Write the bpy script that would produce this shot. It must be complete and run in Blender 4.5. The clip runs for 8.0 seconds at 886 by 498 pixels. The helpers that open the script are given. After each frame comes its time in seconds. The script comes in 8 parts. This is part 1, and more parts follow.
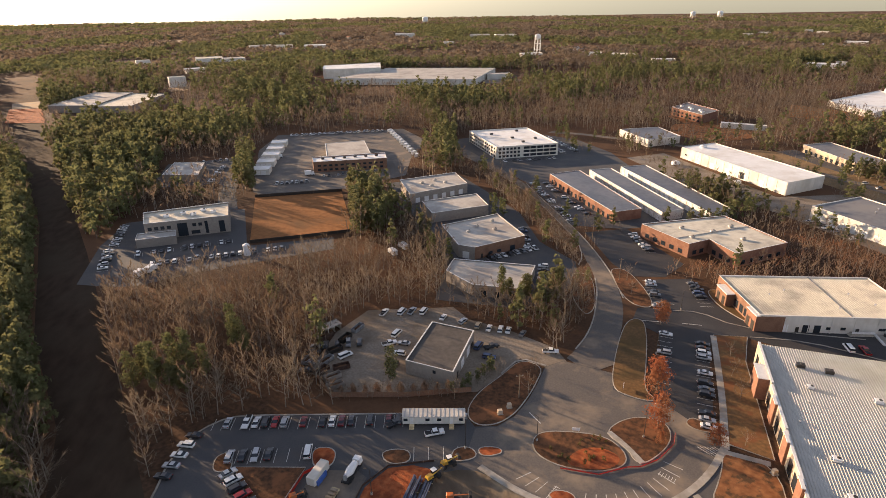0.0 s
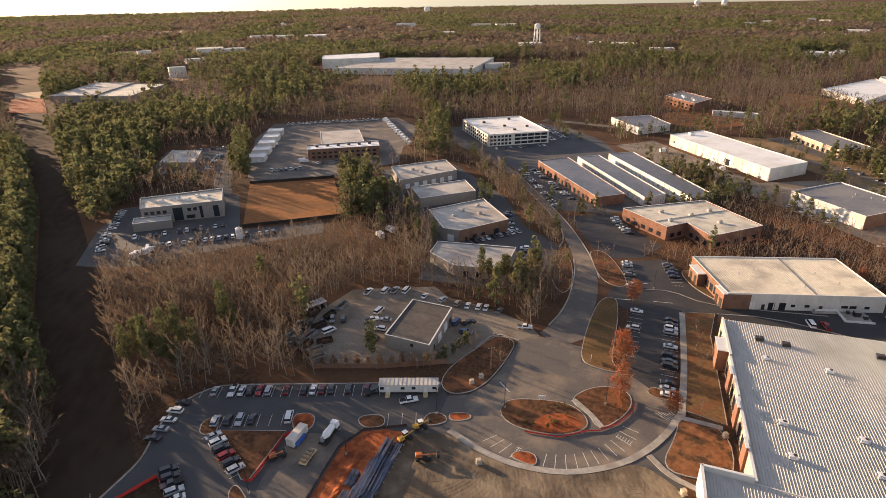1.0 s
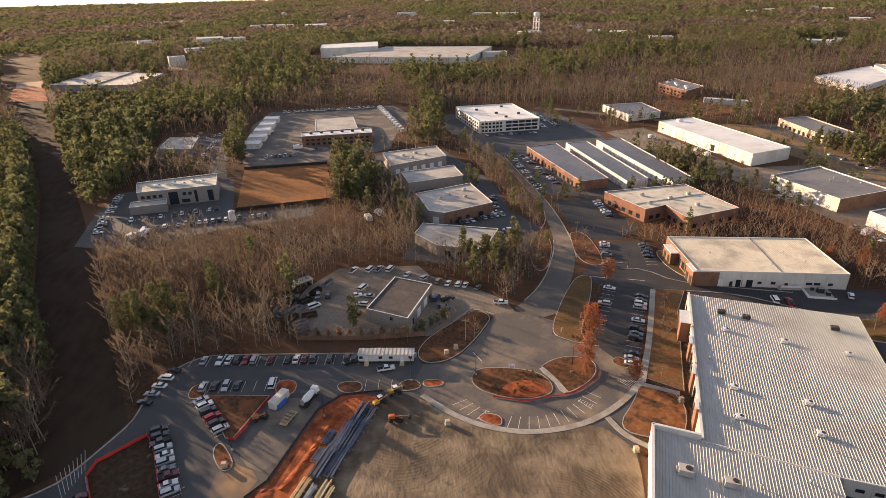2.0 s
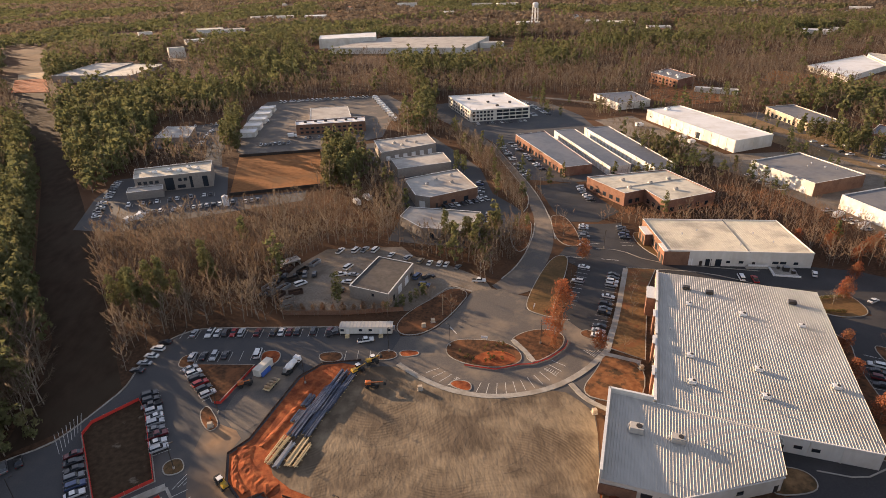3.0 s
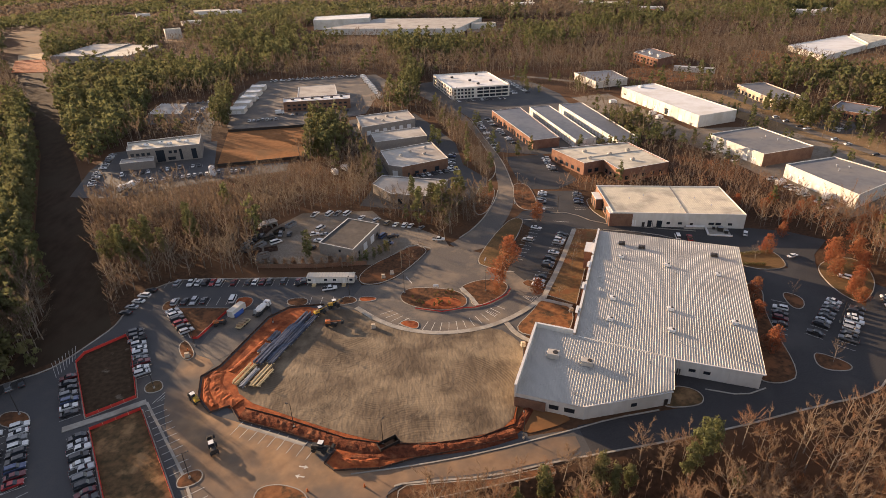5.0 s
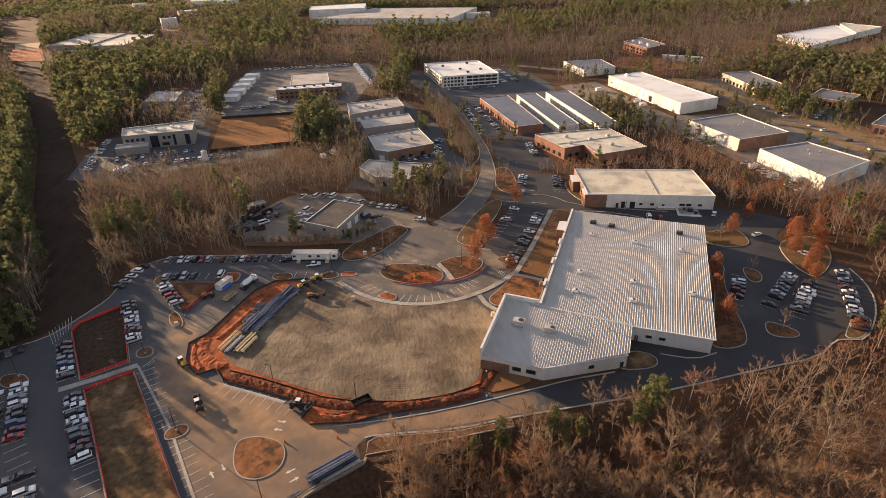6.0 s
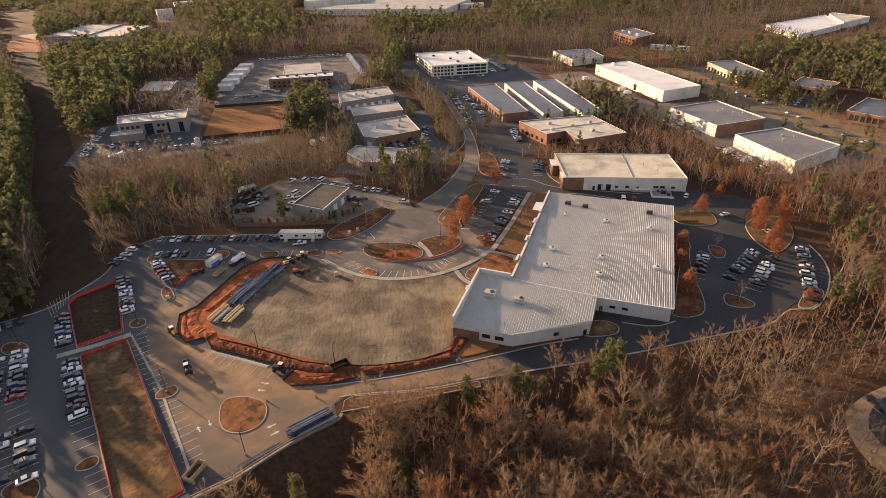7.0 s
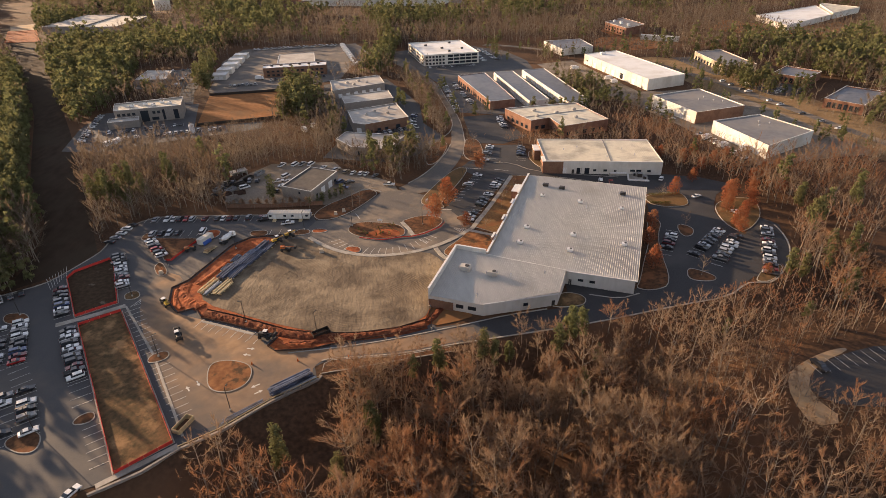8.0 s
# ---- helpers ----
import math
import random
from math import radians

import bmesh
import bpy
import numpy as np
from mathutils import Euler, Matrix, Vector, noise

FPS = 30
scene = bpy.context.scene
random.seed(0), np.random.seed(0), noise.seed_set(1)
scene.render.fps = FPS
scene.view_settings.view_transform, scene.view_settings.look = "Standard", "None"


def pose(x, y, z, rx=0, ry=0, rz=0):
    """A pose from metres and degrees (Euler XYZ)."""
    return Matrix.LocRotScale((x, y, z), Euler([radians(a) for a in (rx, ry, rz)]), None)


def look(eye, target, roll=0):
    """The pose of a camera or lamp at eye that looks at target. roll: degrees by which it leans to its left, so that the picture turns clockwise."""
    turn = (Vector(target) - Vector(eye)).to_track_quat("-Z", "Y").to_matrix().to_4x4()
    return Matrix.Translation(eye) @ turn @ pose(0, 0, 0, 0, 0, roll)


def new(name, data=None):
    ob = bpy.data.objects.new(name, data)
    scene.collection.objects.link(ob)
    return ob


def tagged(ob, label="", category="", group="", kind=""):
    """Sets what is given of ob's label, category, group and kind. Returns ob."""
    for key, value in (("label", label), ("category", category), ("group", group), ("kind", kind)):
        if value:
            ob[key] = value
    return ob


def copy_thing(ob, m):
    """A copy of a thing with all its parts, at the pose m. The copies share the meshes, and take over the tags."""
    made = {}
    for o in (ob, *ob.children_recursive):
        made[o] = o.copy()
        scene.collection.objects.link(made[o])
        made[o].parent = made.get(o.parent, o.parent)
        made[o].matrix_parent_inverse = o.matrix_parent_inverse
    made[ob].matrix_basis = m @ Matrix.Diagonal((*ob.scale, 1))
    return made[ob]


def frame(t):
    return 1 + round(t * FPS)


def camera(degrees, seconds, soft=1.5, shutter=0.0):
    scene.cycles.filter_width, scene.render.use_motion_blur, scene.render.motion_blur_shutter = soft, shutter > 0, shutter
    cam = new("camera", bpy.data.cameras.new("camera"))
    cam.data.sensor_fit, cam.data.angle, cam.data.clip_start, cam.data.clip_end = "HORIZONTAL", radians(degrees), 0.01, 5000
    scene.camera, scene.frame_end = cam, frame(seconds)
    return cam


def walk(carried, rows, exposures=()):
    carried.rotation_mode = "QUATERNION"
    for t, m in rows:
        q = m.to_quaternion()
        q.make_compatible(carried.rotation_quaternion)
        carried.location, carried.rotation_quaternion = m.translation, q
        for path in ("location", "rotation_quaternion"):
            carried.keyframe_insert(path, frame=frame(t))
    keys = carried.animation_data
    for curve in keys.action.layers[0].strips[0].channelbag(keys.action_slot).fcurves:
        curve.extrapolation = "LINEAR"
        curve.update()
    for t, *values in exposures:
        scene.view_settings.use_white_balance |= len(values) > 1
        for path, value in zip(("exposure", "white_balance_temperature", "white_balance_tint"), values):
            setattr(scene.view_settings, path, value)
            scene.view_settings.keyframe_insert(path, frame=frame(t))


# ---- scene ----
cam = camera(76.0, 8.0, soft=0.8)
PATH = [
    (0, (-0.377, 0.417, 113.321), (-0.026, 2.219, 112.526), -0.8),
    (0.5, (3.123, -5.317, 113.238), (3.466, -3.521, 112.428), -0.9),
    (1, (6.612, -11.148, 113.115), (6.947, -9.356, 112.292), -1.0),
    (1.5, (10.053, -17.133, 112.983), (10.381, -15.347, 112.145), -1.1),
    (3, (20.389, -35.694, 112.513), (20.696, -33.923, 111.636), -1.4),
    (3.5, (23.682, -42.327, 112.566), (23.987, -40.561, 111.678), -1.5),
    (4, (26.988, -49.066, 112.614), (27.288, -47.306, 111.713), -1.5),
    (4.5, (30.27, -55.822, 112.607), (30.564, -54.067, 111.694), -1.5),
    (6, (39.796, -76.087, 112.405), (40.085, -74.351, 111.454), -1.5),
    (6.5, (42.7, -82.783, 112.378), (42.989, -81.053, 111.415), -1.5),
    (7, (45.501, -89.432, 112.334), (45.789, -87.709, 111.361), -1.6),
    (7.5, (48.324, -96.089, 112.29), (48.611, -94.371, 111.306), -1.6),
    (8, (51.142, -102.808, 112.26), (51.427, -101.097, 111.265), -1.6),
]
walk(cam, [(t, look(eye, target, roll)) for t, eye, target, roll in PATH], [(0.0, 1.33, 7350, 17), (4.0, 1.32, 7600, 18), (8.0, 1.32, 7800, 18)])


# ---- light ----
SUN_AZ = math.atan2(-0.70, 0.714)      # towards the sun, clockwise from +y
SUN_EL = radians(10.6)
world = bpy.data.worlds.new("sky")
scene.world = world
world.use_nodes = True
wn = world.node_tree
sky = wn.nodes.new("ShaderNodeTexSky")
sky.sky_type = "NISHITA"
sky.sun_disc = False
sky.sun_elevation = SUN_EL
sky.sun_rotation = SUN_AZ
sky.altitude = 100
sky.air_density = 1.0
sky.dust_density = 0.5
sky.ozone_density = 2.0
wn.nodes["Background"].inputs["Strength"].default_value = 0.096
pale = wn.nodes.new("ShaderNodeHueSaturation")      # thin winter haze greys the sky
pale.inputs["Saturation"].default_value = 0.60
cool = wn.nodes.new("ShaderNodeMix")
cool.data_type, cool.blend_type = "RGBA", "MULTIPLY"
cool.inputs["Factor"].default_value = 1.0
cool.inputs["B"].default_value = (0.80, 0.96, 1.20, 1)
wn.links.new(sky.outputs[0], cool.inputs["A"])
wn.links.new(cool.outputs["Result"], pale.inputs["Color"])
wn.links.new(pale.outputs[0], wn.nodes["Background"].inputs["Color"])
sun = new("sun", bpy.data.lights.new("sun", "SUN"))
sun.data.energy = 5.0
sun.data.angle = radians(0.6)
sun.data.color = (1.0, 0.765, 0.53)
to_sun = Vector((math.sin(SUN_AZ) * math.cos(SUN_EL), math.cos(SUN_AZ) * math.cos(SUN_EL), math.sin(SUN_EL)))
sun.matrix_world = look(to_sun * 300, (0, 0, 0))

# ---- mesh helpers ----
rng = random.Random(7)


def part(name, bm, material, parent=None, label=""):
    me = bpy.data.meshes.new(name)
    bm.normal_update()
    bm.to_mesh(me)
    bm.free()
    if material:
        me.materials.append(material)
    ob = new(name, me)
    if parent:
        ob.parent = parent
    return tagged(ob, label)


def share(name, mesh, parent, m):
    ob = new(name, mesh)
    ob.parent = parent
    ob.matrix_local = m
    return ob


def empty(name, m, label="", category="", group="", kind=""):
    ob = new(name)
    ob.empty_display_size = 0.3
    ob.matrix_world = m
    return tagged(ob, label, category, group, kind)


def box(bm, cx, cy, cz, sx, sy, sz, rz=0.0, taper=1.0):
    """A box by its centre and sizes; its top is scaled by taper."""
    m = Matrix.Translation((cx, cy, cz)) @ Matrix.Rotation(rz, 4, "Z")
    v = []
    for k in (-1, 1):
        f = taper if k > 0 else 1.0
        for a, b in ((-1, -1), (1, -1), (1, 1), (-1, 1)):
            v.append(bm.verts.new(m @ Vector((a * sx / 2 * f, b * sy / 2 * f, k * sz / 2))))
    for q in ((3, 2, 1, 0), (4, 5, 6, 7), (0, 1, 5, 4), (1, 2, 6, 5), (2, 3, 7, 6), (3, 0, 4, 7)):
        bm.faces.new([v[i] for i in q])
    return v


def tube(bm, p0, p1, r0, r1, n=6, cap=True):
    p0, p1 = Vector(p0), Vector(p1)
    q = (p1 - p0).to_track_quat("Z", "Y")
    rings = []
    for p, r in ((p0, r0), (p1, r1)):
        rings.append([bm.verts.new(p + q @ Vector((r * math.cos(2 * math.pi * i / n), r * math.sin(2 * math.pi * i / n), 0))) for i in range(n)])
    for i in range(n):
        j = (i + 1) % n
        bm.faces.new((rings[0][i], rings[0][j], rings[1][j], rings[1][i]))
    if cap:
        bm.faces.new(rings[1])
        bm.faces.new(rings[0][::-1])


def beam(bm, a, b, w, h, z0=0.0):
    """An upright-sided bar from a to b (x, y), w wide and h high on z0."""
    d = Vector((b[0] - a[0], b[1] - a[1], 0))
    box(bm, (a[0] + b[0]) / 2, (a[1] + b[1]) / 2, z0 + h / 2, d.length, w, h, math.atan2(d.y, d.x))


def area2(pts):
    return sum(a[0] * b[1] - b[0] * a[1] for a, b in zip(pts, pts[1:] + pts[:1]))


def ccw(pts):
    pts = [tuple(p[:2]) for p in pts]
    return pts if area2(pts) > 0 else pts[::-1]


def prism(bm, pts, z0, z1, top=None):
    """An upright prism over a plan; top(x, y) may give a sloping lid."""
    pts = ccw(pts)
    lo = [bm.verts.new((x, y, z0)) for x, y in pts]
    hi = [bm.verts.new((x, y, top(x, y) if top else z1)) for x, y in pts]
    n = len(pts)
    for i in range(n):
        j = (i + 1) % n
        bm.faces.new((lo[i], lo[j], hi[j], hi[i]))
    f = bm.faces.new(hi)
    f.normal_update()
    bmesh.ops.triangulate(bm, faces=[f])


def soft(pts, rounds=2, closed=True):
    """Corner cutting: a smooth line from a few points."""
    pts = [tuple(p) for p in pts]
    for _ in range(rounds):
        out = []
        pairs = list(zip(pts, pts[1:] + (pts[:1] if closed else [])))
        for a, b in pairs:
            out.append((a[0] * 0.75 + b[0] * 0.25, a[1] * 0.75 + b[1] * 0.25))
            out.append((a[0] * 0.25 + b[0] * 0.75, a[1] * 0.25 + b[1] * 0.75))
        if not closed:
            out = [pts[0]] + out + [pts[-1]]
        pts = out
    return pts


def offset(pts, d, closed=True):
    """The line moved d to its left."""
    n, out = len(pts), []
    for i, p in enumerate(pts):
        a = pts[i - 1] if closed or i else p
        b = pts[(i + 1) % n] if closed or i < n - 1 else p
        t = Vector((b[0] - a[0], b[1] - a[1]))
        if t.length < 1e-6:
            t = Vector((1, 0))
        t.normalize()
        out.append((p[0] - t.y * d, p[1] + t.x * d))
    return out


def ribbon(bm, pts, w, z0, h, closed=False):
    """A kerb-like bar of width w and height h along a line."""
    a, b = offset(pts, w / 2, closed), offset(pts, -w / 2, closed)
    rows = []
    for p, q in zip(a, b):
        rows.append([bm.verts.new((*p, z0)), bm.verts.new((*p, z0 + h)), bm.verts.new((*q, z0 + h)), bm.verts.new((*q, z0))])
    n = len(rows)
    for i in range(n if closed else n - 1):
        r, s = rows[i], rows[(i + 1) % n]
        for k in range(3):
            bm.faces.new((r[k], r[k + 1], s[k + 1], s[k]))
    if not closed:
        bm.faces.new(rows[0][::-1])
        bm.faces.new(rows[-1])


def inside(x, y, poly):
    hit, j = False, len(poly) - 1
    for i in range(len(poly)):
        xi, yi = poly[i]
        xj, yj = poly[j]
        if (yi > y) != (yj > y) and x < (xj - xi) * (y - yi) / (yj - yi) + xi:
            hit = not hit
        j = i
    return hit


def lerp(a, b, f):
    return tuple(u + (v - u) * f for u, v in zip(a, b))


def sheet(name, pts, z, material, label, category="", rounds=0, thick=0.3):
    """A paved or planted sheet, its upper face at z, as a thin slab."""
    bm = bmesh.new()
    prism(bm, soft(pts, rounds) if rounds else pts, z - thick, z)
    return tagged(part(name, bm, material), label, category, "", "structure")


# ---- materials ----
def surface(name, c1, c2, scale=1.0, rough=0.85, bump=0.0, c3=None, big=0.03, mix3=(0.45, 0.65), metal=0.0, stretch=(1, 1, 1), turn=0.0,
            vary=0.0, spec=0.3, fine=None, detail=4.0):
    """Two-scale stained surface: c1 to c2 over fine grain, c3 in large patches."""
    mat = bpy.data.materials.new(name)
    mat.use_nodes = True
    nt = mat.node_tree
    N, L = nt.nodes, nt.links
    bsdf = N["Principled BSDF"]
    bsdf.inputs["Roughness"].default_value = rough
    bsdf.inputs["Metallic"].default_value = metal
    bsdf.inputs["Specular IOR Level"].default_value = spec
    geo = N.new("ShaderNodeNewGeometry")
    mp = N.new("ShaderNodeMapping")
    mp.inputs["Scale"].default_value = stretch
    mp.inputs["Rotation"].default_value = (0, 0, turn)
    L.new(geo.outputs["Position"], mp.inputs["Vector"])
    n1 = N.new("ShaderNodeTexNoise")
    n1.inputs["Scale"].default_value = scale
    n1.inputs["Detail"].default_value = detail
    L.new(mp.outputs[0], n1.inputs["Vector"])
    ramp = N.new("ShaderNodeMapRange")
    ramp.inputs["From Min"].default_value, ramp.inputs["From Max"].default_value = 0.32, 0.68
    L.new(n1.outputs["Fac"], ramp.inputs["Value"])
    mx = N.new("ShaderNodeMix")
    mx.data_type = "RGBA"
    mx.inputs["A"].default_value, mx.inputs["B"].default_value = (*c1, 1), (*c2, 1)
    L.new(ramp.outputs[0], mx.inputs["Factor"])
    col = mx.outputs["Result"]
    if c3:
        n2 = N.new("ShaderNodeTexNoise")
        n2.inputs["Scale"].default_value = big
        n2.inputs["Detail"].default_value = 5.0
        n2.inputs["Roughness"].default_value = 0.6
        L.new(geo.outputs["Position"], n2.inputs["Vector"])
        r2 = N.new("ShaderNodeMapRange")
        r2.inputs["From Min"].default_value, r2.inputs["From Max"].default_value = mix3
        L.new(n2.outputs["Fac"], r2.inputs["Value"])
        m2 = N.new("ShaderNodeMix")
        m2.data_type = "RGBA"
        m2.inputs["B"].default_value = (*c3, 1)
        L.new(col, m2.inputs["A"])
        L.new(r2.outputs[0], m2.inputs["Factor"])
        col = m2.outputs["Result"]
    if vary:
        info = N.new("ShaderNodeObjectInfo")
        hs = N.new("ShaderNodeHueSaturation")
        mr = N.new("ShaderNodeMapRange")
        mr.inputs["To Min"].default_value, mr.inputs["To Max"].default_value = 1 - vary, 1 + vary
        L.new(info.outputs["Random"], mr.inputs["Value"])
        L.new(mr.outputs[0], hs.inputs["Value"])
        L.new(col, hs.inputs["Color"])
        col = hs.outputs["Color"]
    L.new(col, bsdf.inputs["Base Color"])
    if bump:
        n3 = N.new("ShaderNodeTexNoise")
        n3.inputs["Scale"].default_value = fine or scale * 4
        n3.inputs["Detail"].default_value = 3.0
        L.new(mp.outputs[0], n3.inputs["Vector"])
        b = N.new("ShaderNodeBump")
        b.inputs["Strength"].default_value = 0.6
        b.inputs["Distance"].default_value = bump
        L.new(n3.outputs["Fac"], b.inputs["Height"])
        L.new(b.outputs[0], bsdf.inputs["Normal"])
    return mat


def thin(mat, amount):
    """Lets light through thin leaves and twigs."""
    nt = mat.node_tree
    bsdf = nt.nodes["Principled BSDF"]
    tr = nt.nodes.new("ShaderNodeBsdfTranslucent")
    nt.links.new(bsdf.inputs["Base Color"].links[0].from_socket, tr.inputs["Color"])
    ms = nt.nodes.new("ShaderNodeMixShader")
    ms.inputs["Fac"].default_value = amount
    nt.links.new(bsdf.outputs[0], ms.inputs[1])
    nt.links.new(tr.outputs[0], ms.inputs[2])
    nt.links.new(ms.outputs[0], nt.nodes["Material Output"].inputs["Surface"])
    return mat


def plain(name, c, rough=0.5, metal=0.0, spec=0.5, coat=0.0):
    """Paint or glass with a faint dirt film."""
    mat = surface(name, c, tuple(v * 0.86 for v in c), 1.3, rough, 0, metal=metal, spec=spec)
    mat.node_tree.nodes["Principled BSDF"].inputs["Coat Weight"].default_value = coat
    return mat


M = {}
M["litter"] = surface("leaf_litter", (0.050, 0.029, 0.018), (0.100, 0.056, 0.033), 0.8, 1.0, 0.15, (0.128, 0.067, 0.037), 0.012, (0.45, 0.6), spec=0.1)
# rust-brown grass, its base colour lowered to carry the corridor's backlit shade
M["shaded_cut_grass"] = surface("shaded_corridor_grass", (0.036, 0.023, 0.015), (0.062, 0.040, 0.026), 0.25, 1.0, 0.15, (0.056, 0.040, 0.026), 0.03, stretch=(1, 0.4, 1), turn=0.38, spec=0.1)
M["asphalt"] = surface("worn_asphalt", (0.056, 0.057, 0.060), (0.077, 0.075, 0.075), 3.0, 0.85, 0.01, (0.111, 0.097, 0.084), 0.045, (0.48, 0.70), spec=0.35)
M["asphalt_dark"] = surface("sealed_asphalt", (0.031, 0.030, 0.031), (0.047, 0.045, 0.045), 2.5, 0.8, 0.01, (0.066, 0.061, 0.058), 0.05, (0.5, 0.75), spec=0.35)
M["road"] = surface("road_asphalt", (0.098, 0.086, 0.077), (0.128, 0.112, 0.097), 2.0, 0.85, 0.01, (0.235, 0.182, 0.132), 0.06, (0.50, 0.66), spec=0.35)
M["concrete"] = surface("kerb_concrete", (0.310, 0.284, 0.241), (0.404, 0.370, 0.318), 0.9, 0.85, 0.01, (0.249, 0.215, 0.172), 0.12)
M["paint"] = surface("road_paint", (0.62, 0.60, 0.54), (0.46, 0.44, 0.40), 1.5, 0.7)
M["paint_yellow"] = surface("yellow_road_paint", (0.62, 0.50, 0.16), (0.50, 0.38, 0.12), 1.5, 0.7)
M["gravel"] = surface("gravel_yard", (0.184, 0.149, 0.115), (0.260, 0.214, 0.165), 1.2, 0.95, 0.02, (0.138, 0.107, 0.077), 0.07)
M["lawn"] = surface("dormant_lawn", (0.132, 0.076, 0.036), (0.191, 0.111, 0.051), 1.1, 1.0, 0.05, (0.093, 0.064, 0.031), 0.08, spec=0.1)
M["field"] = surface("dormant_field", (0.235, 0.100, 0.040), (0.320, 0.145, 0.058), 0.35, 1.0, 0.05, (0.190, 0.098, 0.046), 0.03, (0.5, 0.66), spec=0.1)
M["verge"] = surface("dry_verge_grass", (0.215, 0.140, 0.074), (0.300, 0.200, 0.110), 0.8, 1.0, 0.06, (0.160, 0.105, 0.056), 0.06, spec=0.1)
M["mulch"] = surface("brown_mulch", (0.058, 0.034, 0.021), (0.150, 0.070, 0.036), 0.8, 1.0, 0.08, (0.215, 0.092, 0.044), 0.14, (0.50, 0.62), spec=0.1)
M["bed_lawn"] = surface("patchy_dormant_lawn", (0.120, 0.072, 0.036), (0.195, 0.112, 0.053), 0.9, 1.0, 0.06, (0.185, 0.080, 0.038), 0.11, (0.50, 0.60), spec=0.1)
M["bed_red"] = surface("red_earth_bed", (0.170, 0.070, 0.032), (0.300, 0.135, 0.060), 0.5, 1.0, 0.10, (0.085, 0.052, 0.030), 0.22, (0.50, 0.60), spec=0.1)
M["straw"] = surface("dormant_median_grass", (0.070, 0.052, 0.028), (0.165, 0.095, 0.048), 0.6, 1.0, 0.14, (0.290, 0.170, 0.085), 0.16, (0.52, 0.66), spec=0.1)
M["dusty"] = surface("dusty_asphalt", (0.273, 0.158, 0.083), (0.370, 0.224, 0.121), 0.30, 0.9, 0.01, (0.185, 0.128, 0.084), 0.07, (0.46, 0.64))


def dust_patches(mat, under, patches):
    """Construction dust lying on asphalt in soft-edged patches: x, y, half length, half width, turn, strength."""
    nt = mat.node_tree
    N, L = nt.nodes, nt.links
    bsdf = N["Principled BSDF"]
    dust = bsdf.inputs["Base Color"].links[0].from_socket
    geo = N.new("ShaderNodeNewGeometry")
    total = None
    for x, y, a, b, turn, w in patches:
        mp = N.new("ShaderNodeMapping")
        mp.vector_type = "TEXTURE"
        mp.inputs["Location"].default_value = (x, y, 0)
        mp.inputs["Rotation"].default_value = (0, 0, turn)
        mp.inputs["Scale"].default_value = (a, b, 50)
        L.new(geo.outputs["Position"], mp.inputs["Vector"])
        g = N.new("ShaderNodeTexGradient")
        g.gradient_type = "SPHERICAL"
        L.new(mp.outputs[0], g.inputs["Vector"])
        m = N.new("ShaderNodeMapRange")
        m.inputs["From Max"].default_value = 0.5
        m.inputs["To Max"].default_value = w
        L.new(g.outputs["Fac"], m.inputs["Value"])
        if total is None:
            total = m.outputs[0]
        else:
            mx = N.new("ShaderNodeMath")
            mx.operation = "MAXIMUM"
            L.new(total, mx.inputs[0])
            L.new(m.outputs[0], mx.inputs[1])
            total = mx.outputs[0]
    n = N.new("ShaderNodeTexNoise")
    n.inputs["Scale"].default_value = 0.12
    n.inputs["Detail"].default_value = 6.0
    L.new(geo.outputs["Position"], n.inputs["Vector"])
    mr = N.new("ShaderNodeMapRange")
    mr.inputs["From Min"].default_value, mr.inputs["From Max"].default_value = 0.30, 0.62
    mr.inputs["To Min"].default_value = 0.5
    L.new(n.outputs["Fac"], mr.inputs["Value"])
    mu = N.new("ShaderNodeMath")
    mu.operation = "MULTIPLY"
    L.new(total, mu.inputs[0])
    L.new(mr.outputs[0], mu.inputs[1])
    mix = N.new("ShaderNodeMix")
    mix.data_type = "RGBA"
    mix.inputs["A"].default_value = (*under, 1)
    L.new(mu.outputs[0], mix.inputs["Factor"])
    L.new(dust, mix.inputs["B"])
    L.new(mix.outputs["Result"], bsdf.inputs["Base Color"])


dust_patches(M["dusty"], (0.082, 0.078, 0.076), ((6, 53, 46, 24, -0.56, 1.0), (16, 36, 50, 34, -0.5, 0.62), (56, 34, 46, 9, 0.02, 0.8), (-17, 90, 11, 8, 0.3, 0.9)))
M["berm"] = surface("dug_red_earth", (0.085, 0.026, 0.015), (0.180, 0.056, 0.028), 1.1, 1.0, 0.30, (0.240, 0.095, 0.048), 0.35, (0.5, 0.7), spec=0.1, fine=2.6)
M["dark_grass"] = surface("dark_winter_grass", (0.040, 0.026, 0.016), (0.078, 0.050, 0.030), 0.7, 1.0, 0.08, (0.200, 0.165, 0.125), 0.22, (0.62, 0.74), spec=0.1)
M["clay"] = surface("red_clay", (0.292, 0.065, 0.023), (0.430, 0.133, 0.050), 0.7, 0.95, 0.16, (0.155, 0.040, 0.018), 0.20, spec=0.15)
M["clay_dry"] = surface("dry_clay_wash", (0.36, 0.225, 0.120), (0.43, 0.29, 0.165), 0.6, 0.95, 0.02, (0.25, 0.20, 0.15), 0.06)
M["brick"] = surface("red_brick", (0.205, 0.100, 0.066), (0.265, 0.134, 0.088), 2.2, 0.9, 0.01, (0.17, 0.080, 0.052), 0.2)
M["brick_brown"] = surface("brown_brick", (0.20, 0.105, 0.066), (0.25, 0.140, 0.090), 2.2, 0.9, 0.01, (0.16, 0.085, 0.056), 0.2)
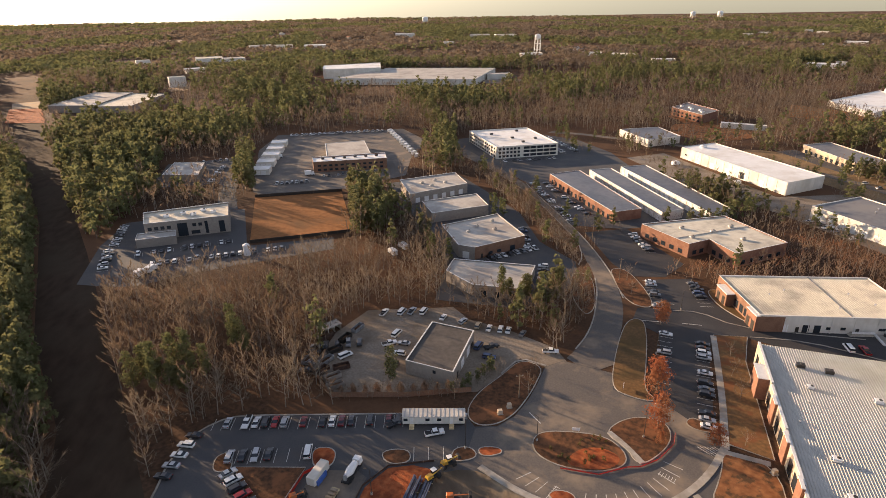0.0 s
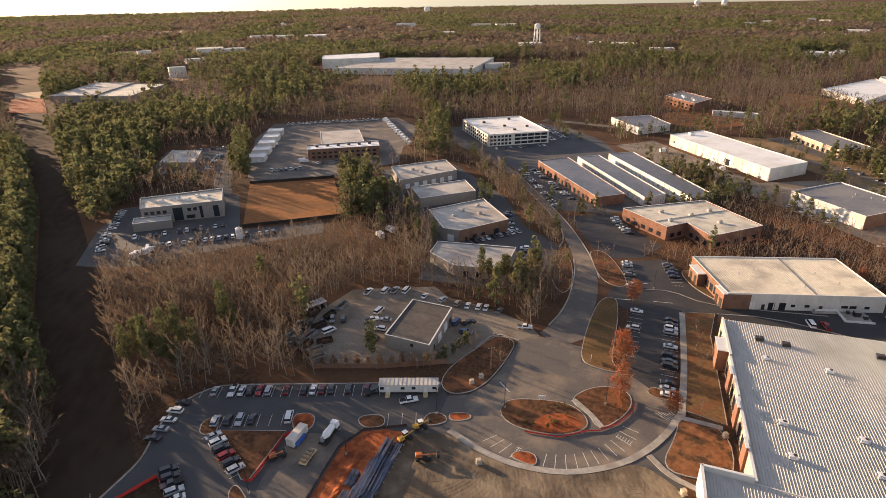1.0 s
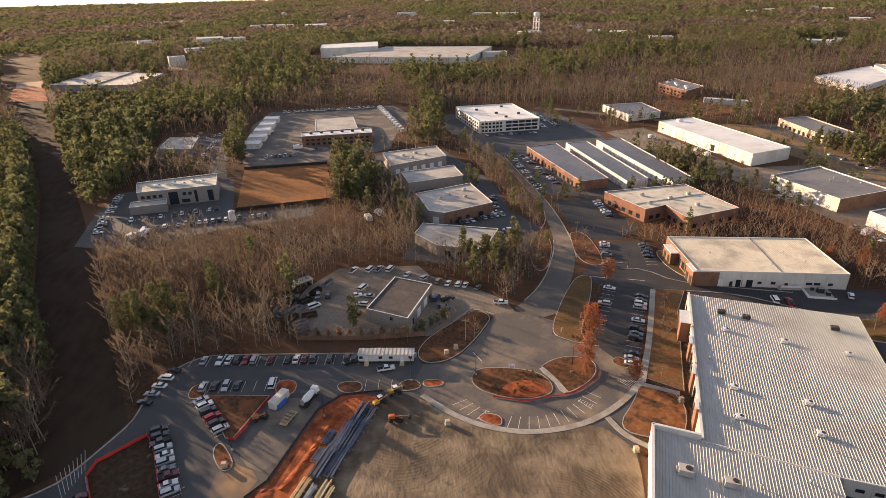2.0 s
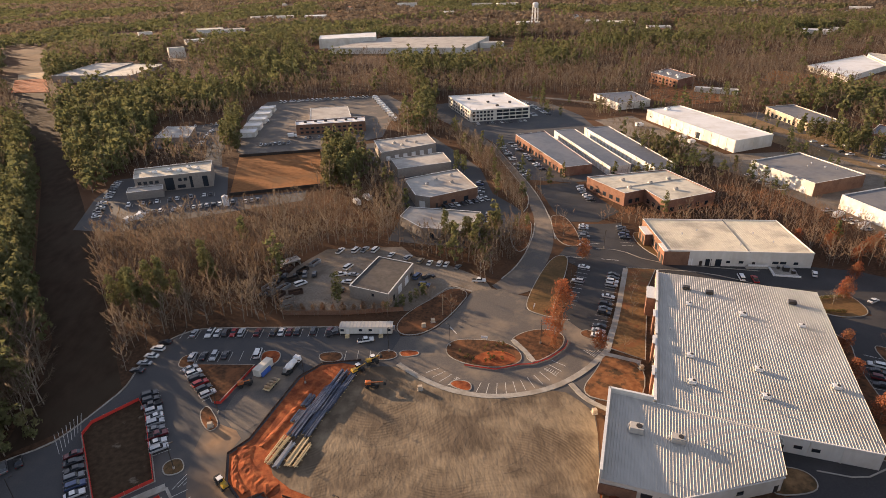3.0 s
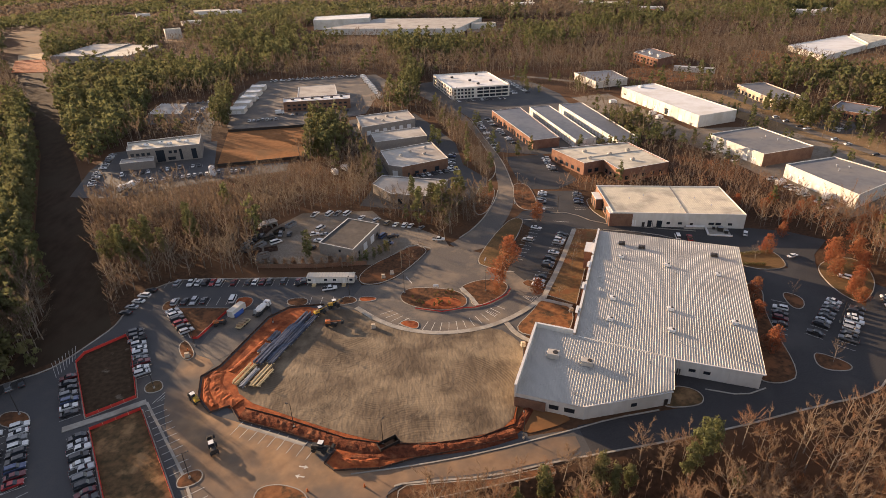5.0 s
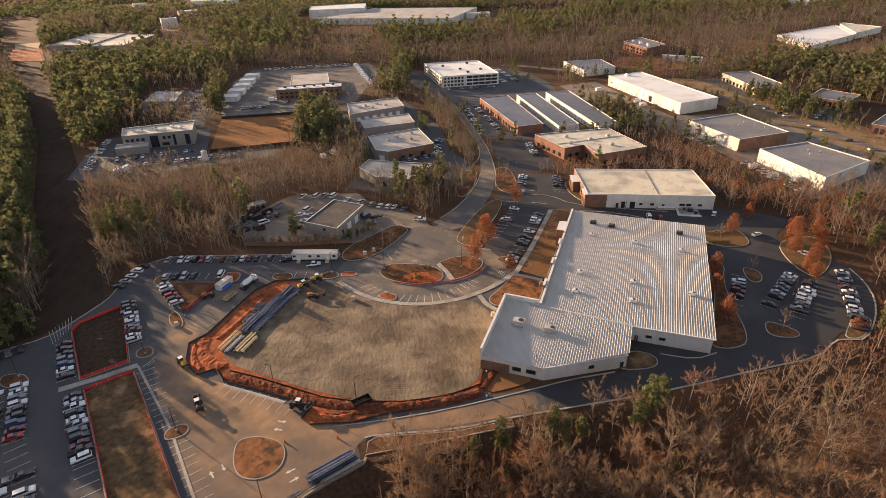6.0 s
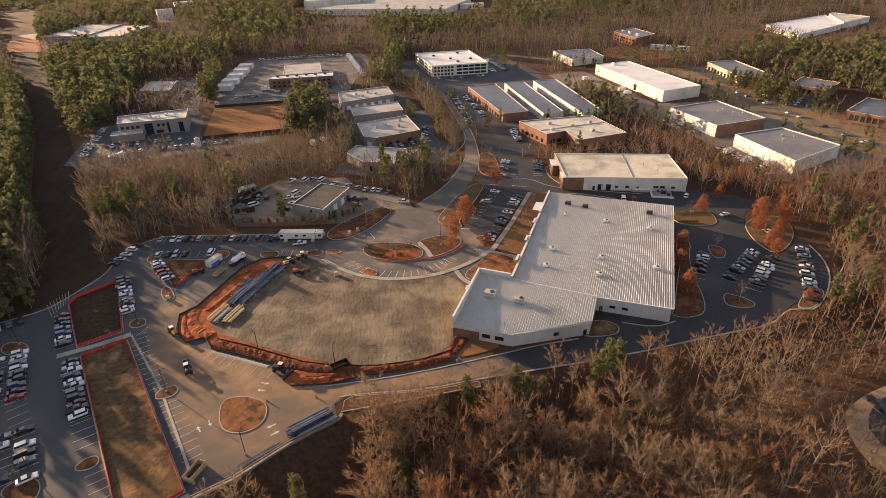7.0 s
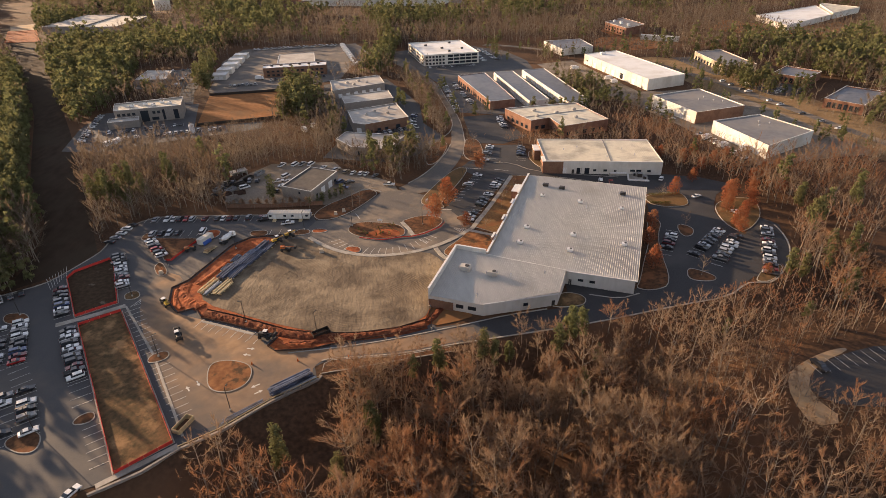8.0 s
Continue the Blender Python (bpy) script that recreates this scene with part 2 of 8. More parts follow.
M["stucco"] = surface("tan_stucco", (0.46, 0.37, 0.27), (0.54, 0.44, 0.33), 0.8, 0.9, 0.01, (0.40, 0.31, 0.22), 0.1)
M["white_wall"] = surface("white_metal_wall", (0.58, 0.55, 0.49), (0.66, 0.63, 0.57), 0.7, 0.6, 0.005, (0.50, 0.46, 0.39), 0.08, stretch=(1, 1, 0.2))
M["grey_wall"] = surface("grey_block_wall", (0.24, 0.205, 0.175), (0.31, 0.27, 0.23), 0.9, 0.85, 0.01, (0.25, 0.22, 0.19), 0.1)
M["roof_metal"] = surface("white_seam_roof", (0.427, 0.403, 0.359), (0.499, 0.470, 0.418), 0.5, 0.68, 0.003, (0.356, 0.326, 0.282), 0.06, (0.5, 0.72), metal=0.0, stretch=(1, 0.25, 1), turn=0.51)
M["roof_white"] = surface("white_membrane_roof", (0.74, 0.73, 0.70), (0.80, 0.79, 0.76), 0.3, 0.6, 0.004, (0.64, 0.61, 0.55), 0.06)
M["roof_cream"] = surface("cream_weathered_roof", (0.56, 0.51, 0.405), (0.64, 0.59, 0.475), 0.5, 0.7, 0.004, (0.36, 0.325, 0.265), 0.10, (0.48, 0.68))
M["roof_grey"] = surface("grey_membrane_roof", (0.144, 0.144, 0.151), (0.187, 0.187, 0.191), 0.35, 0.7, 0.004, (0.223, 0.209, 0.194), 0.05)
M["roof_slate"] = surface("slate_blue_metal_roof", (0.105, 0.115, 0.135), (0.140, 0.150, 0.172), 0.4, 0.5, 0.004, (0.18, 0.18, 0.19), 0.05, metal=0.2)
M["roof_pale"] = surface("pale_gravel_roof", (0.40, 0.37, 0.33), (0.48, 0.45, 0.40), 0.5, 0.85, 0.006, (0.30, 0.27, 0.24), 0.06)
M["roof_dark"] = surface("dark_ballast_roof", (0.062, 0.055, 0.050), (0.088, 0.078, 0.070), 0.6, 0.9, 0.006, (0.120, 0.104, 0.090), 0.1)
M["trim"] = plain("pale_coping", (0.72, 0.70, 0.66), 0.5)
M["glass"] = plain("dark_window_glass", (0.025, 0.032, 0.040), 0.08, 0.0, 0.6)
M["frame"] = plain("dark_bronze_frame", (0.055, 0.048, 0.042), 0.45, 0.4)
M["steel"] = surface("galvanised_steel", (0.30, 0.31, 0.32), (0.42, 0.43, 0.44), 1.0, 0.45, 0, metal=0.6)
M["blue_steel"] = surface("primed_blue_grey_steel", (0.078, 0.096, 0.145), (0.130, 0.155, 0.215), 0.9, 0.5, 0, (0.06, 0.066, 0.085), 0.3, vary=0.25)
M["lumber"] = surface("sawn_lumber", (0.50, 0.38, 0.21), (0.60, 0.47, 0.28), 1.5, 0.8, 0, vary=0.2)
M["pole"] = plain("dark_bronze_pole", (0.050, 0.042, 0.036), 0.5, 0.3)
M["wood_pole"] = surface("weathered_utility_pole", (0.17, 0.125, 0.085), (0.24, 0.18, 0.125), 2.0, 0.9)
M["silt"] = surface("black_silt_fabric", (0.050, 0.032, 0.026), (0.100, 0.055, 0.038), 1.0, 0.9)
M["orange_fence"] = surface("orange_red_safety_mesh", (0.62, 0.048, 0.034), (0.48, 0.040, 0.030), 0.8, 0.7)
M["tyre"] = plain("tyre_rubber", (0.020, 0.020, 0.020), 0.85)
M["lamp_red"] = plain("red_tail_lamp", (0.35, 0.015, 0.012), 0.25)
M["machine_yellow"] = surface("worn_machine_yellow", (0.60, 0.36, 0.035), (0.48, 0.28, 0.03), 1.2, 0.5, 0, (0.25, 0.15, 0.06), 0.8)
M["machine_orange"] = surface("worn_machine_orange", (0.62, 0.14, 0.02), (0.50, 0.11, 0.02), 1.2, 0.5, 0, (0.28, 0.11, 0.05), 0.8)
M["white_paint"] = plain("white_enamel", (0.78, 0.77, 0.74), 0.35)
M["blue_tarp"] = plain("blue_plastic", (0.05, 0.13, 0.42), 0.5)
M["twig"] = surface("bare_winter_twigs", (0.138, 0.108, 0.081), (0.220, 0.180, 0.138), 0.9, 0.95, 0, (0.160, 0.113, 0.079), 0.035, (0.42, 0.62), spec=0.1)
M["twig_red"] = surface("red_brown_twigs", (0.200, 0.134, 0.090), (0.305, 0.218, 0.152), 0.4, 0.95, 0, (0.265, 0.128, 0.070), 0.05, (0.46, 0.62), spec=0.1)
M["bark"] = surface("grey_brown_bark", (0.180, 0.144, 0.110), (0.288, 0.242, 0.194), 1.6, 0.95, 0, spec=0.1)
M["needle"] = surface("pine_needles", (0.096, 0.104, 0.046), (0.175, 0.178, 0.080), 0.7, 0.9, 0, (0.150, 0.138, 0.066), 0.04, spec=0.12)
M["rust_leaf"] = surface("rust_red_leaves", (0.244, 0.072, 0.038), (0.343, 0.126, 0.061), 1.2, 0.9, 0, (0.271, 0.126, 0.065), 0.1, spec=0.15)
M["shrub"] = surface("olive_shrub_leaves", (0.085, 0.085, 0.030), (0.140, 0.120, 0.045), 1.5, 0.9, 0, spec=0.15)
for key in ("twig", "twig_red", "needle", "rust_leaf", "shrub"):
    thin(M[key], 0.40 if key == "needle" else 0.45)
for key, c in {"w": (0.72, 0.72, 0.70), "s": (0.42, 0.43, 0.44), "g": (0.16, 0.165, 0.17), "k": (0.022, 0.022, 0.025),
               "r": (0.36, 0.020, 0.020), "m": (0.13, 0.018, 0.022), "b": (0.055, 0.085, 0.17), "t": (0.36, 0.29, 0.20)}.items():
    M["car_" + key] = plain("car_paint_" + key, c, 0.30, 0.0 if key in "wk" else 0.25, 0.5, 0.4)


# ---- ground ----
EDGE = [(-110, -48), (-60, -25), (-19, -5), (1, 3.6), (10, 8.4), (23, 16.8), (36, 23.0), (60, 26.2), (99, 29.8), (124, 30.2), (153, 32.6), (173, 34), (190, 38.6), (206, 46.6), (216, 56), (226, 72), (240, 78)]


def ground_z(x, y):
    """Flat round the lots, falling to a wooded hollow in the south, rolling far off."""
    z = 0.0
    if y < 80 and x > -110:
        for a, b in zip(EDGE, EDGE[1:]):
            if a[0] <= x < b[0]:
                d = a[1] + (b[1] - a[1]) * (x - a[0]) / (b[0] - a[0]) - y
                if d > 0:
                    f = max(0.0, min(1.0, (math.hypot((x - 188) * 0.9, y + 20) - 30) / 34))
                    z = -f * (min(7.0, 0.42 * d) + 1.2 * noise.noise((x / 18, y / 18, 0)) * min(1, d / 12))
                break
        if x >= EDGE[-1][0]:
            z = 0.0
    r = math.hypot(x - 60, y - 60)
    if r > 800:
        f = min(1.0, (r - 800) / 1500)
        z = f * 9 * noise.noise((x / 900, y / 900, 0.3)) + f * f * 4
    return z


def build_ground():
    """One sheet to the horizon, finer where it falls away below the south drive."""
    def steps(lo, hi, fine):
        mid = [lo + fine * i for i in range(int((hi - lo) / fine) + 1)]
        out, up = [], []
        g = fine
        v = lo
        while v > -4900:
            g *= 1.28
            v -= g
            out.append(max(v, -4900))
        g, v = fine, mid[-1]
        while v < 4900:
            g *= 1.28
            v += g
            up.append(min(v, 4900))
        return out[::-1] + mid + up
    xs, ys = steps(-84, 244, 4.0), steps(-120, 84, 4.0)
    verts = [(x, y, ground_z(x, y)) for y in ys for x in xs]
    w = len(xs)
    faces = [(j * w + i, j * w + i + 1, (j + 1) * w + i + 1, (j + 1) * w + i) for j in range(len(ys) - 1) for i in range(w - 1)]
    me = bpy.data.meshes.new("ground")
    me.from_pydata(verts, [], faces)
    me.materials.append(M["litter"])
    me.update()
    tagged(new("ground", me), "brown leaf-strewn ground reaching to the hazy horizon", "ground", "", "structure")


build_ground()
# the clearing's shade is put into this sheet's near-black grass colour
sheet("ground_corridor", [(-54, 118), (-75, 170), (-127, 294), (-210, 480), (-314, 706), (-344, 702), (-234, 482), (-168, 342), (-116, 208), (-87, 152), (-79, 124), (-78, 94), (-62, 103)], 0.03, M["shaded_cut_grass"],
      "mown power-line clearing of rust-brown winter grass, coloured dark for shade", "clearing")

# lots and roads
sheet("pavement_main", [(-98, 83), (-90, 86), (-78, 91.5), (-66, 96.3), (-62, 101.4), (-57.5, 109), (-53, 117), (-52, 123), (-51.5, 130), (-49, 137), (-45, 142.8), (-38, 146.6), (-30, 145.8),
      (-12, 142.2), (12.7, 137.3), (31.5, 133.4), (33, 127.4), (39.5, 126.2), (46, 129.5), (52.5, 136), (58, 143), (63.5, 151), (71, 153), (84, 143), (98, 107), (84, 82), (73, 52), (72, 41), (86, 41), (86, 31.8),
      (75, 31.3), (60.4, 30), (38.5, 32.3), (34, 30), (34.7, 25), (22.3, 19), (9.5, 10.7), (0.5, 6.9), (-6.8, 1.4), (-19.4, -2.5), (-60, -22), (-98, -22)],
      0.05, M["asphalt"], "worn grey asphalt car park with dusty stains", "car park")
sheet("road", soft([(71, 153), (78, 158.5), (85.8, 166), (93, 176), (98.2, 185), (105, 198), (111.6, 217), (114.1, 232.5), (119.2, 250), (120.6, 276), (121.6, 309), (121.6, 345), (113, 400), (98, 455), (98, 475), (110, 470),
      (120, 400), (126.6, 355), (125.2, 318), (124.6, 273), (123.6, 252), (121.2, 231), (117.6, 209.5), (112, 190), (104.6, 174.5), (95, 160), (84, 143)], 1, True), 0.07, M["road"],
      "pale grey two-lane access road with dusty edges", "road")
sheet("pavement_court", [(71, 152.8), (84, 142.8), (80.2, 134.8), (82.3, 131), (87.5, 126.9), (92, 126), (98.5, 107), (99, 105), (88, 97.2), (76.4, 92), (66.3, 90.4), (55.2, 91.2), (44.5, 96.5), (37.6, 103),
      (32.6, 109.4), (28, 117), (33, 126.6), (39.5, 126), (46, 129.3), (52.5, 135.8), (58, 142.8), (63.7, 150.8)], 0.085, M["road"], "pale asphalt turning court with stall lines", "car park")
sheet("pavement_drive", [(86, 31.8), (86, 42), (97, 42.4), (118, 42.6), (122, 58), (144, 47.5), (156, 64), (165, 77), (171, 91), (176.5, 99), (181, 111), (187, 105), (198, 104.3), (201.5, 113), (201, 119), (184, 120.5),
      (168, 122), (142, 152), (129, 155), (118, 140), (99, 110), (93, 112), (87, 113), (91, 127), (104, 146), (112, 162), (107, 172.5), (114, 181), (121.2, 179.7), (126, 197), (132, 203), (150, 200), (148, 186),
      (146, 176), (152, 157.5), (178, 149.5), (206, 140), (220, 133), (230, 122), (216, 112), (210, 104), (205, 96), (203, 84), (205, 75), (220, 88), (224, 80), (219, 70), (213.5, 60), (204, 49.5), (188, 46), (183.4, 43.5), (172.5, 37),
      (153, 36), (124, 33), (99, 32.2)], 0.06, M["asphalt_dark"], "dark sealed asphalt drive and car park", "car park")
sheet("pavement_gravel", [(-14, 168), (-5, 189), (8, 203), (42, 198), (46, 187), (58, 177), (71, 161), (72, 152.5), (63.6, 151), (57, 157.5), (48, 150), (38, 143), (16, 145.5), (-6, 150.5)], 0.045, M["gravel"],
      "pale gravel contractor's yard with long tree shadows", "yard")
sheet("pavement_west_yard", [(36, 206), (48, 240), (45, 300), (36, 330), (36, 378), (88, 384), (96, 345), (104, 300), (100, 255), (108, 228), (100, 206), (84, 196), (70, 190)], 0.045, M["asphalt"],
      "grey asphalt yards round the low workshop buildings", "yard")
sheet("pavement_office", [(124, 274), (127, 320), (128, 356), (118, 408), (105, 470), (103, 500), (185, 512), (215, 470), (222, 420), (214, 364), (214, 262), (150, 262)], 0.04, M["asphalt"],
      "grey asphalt round the storage rows and the office", "yard")
sheet("pavement_brick", [(124, 222), (128, 262), (152, 262), (156, 214), (140, 204), (126, 208)], 0.05, M["asphalt_dark"], "dark asphalt car park beside the brick building", "car park")
sheet("pavement_east", [(226, 402), (262, 408), (268, 290), (310, 285), (330, 262), (330, 140), (258, 140), (255, 205), (248, 265), (228, 330)], 0.04, M["gravel"], "pale yard round the big warehouses", "yard")
sheet("road_east", [(208, 513), (230, 495), (324.5, 397), (344, 300), (347, 200), (351, 120), (344, 120), (340, 200), (336, 300), (318, 392), (225, 490), (200, 505)], 0.06, M["road"], "pale grey through road beyond the warehouses", "road")
sheet("lawn_verge", [(312, 402), (334, 402), (362, 384), (372, 300), (374, 130), (326, 118), (318, 160), (316, 262), (318, 300)], 0.03, M["verge"], "dry tan grass verge along the through road", "verge")
sheet("pavement_brick_office", [(352, 296), (378, 296), (392, 268), (366, 250), (352, 256)], 0.05, M["asphalt"], "asphalt car park of the brick offices", "car park")
sheet("pavement_tan_shop", [(352, 392), (370, 392), (362, 318), (350, 322)], 0.05, M["asphalt"], "asphalt forecourt of the tan workshop", "car park")
sheet("ground_red_cut", soft([(311, 485), (346, 522), (387, 466), (368, 434), (313, 436)], 1), 0.12, M["bed_red"], "bare red earth cut below the white building", "earth")
sheet("lawn_bank", [(470, 521), (500, 455), (600, 440), (640, 520), (560, 500), (529, 582)], 0.03, M["field"], "dry tan grass bank below the far warehouse", "bank")
sheet("road_far_track", [(-318, 704), (-342, 704), (-392, 822), (-474, 1004), (-580, 1226), (-540, 1240), (-434, 1000), (-358, 818)], 0.25, M["clay_dry"], "pale earth track at the end of the cut corridor", "track")
sheet("ground_red_end", [(-302, 690), (-346, 700), (-386, 800), (-350, 800)], 0.4, M["clay"], "red earth at the end of the cut corridor", "earth")
for name, plan, mat, label in (("field_pale", [(-553, 2102), (-448, 2210), (-492, 2369), (-584, 2269)], "clay_dry", "pale bare far field"), ("field_red", [(56, 1961), (143, 1985), (144, 2119), (64, 2085)], "dusty", "reddish far field"),
                               ("field_orange", [(754, 1205), (797, 1158), (867, 1262), (816, 1300)], "field", "orange dormant far field"), ("field_orange", [(952, 1247), (957, 1210), (1022, 1295), (992, 1307)], "field", "orange dormant far field")):
    sheet(name, plan, ground_z(*plan[0]) + 1.2, M[mat], label, "field", 0, 6)
sheet("ground_red_patch", soft([(326, 470), (352, 520), (352, 560), (410, 600), (410, 520), (372, 480)], 1), 0.03, M["bed_red"], "bare red earth round a far building", "earth")
sheet("pavement_depot", [(-55, 380), (-62, 500), (-50, 560), (70, 560), (84, 500), (60, 440), (50, 395), (8, 372), (-50, 372)], 0.04, M["road"], "grey asphalt depot yard full of vehicles", "yard")
sheet("pavement_west_office", [(-118, 255), (-123, 300), (-120, 335), (-56, 345), (-50, 300), (-48, 284), (-4, 286), (-4, 270), (-47, 261), (-67, 256), (-92, 247), (-105, 250)], 0.04, M["asphalt"], "grey asphalt car park of the two-storey office", "car park")
sheet("pavement_small_west", [(-125, 405), (-128, 470), (-70, 480), (-66, 380), (-60, 345), (-72, 345), (-80, 405)], 0.04, M["asphalt"], "grey asphalt yard of a low shed", "yard")
sheet("lawn_field", [(-52, 366), (3, 366), (7, 292), (-47, 288)], 0.06, M["field"], "flat orange-brown dormant grass field", "field")
sheet("pavement_south_lot", soft([(166, -8), (172, -1.5), (180, 2), (189, 4), (202, 5), (214, 0), (212, -14), (190, -18), (172, -15)], 1), 0.05, M["asphalt_dark"], "dark asphalt car park at the edge of the woods", "car park")
sheet("ground_wash", soft([(158.5, -19), (160, -9), (165, -1), (172, 2.6), (182, 5.6), (190, 6.2), (189, 4.5), (179, 2), (171, -2.5), (166, -9), (168, -19)], 1), 0.035, M["clay_dry"], "pale eroded bank round the car park", "bank")

# the building pad
PAD = [(17, 112), (28, 112), (33.5, 106.5), (38, 100), (45, 94.6), (55, 90), (66, 88.8), (76.5, 90), (81.5, 81.5), (82, 76), (73, 54), (69, 46), (59.5, 43.4), (46.3, 43.7), (34, 46.6), (23, 52.5), (10, 61), (-4.5, 71), (-7.5, 81), (4.8, 95), (12, 107)]
RING = [(13.2, 116.2), (6.6, 116.6), (0, 111.3), (-12.2, 87.3), (-17.2, 83), (-16.2, 74), (-12.2, 67.6), (-7.2, 69.2), (-3.4, 62.8), (5.8, 57.6), (16.5, 51), (22.6, 46.5), (20, 42.6), (22, 40.2), (33, 38.6), (42, 40), (54.3, 40.3), (68, 41.5), (77, 47), (79, 56), (72, 60), (30, 90), (19, 113)]
sheet("ground_clay", RING, 0.11, M["clay"], "raw red clay strip round the building pad", "earth")
M["pad"] = surface("graded_dirt", (0.086, 0.062, 0.041), (0.158, 0.116, 0.077), 0.22, 0.95, 0.30, (0.250, 0.190, 0.124), 0.07, (0.47, 0.63), stretch=(1.0, 0.45, 1), turn=0.4, fine=0.9, detail=7.0)


def tread_marks(mat, centres):
    """Scuffed arcs where machines have turned: centre, patch, reach, spacing."""
    nt = mat.node_tree
    N, L = nt.nodes, nt.links
    bsdf = N["Principled BSDF"]
    col = bsdf.inputs["Base Color"].links[0].from_socket
    geo = N.new("ShaderNodeNewGeometry")
    total = None
    for cx, cy, x, y, reach, gap in centres:
        mp = N.new("ShaderNodeMapping")
        mp.inputs["Location"].default_value = (-cx, -cy, 0)
        L.new(geo.outputs["Position"], mp.inputs["Vector"])
        w = N.new("ShaderNodeTexWave")
        w.wave_type, w.rings_direction = "RINGS", "Z"
        w.inputs["Scale"].default_value = 0.314 / gap
        w.inputs["Distortion"].default_value = 9.0
        w.inputs["Detail"].default_value = 3.0
        w.inputs["Detail Scale"].default_value = 0.16
        L.new(mp.outputs[0], w.inputs["Vector"])
        mp2 = N.new("ShaderNodeMapping")
        mp2.vector_type = "TEXTURE"
        mp2.inputs["Location"].default_value = (x, y, 0)
        mp2.inputs["Scale"].default_value = (reach, reach, 50)
        L.new(geo.outputs["Position"], mp2.inputs["Vector"])
        g = N.new("ShaderNodeTexGradient")
        g.gradient_type = "SPHERICAL"
        L.new(mp2.outputs[0], g.inputs["Vector"])
        m = N.new("ShaderNodeMapRange")
        m.inputs["From Max"].default_value = 0.35
        L.new(g.outputs["Fac"], m.inputs["Value"])
        mu = N.new("ShaderNodeMath")
        mu.operation = "MULTIPLY"
        L.new(w.outputs["Fac"], mu.inputs[0])
        L.new(m.outputs[0], mu.inputs[1])
        if total is None:
            total = mu.outputs[0]
        else:
            mx = N.new("ShaderNodeMath")
            mx.operation = "MAXIMUM"
            L.new(total, mx.inputs[0])
            L.new(mu.outputs[0], mx.inputs[1])
            total = mx.outputs[0]
    n = N.new("ShaderNodeTexNoise")
    n.inputs["Scale"].default_value = 0.16
    n.inputs["Detail"].default_value = 5.0
    L.new(geo.outputs["Position"], n.inputs["Vector"])
    mr = N.new("ShaderNodeMapRange")
    mr.inputs["From Min"].default_value, mr.inputs["From Max"].default_value = 0.38, 0.60
    mr.inputs["To Max"].default_value = 0.26
    L.new(n.outputs["Fac"], mr.inputs["Value"])
    f = N.new("ShaderNodeMath")
    f.operation = "MULTIPLY"
    L.new(total, f.inputs[0])
    L.new(mr.outputs[0], f.inputs[1])
    mix = N.new("ShaderNodeMix")
    mix.data_type = "RGBA"
    mix.inputs["B"].default_value = (0.34, 0.262, 0.170, 1)
    L.new(f.outputs[0], mix.inputs["Factor"])
    L.new(col, mix.inputs["A"])
    L.new(mix.outputs["Result"], bsdf.inputs["Base Color"])


tread_marks(M["pad"], ((2, 84, 14, 70, 18, 0.9), (24, 104, 27, 82, 17, 1.0), (40, 80, 24, 62, 18, 0.8), (52, 58, 68, 66, 15, 0.9), (44, 30, 44, 52, 15, 0.9)))
sheet("ground_pad", soft(PAD, 1), 0.15, M["pad"], "graded grey-brown dirt building pad with tyre tracks", "earth")


sheet("pavement_dusty", soft([(-25, 98), (-14, 90), (-17.6, 84), (-16.6, 73), (-12.4, 66.6), (-3.8, 61.6), (16, 49.4), (19.4, 41.6), (33, 37.4), (58, 37.2), (84, 40.4), (84, 33), (60, 31.4), (38, 33.6), (33.4, 30), (33.4, 25.6), (22, 19.4), (9.5, 12), (3, 11), (-6, 24), (-16, 46), (-25, 68), (-27.4, 82)], 1), 0.07, M["dusty"],
      "asphalt coated with tan construction dust", "car park")


def tyre_tracks():
    """Low ridges of dirt thrown up by turning machines, in nested arcs."""
    r = random.Random(31)
    bm = bmesh.new()
    for cx, cy, r0, n, squash in ((10, 83, 2.5, 9, 0.9), (18, 76, 3, 10, 0.8), (14, 92, 3, 7, 1.0), (25, 66, 4, 11, 0.7), (60, 60, 3, 11, 0.9), (66, 66, 4, 9, 0.8), (40, 58, 6, 9, 0.6), (30, 80, 5, 8, 0.8), (52, 72, 6, 7, 0.8), (6, 78, 5, 9, 1.0), (22, 88, 4, 9, 0.9), (34, 66, 7, 10, 0.8), (16, 68, 6, 10, 0.8), (48, 52, 9, 9, 0.5), (70, 74, 5, 8, 1.0), (62, 82, 6, 8, 0.7), (26, 100, 4, 7, 0.8)):
        a0 = r.uniform(0, 360)
        for k in range(n):
            rr = r0 + k * r.uniform(0.55, 0.95)
            s, e = a0 + r.uniform(-40, 40), a0 + r.uniform(110, 230)
            m = max(8, int(rr * 3))
            run = []
            for i in range(m + 1):
                a = radians(s + (e - s) * i / m)
                w = 0.25 * noise.noise((cx + i * 0.15, k, 3.0))
                q = (cx + (rr + w) * math.cos(a), cy + squash * (rr + w) * math.sin(a))
                if inside(q[0], q[1], PAD):
                    run.append(q)
                else:
                    if len(run) > 4:
                        ribbon(bm, run, 0.3, 0.10, 0.064)
                    run = []
            if len(run) > 4:
                ribbon(bm, run, r.uniform(0.15, 0.45), 0.10, r.uniform(0.054, 0.078))
    tagged(part("tyre_ruts", bm, M["pad"]), "nested curved ridges of dirt left by tyres", "ruts", "", "structure")


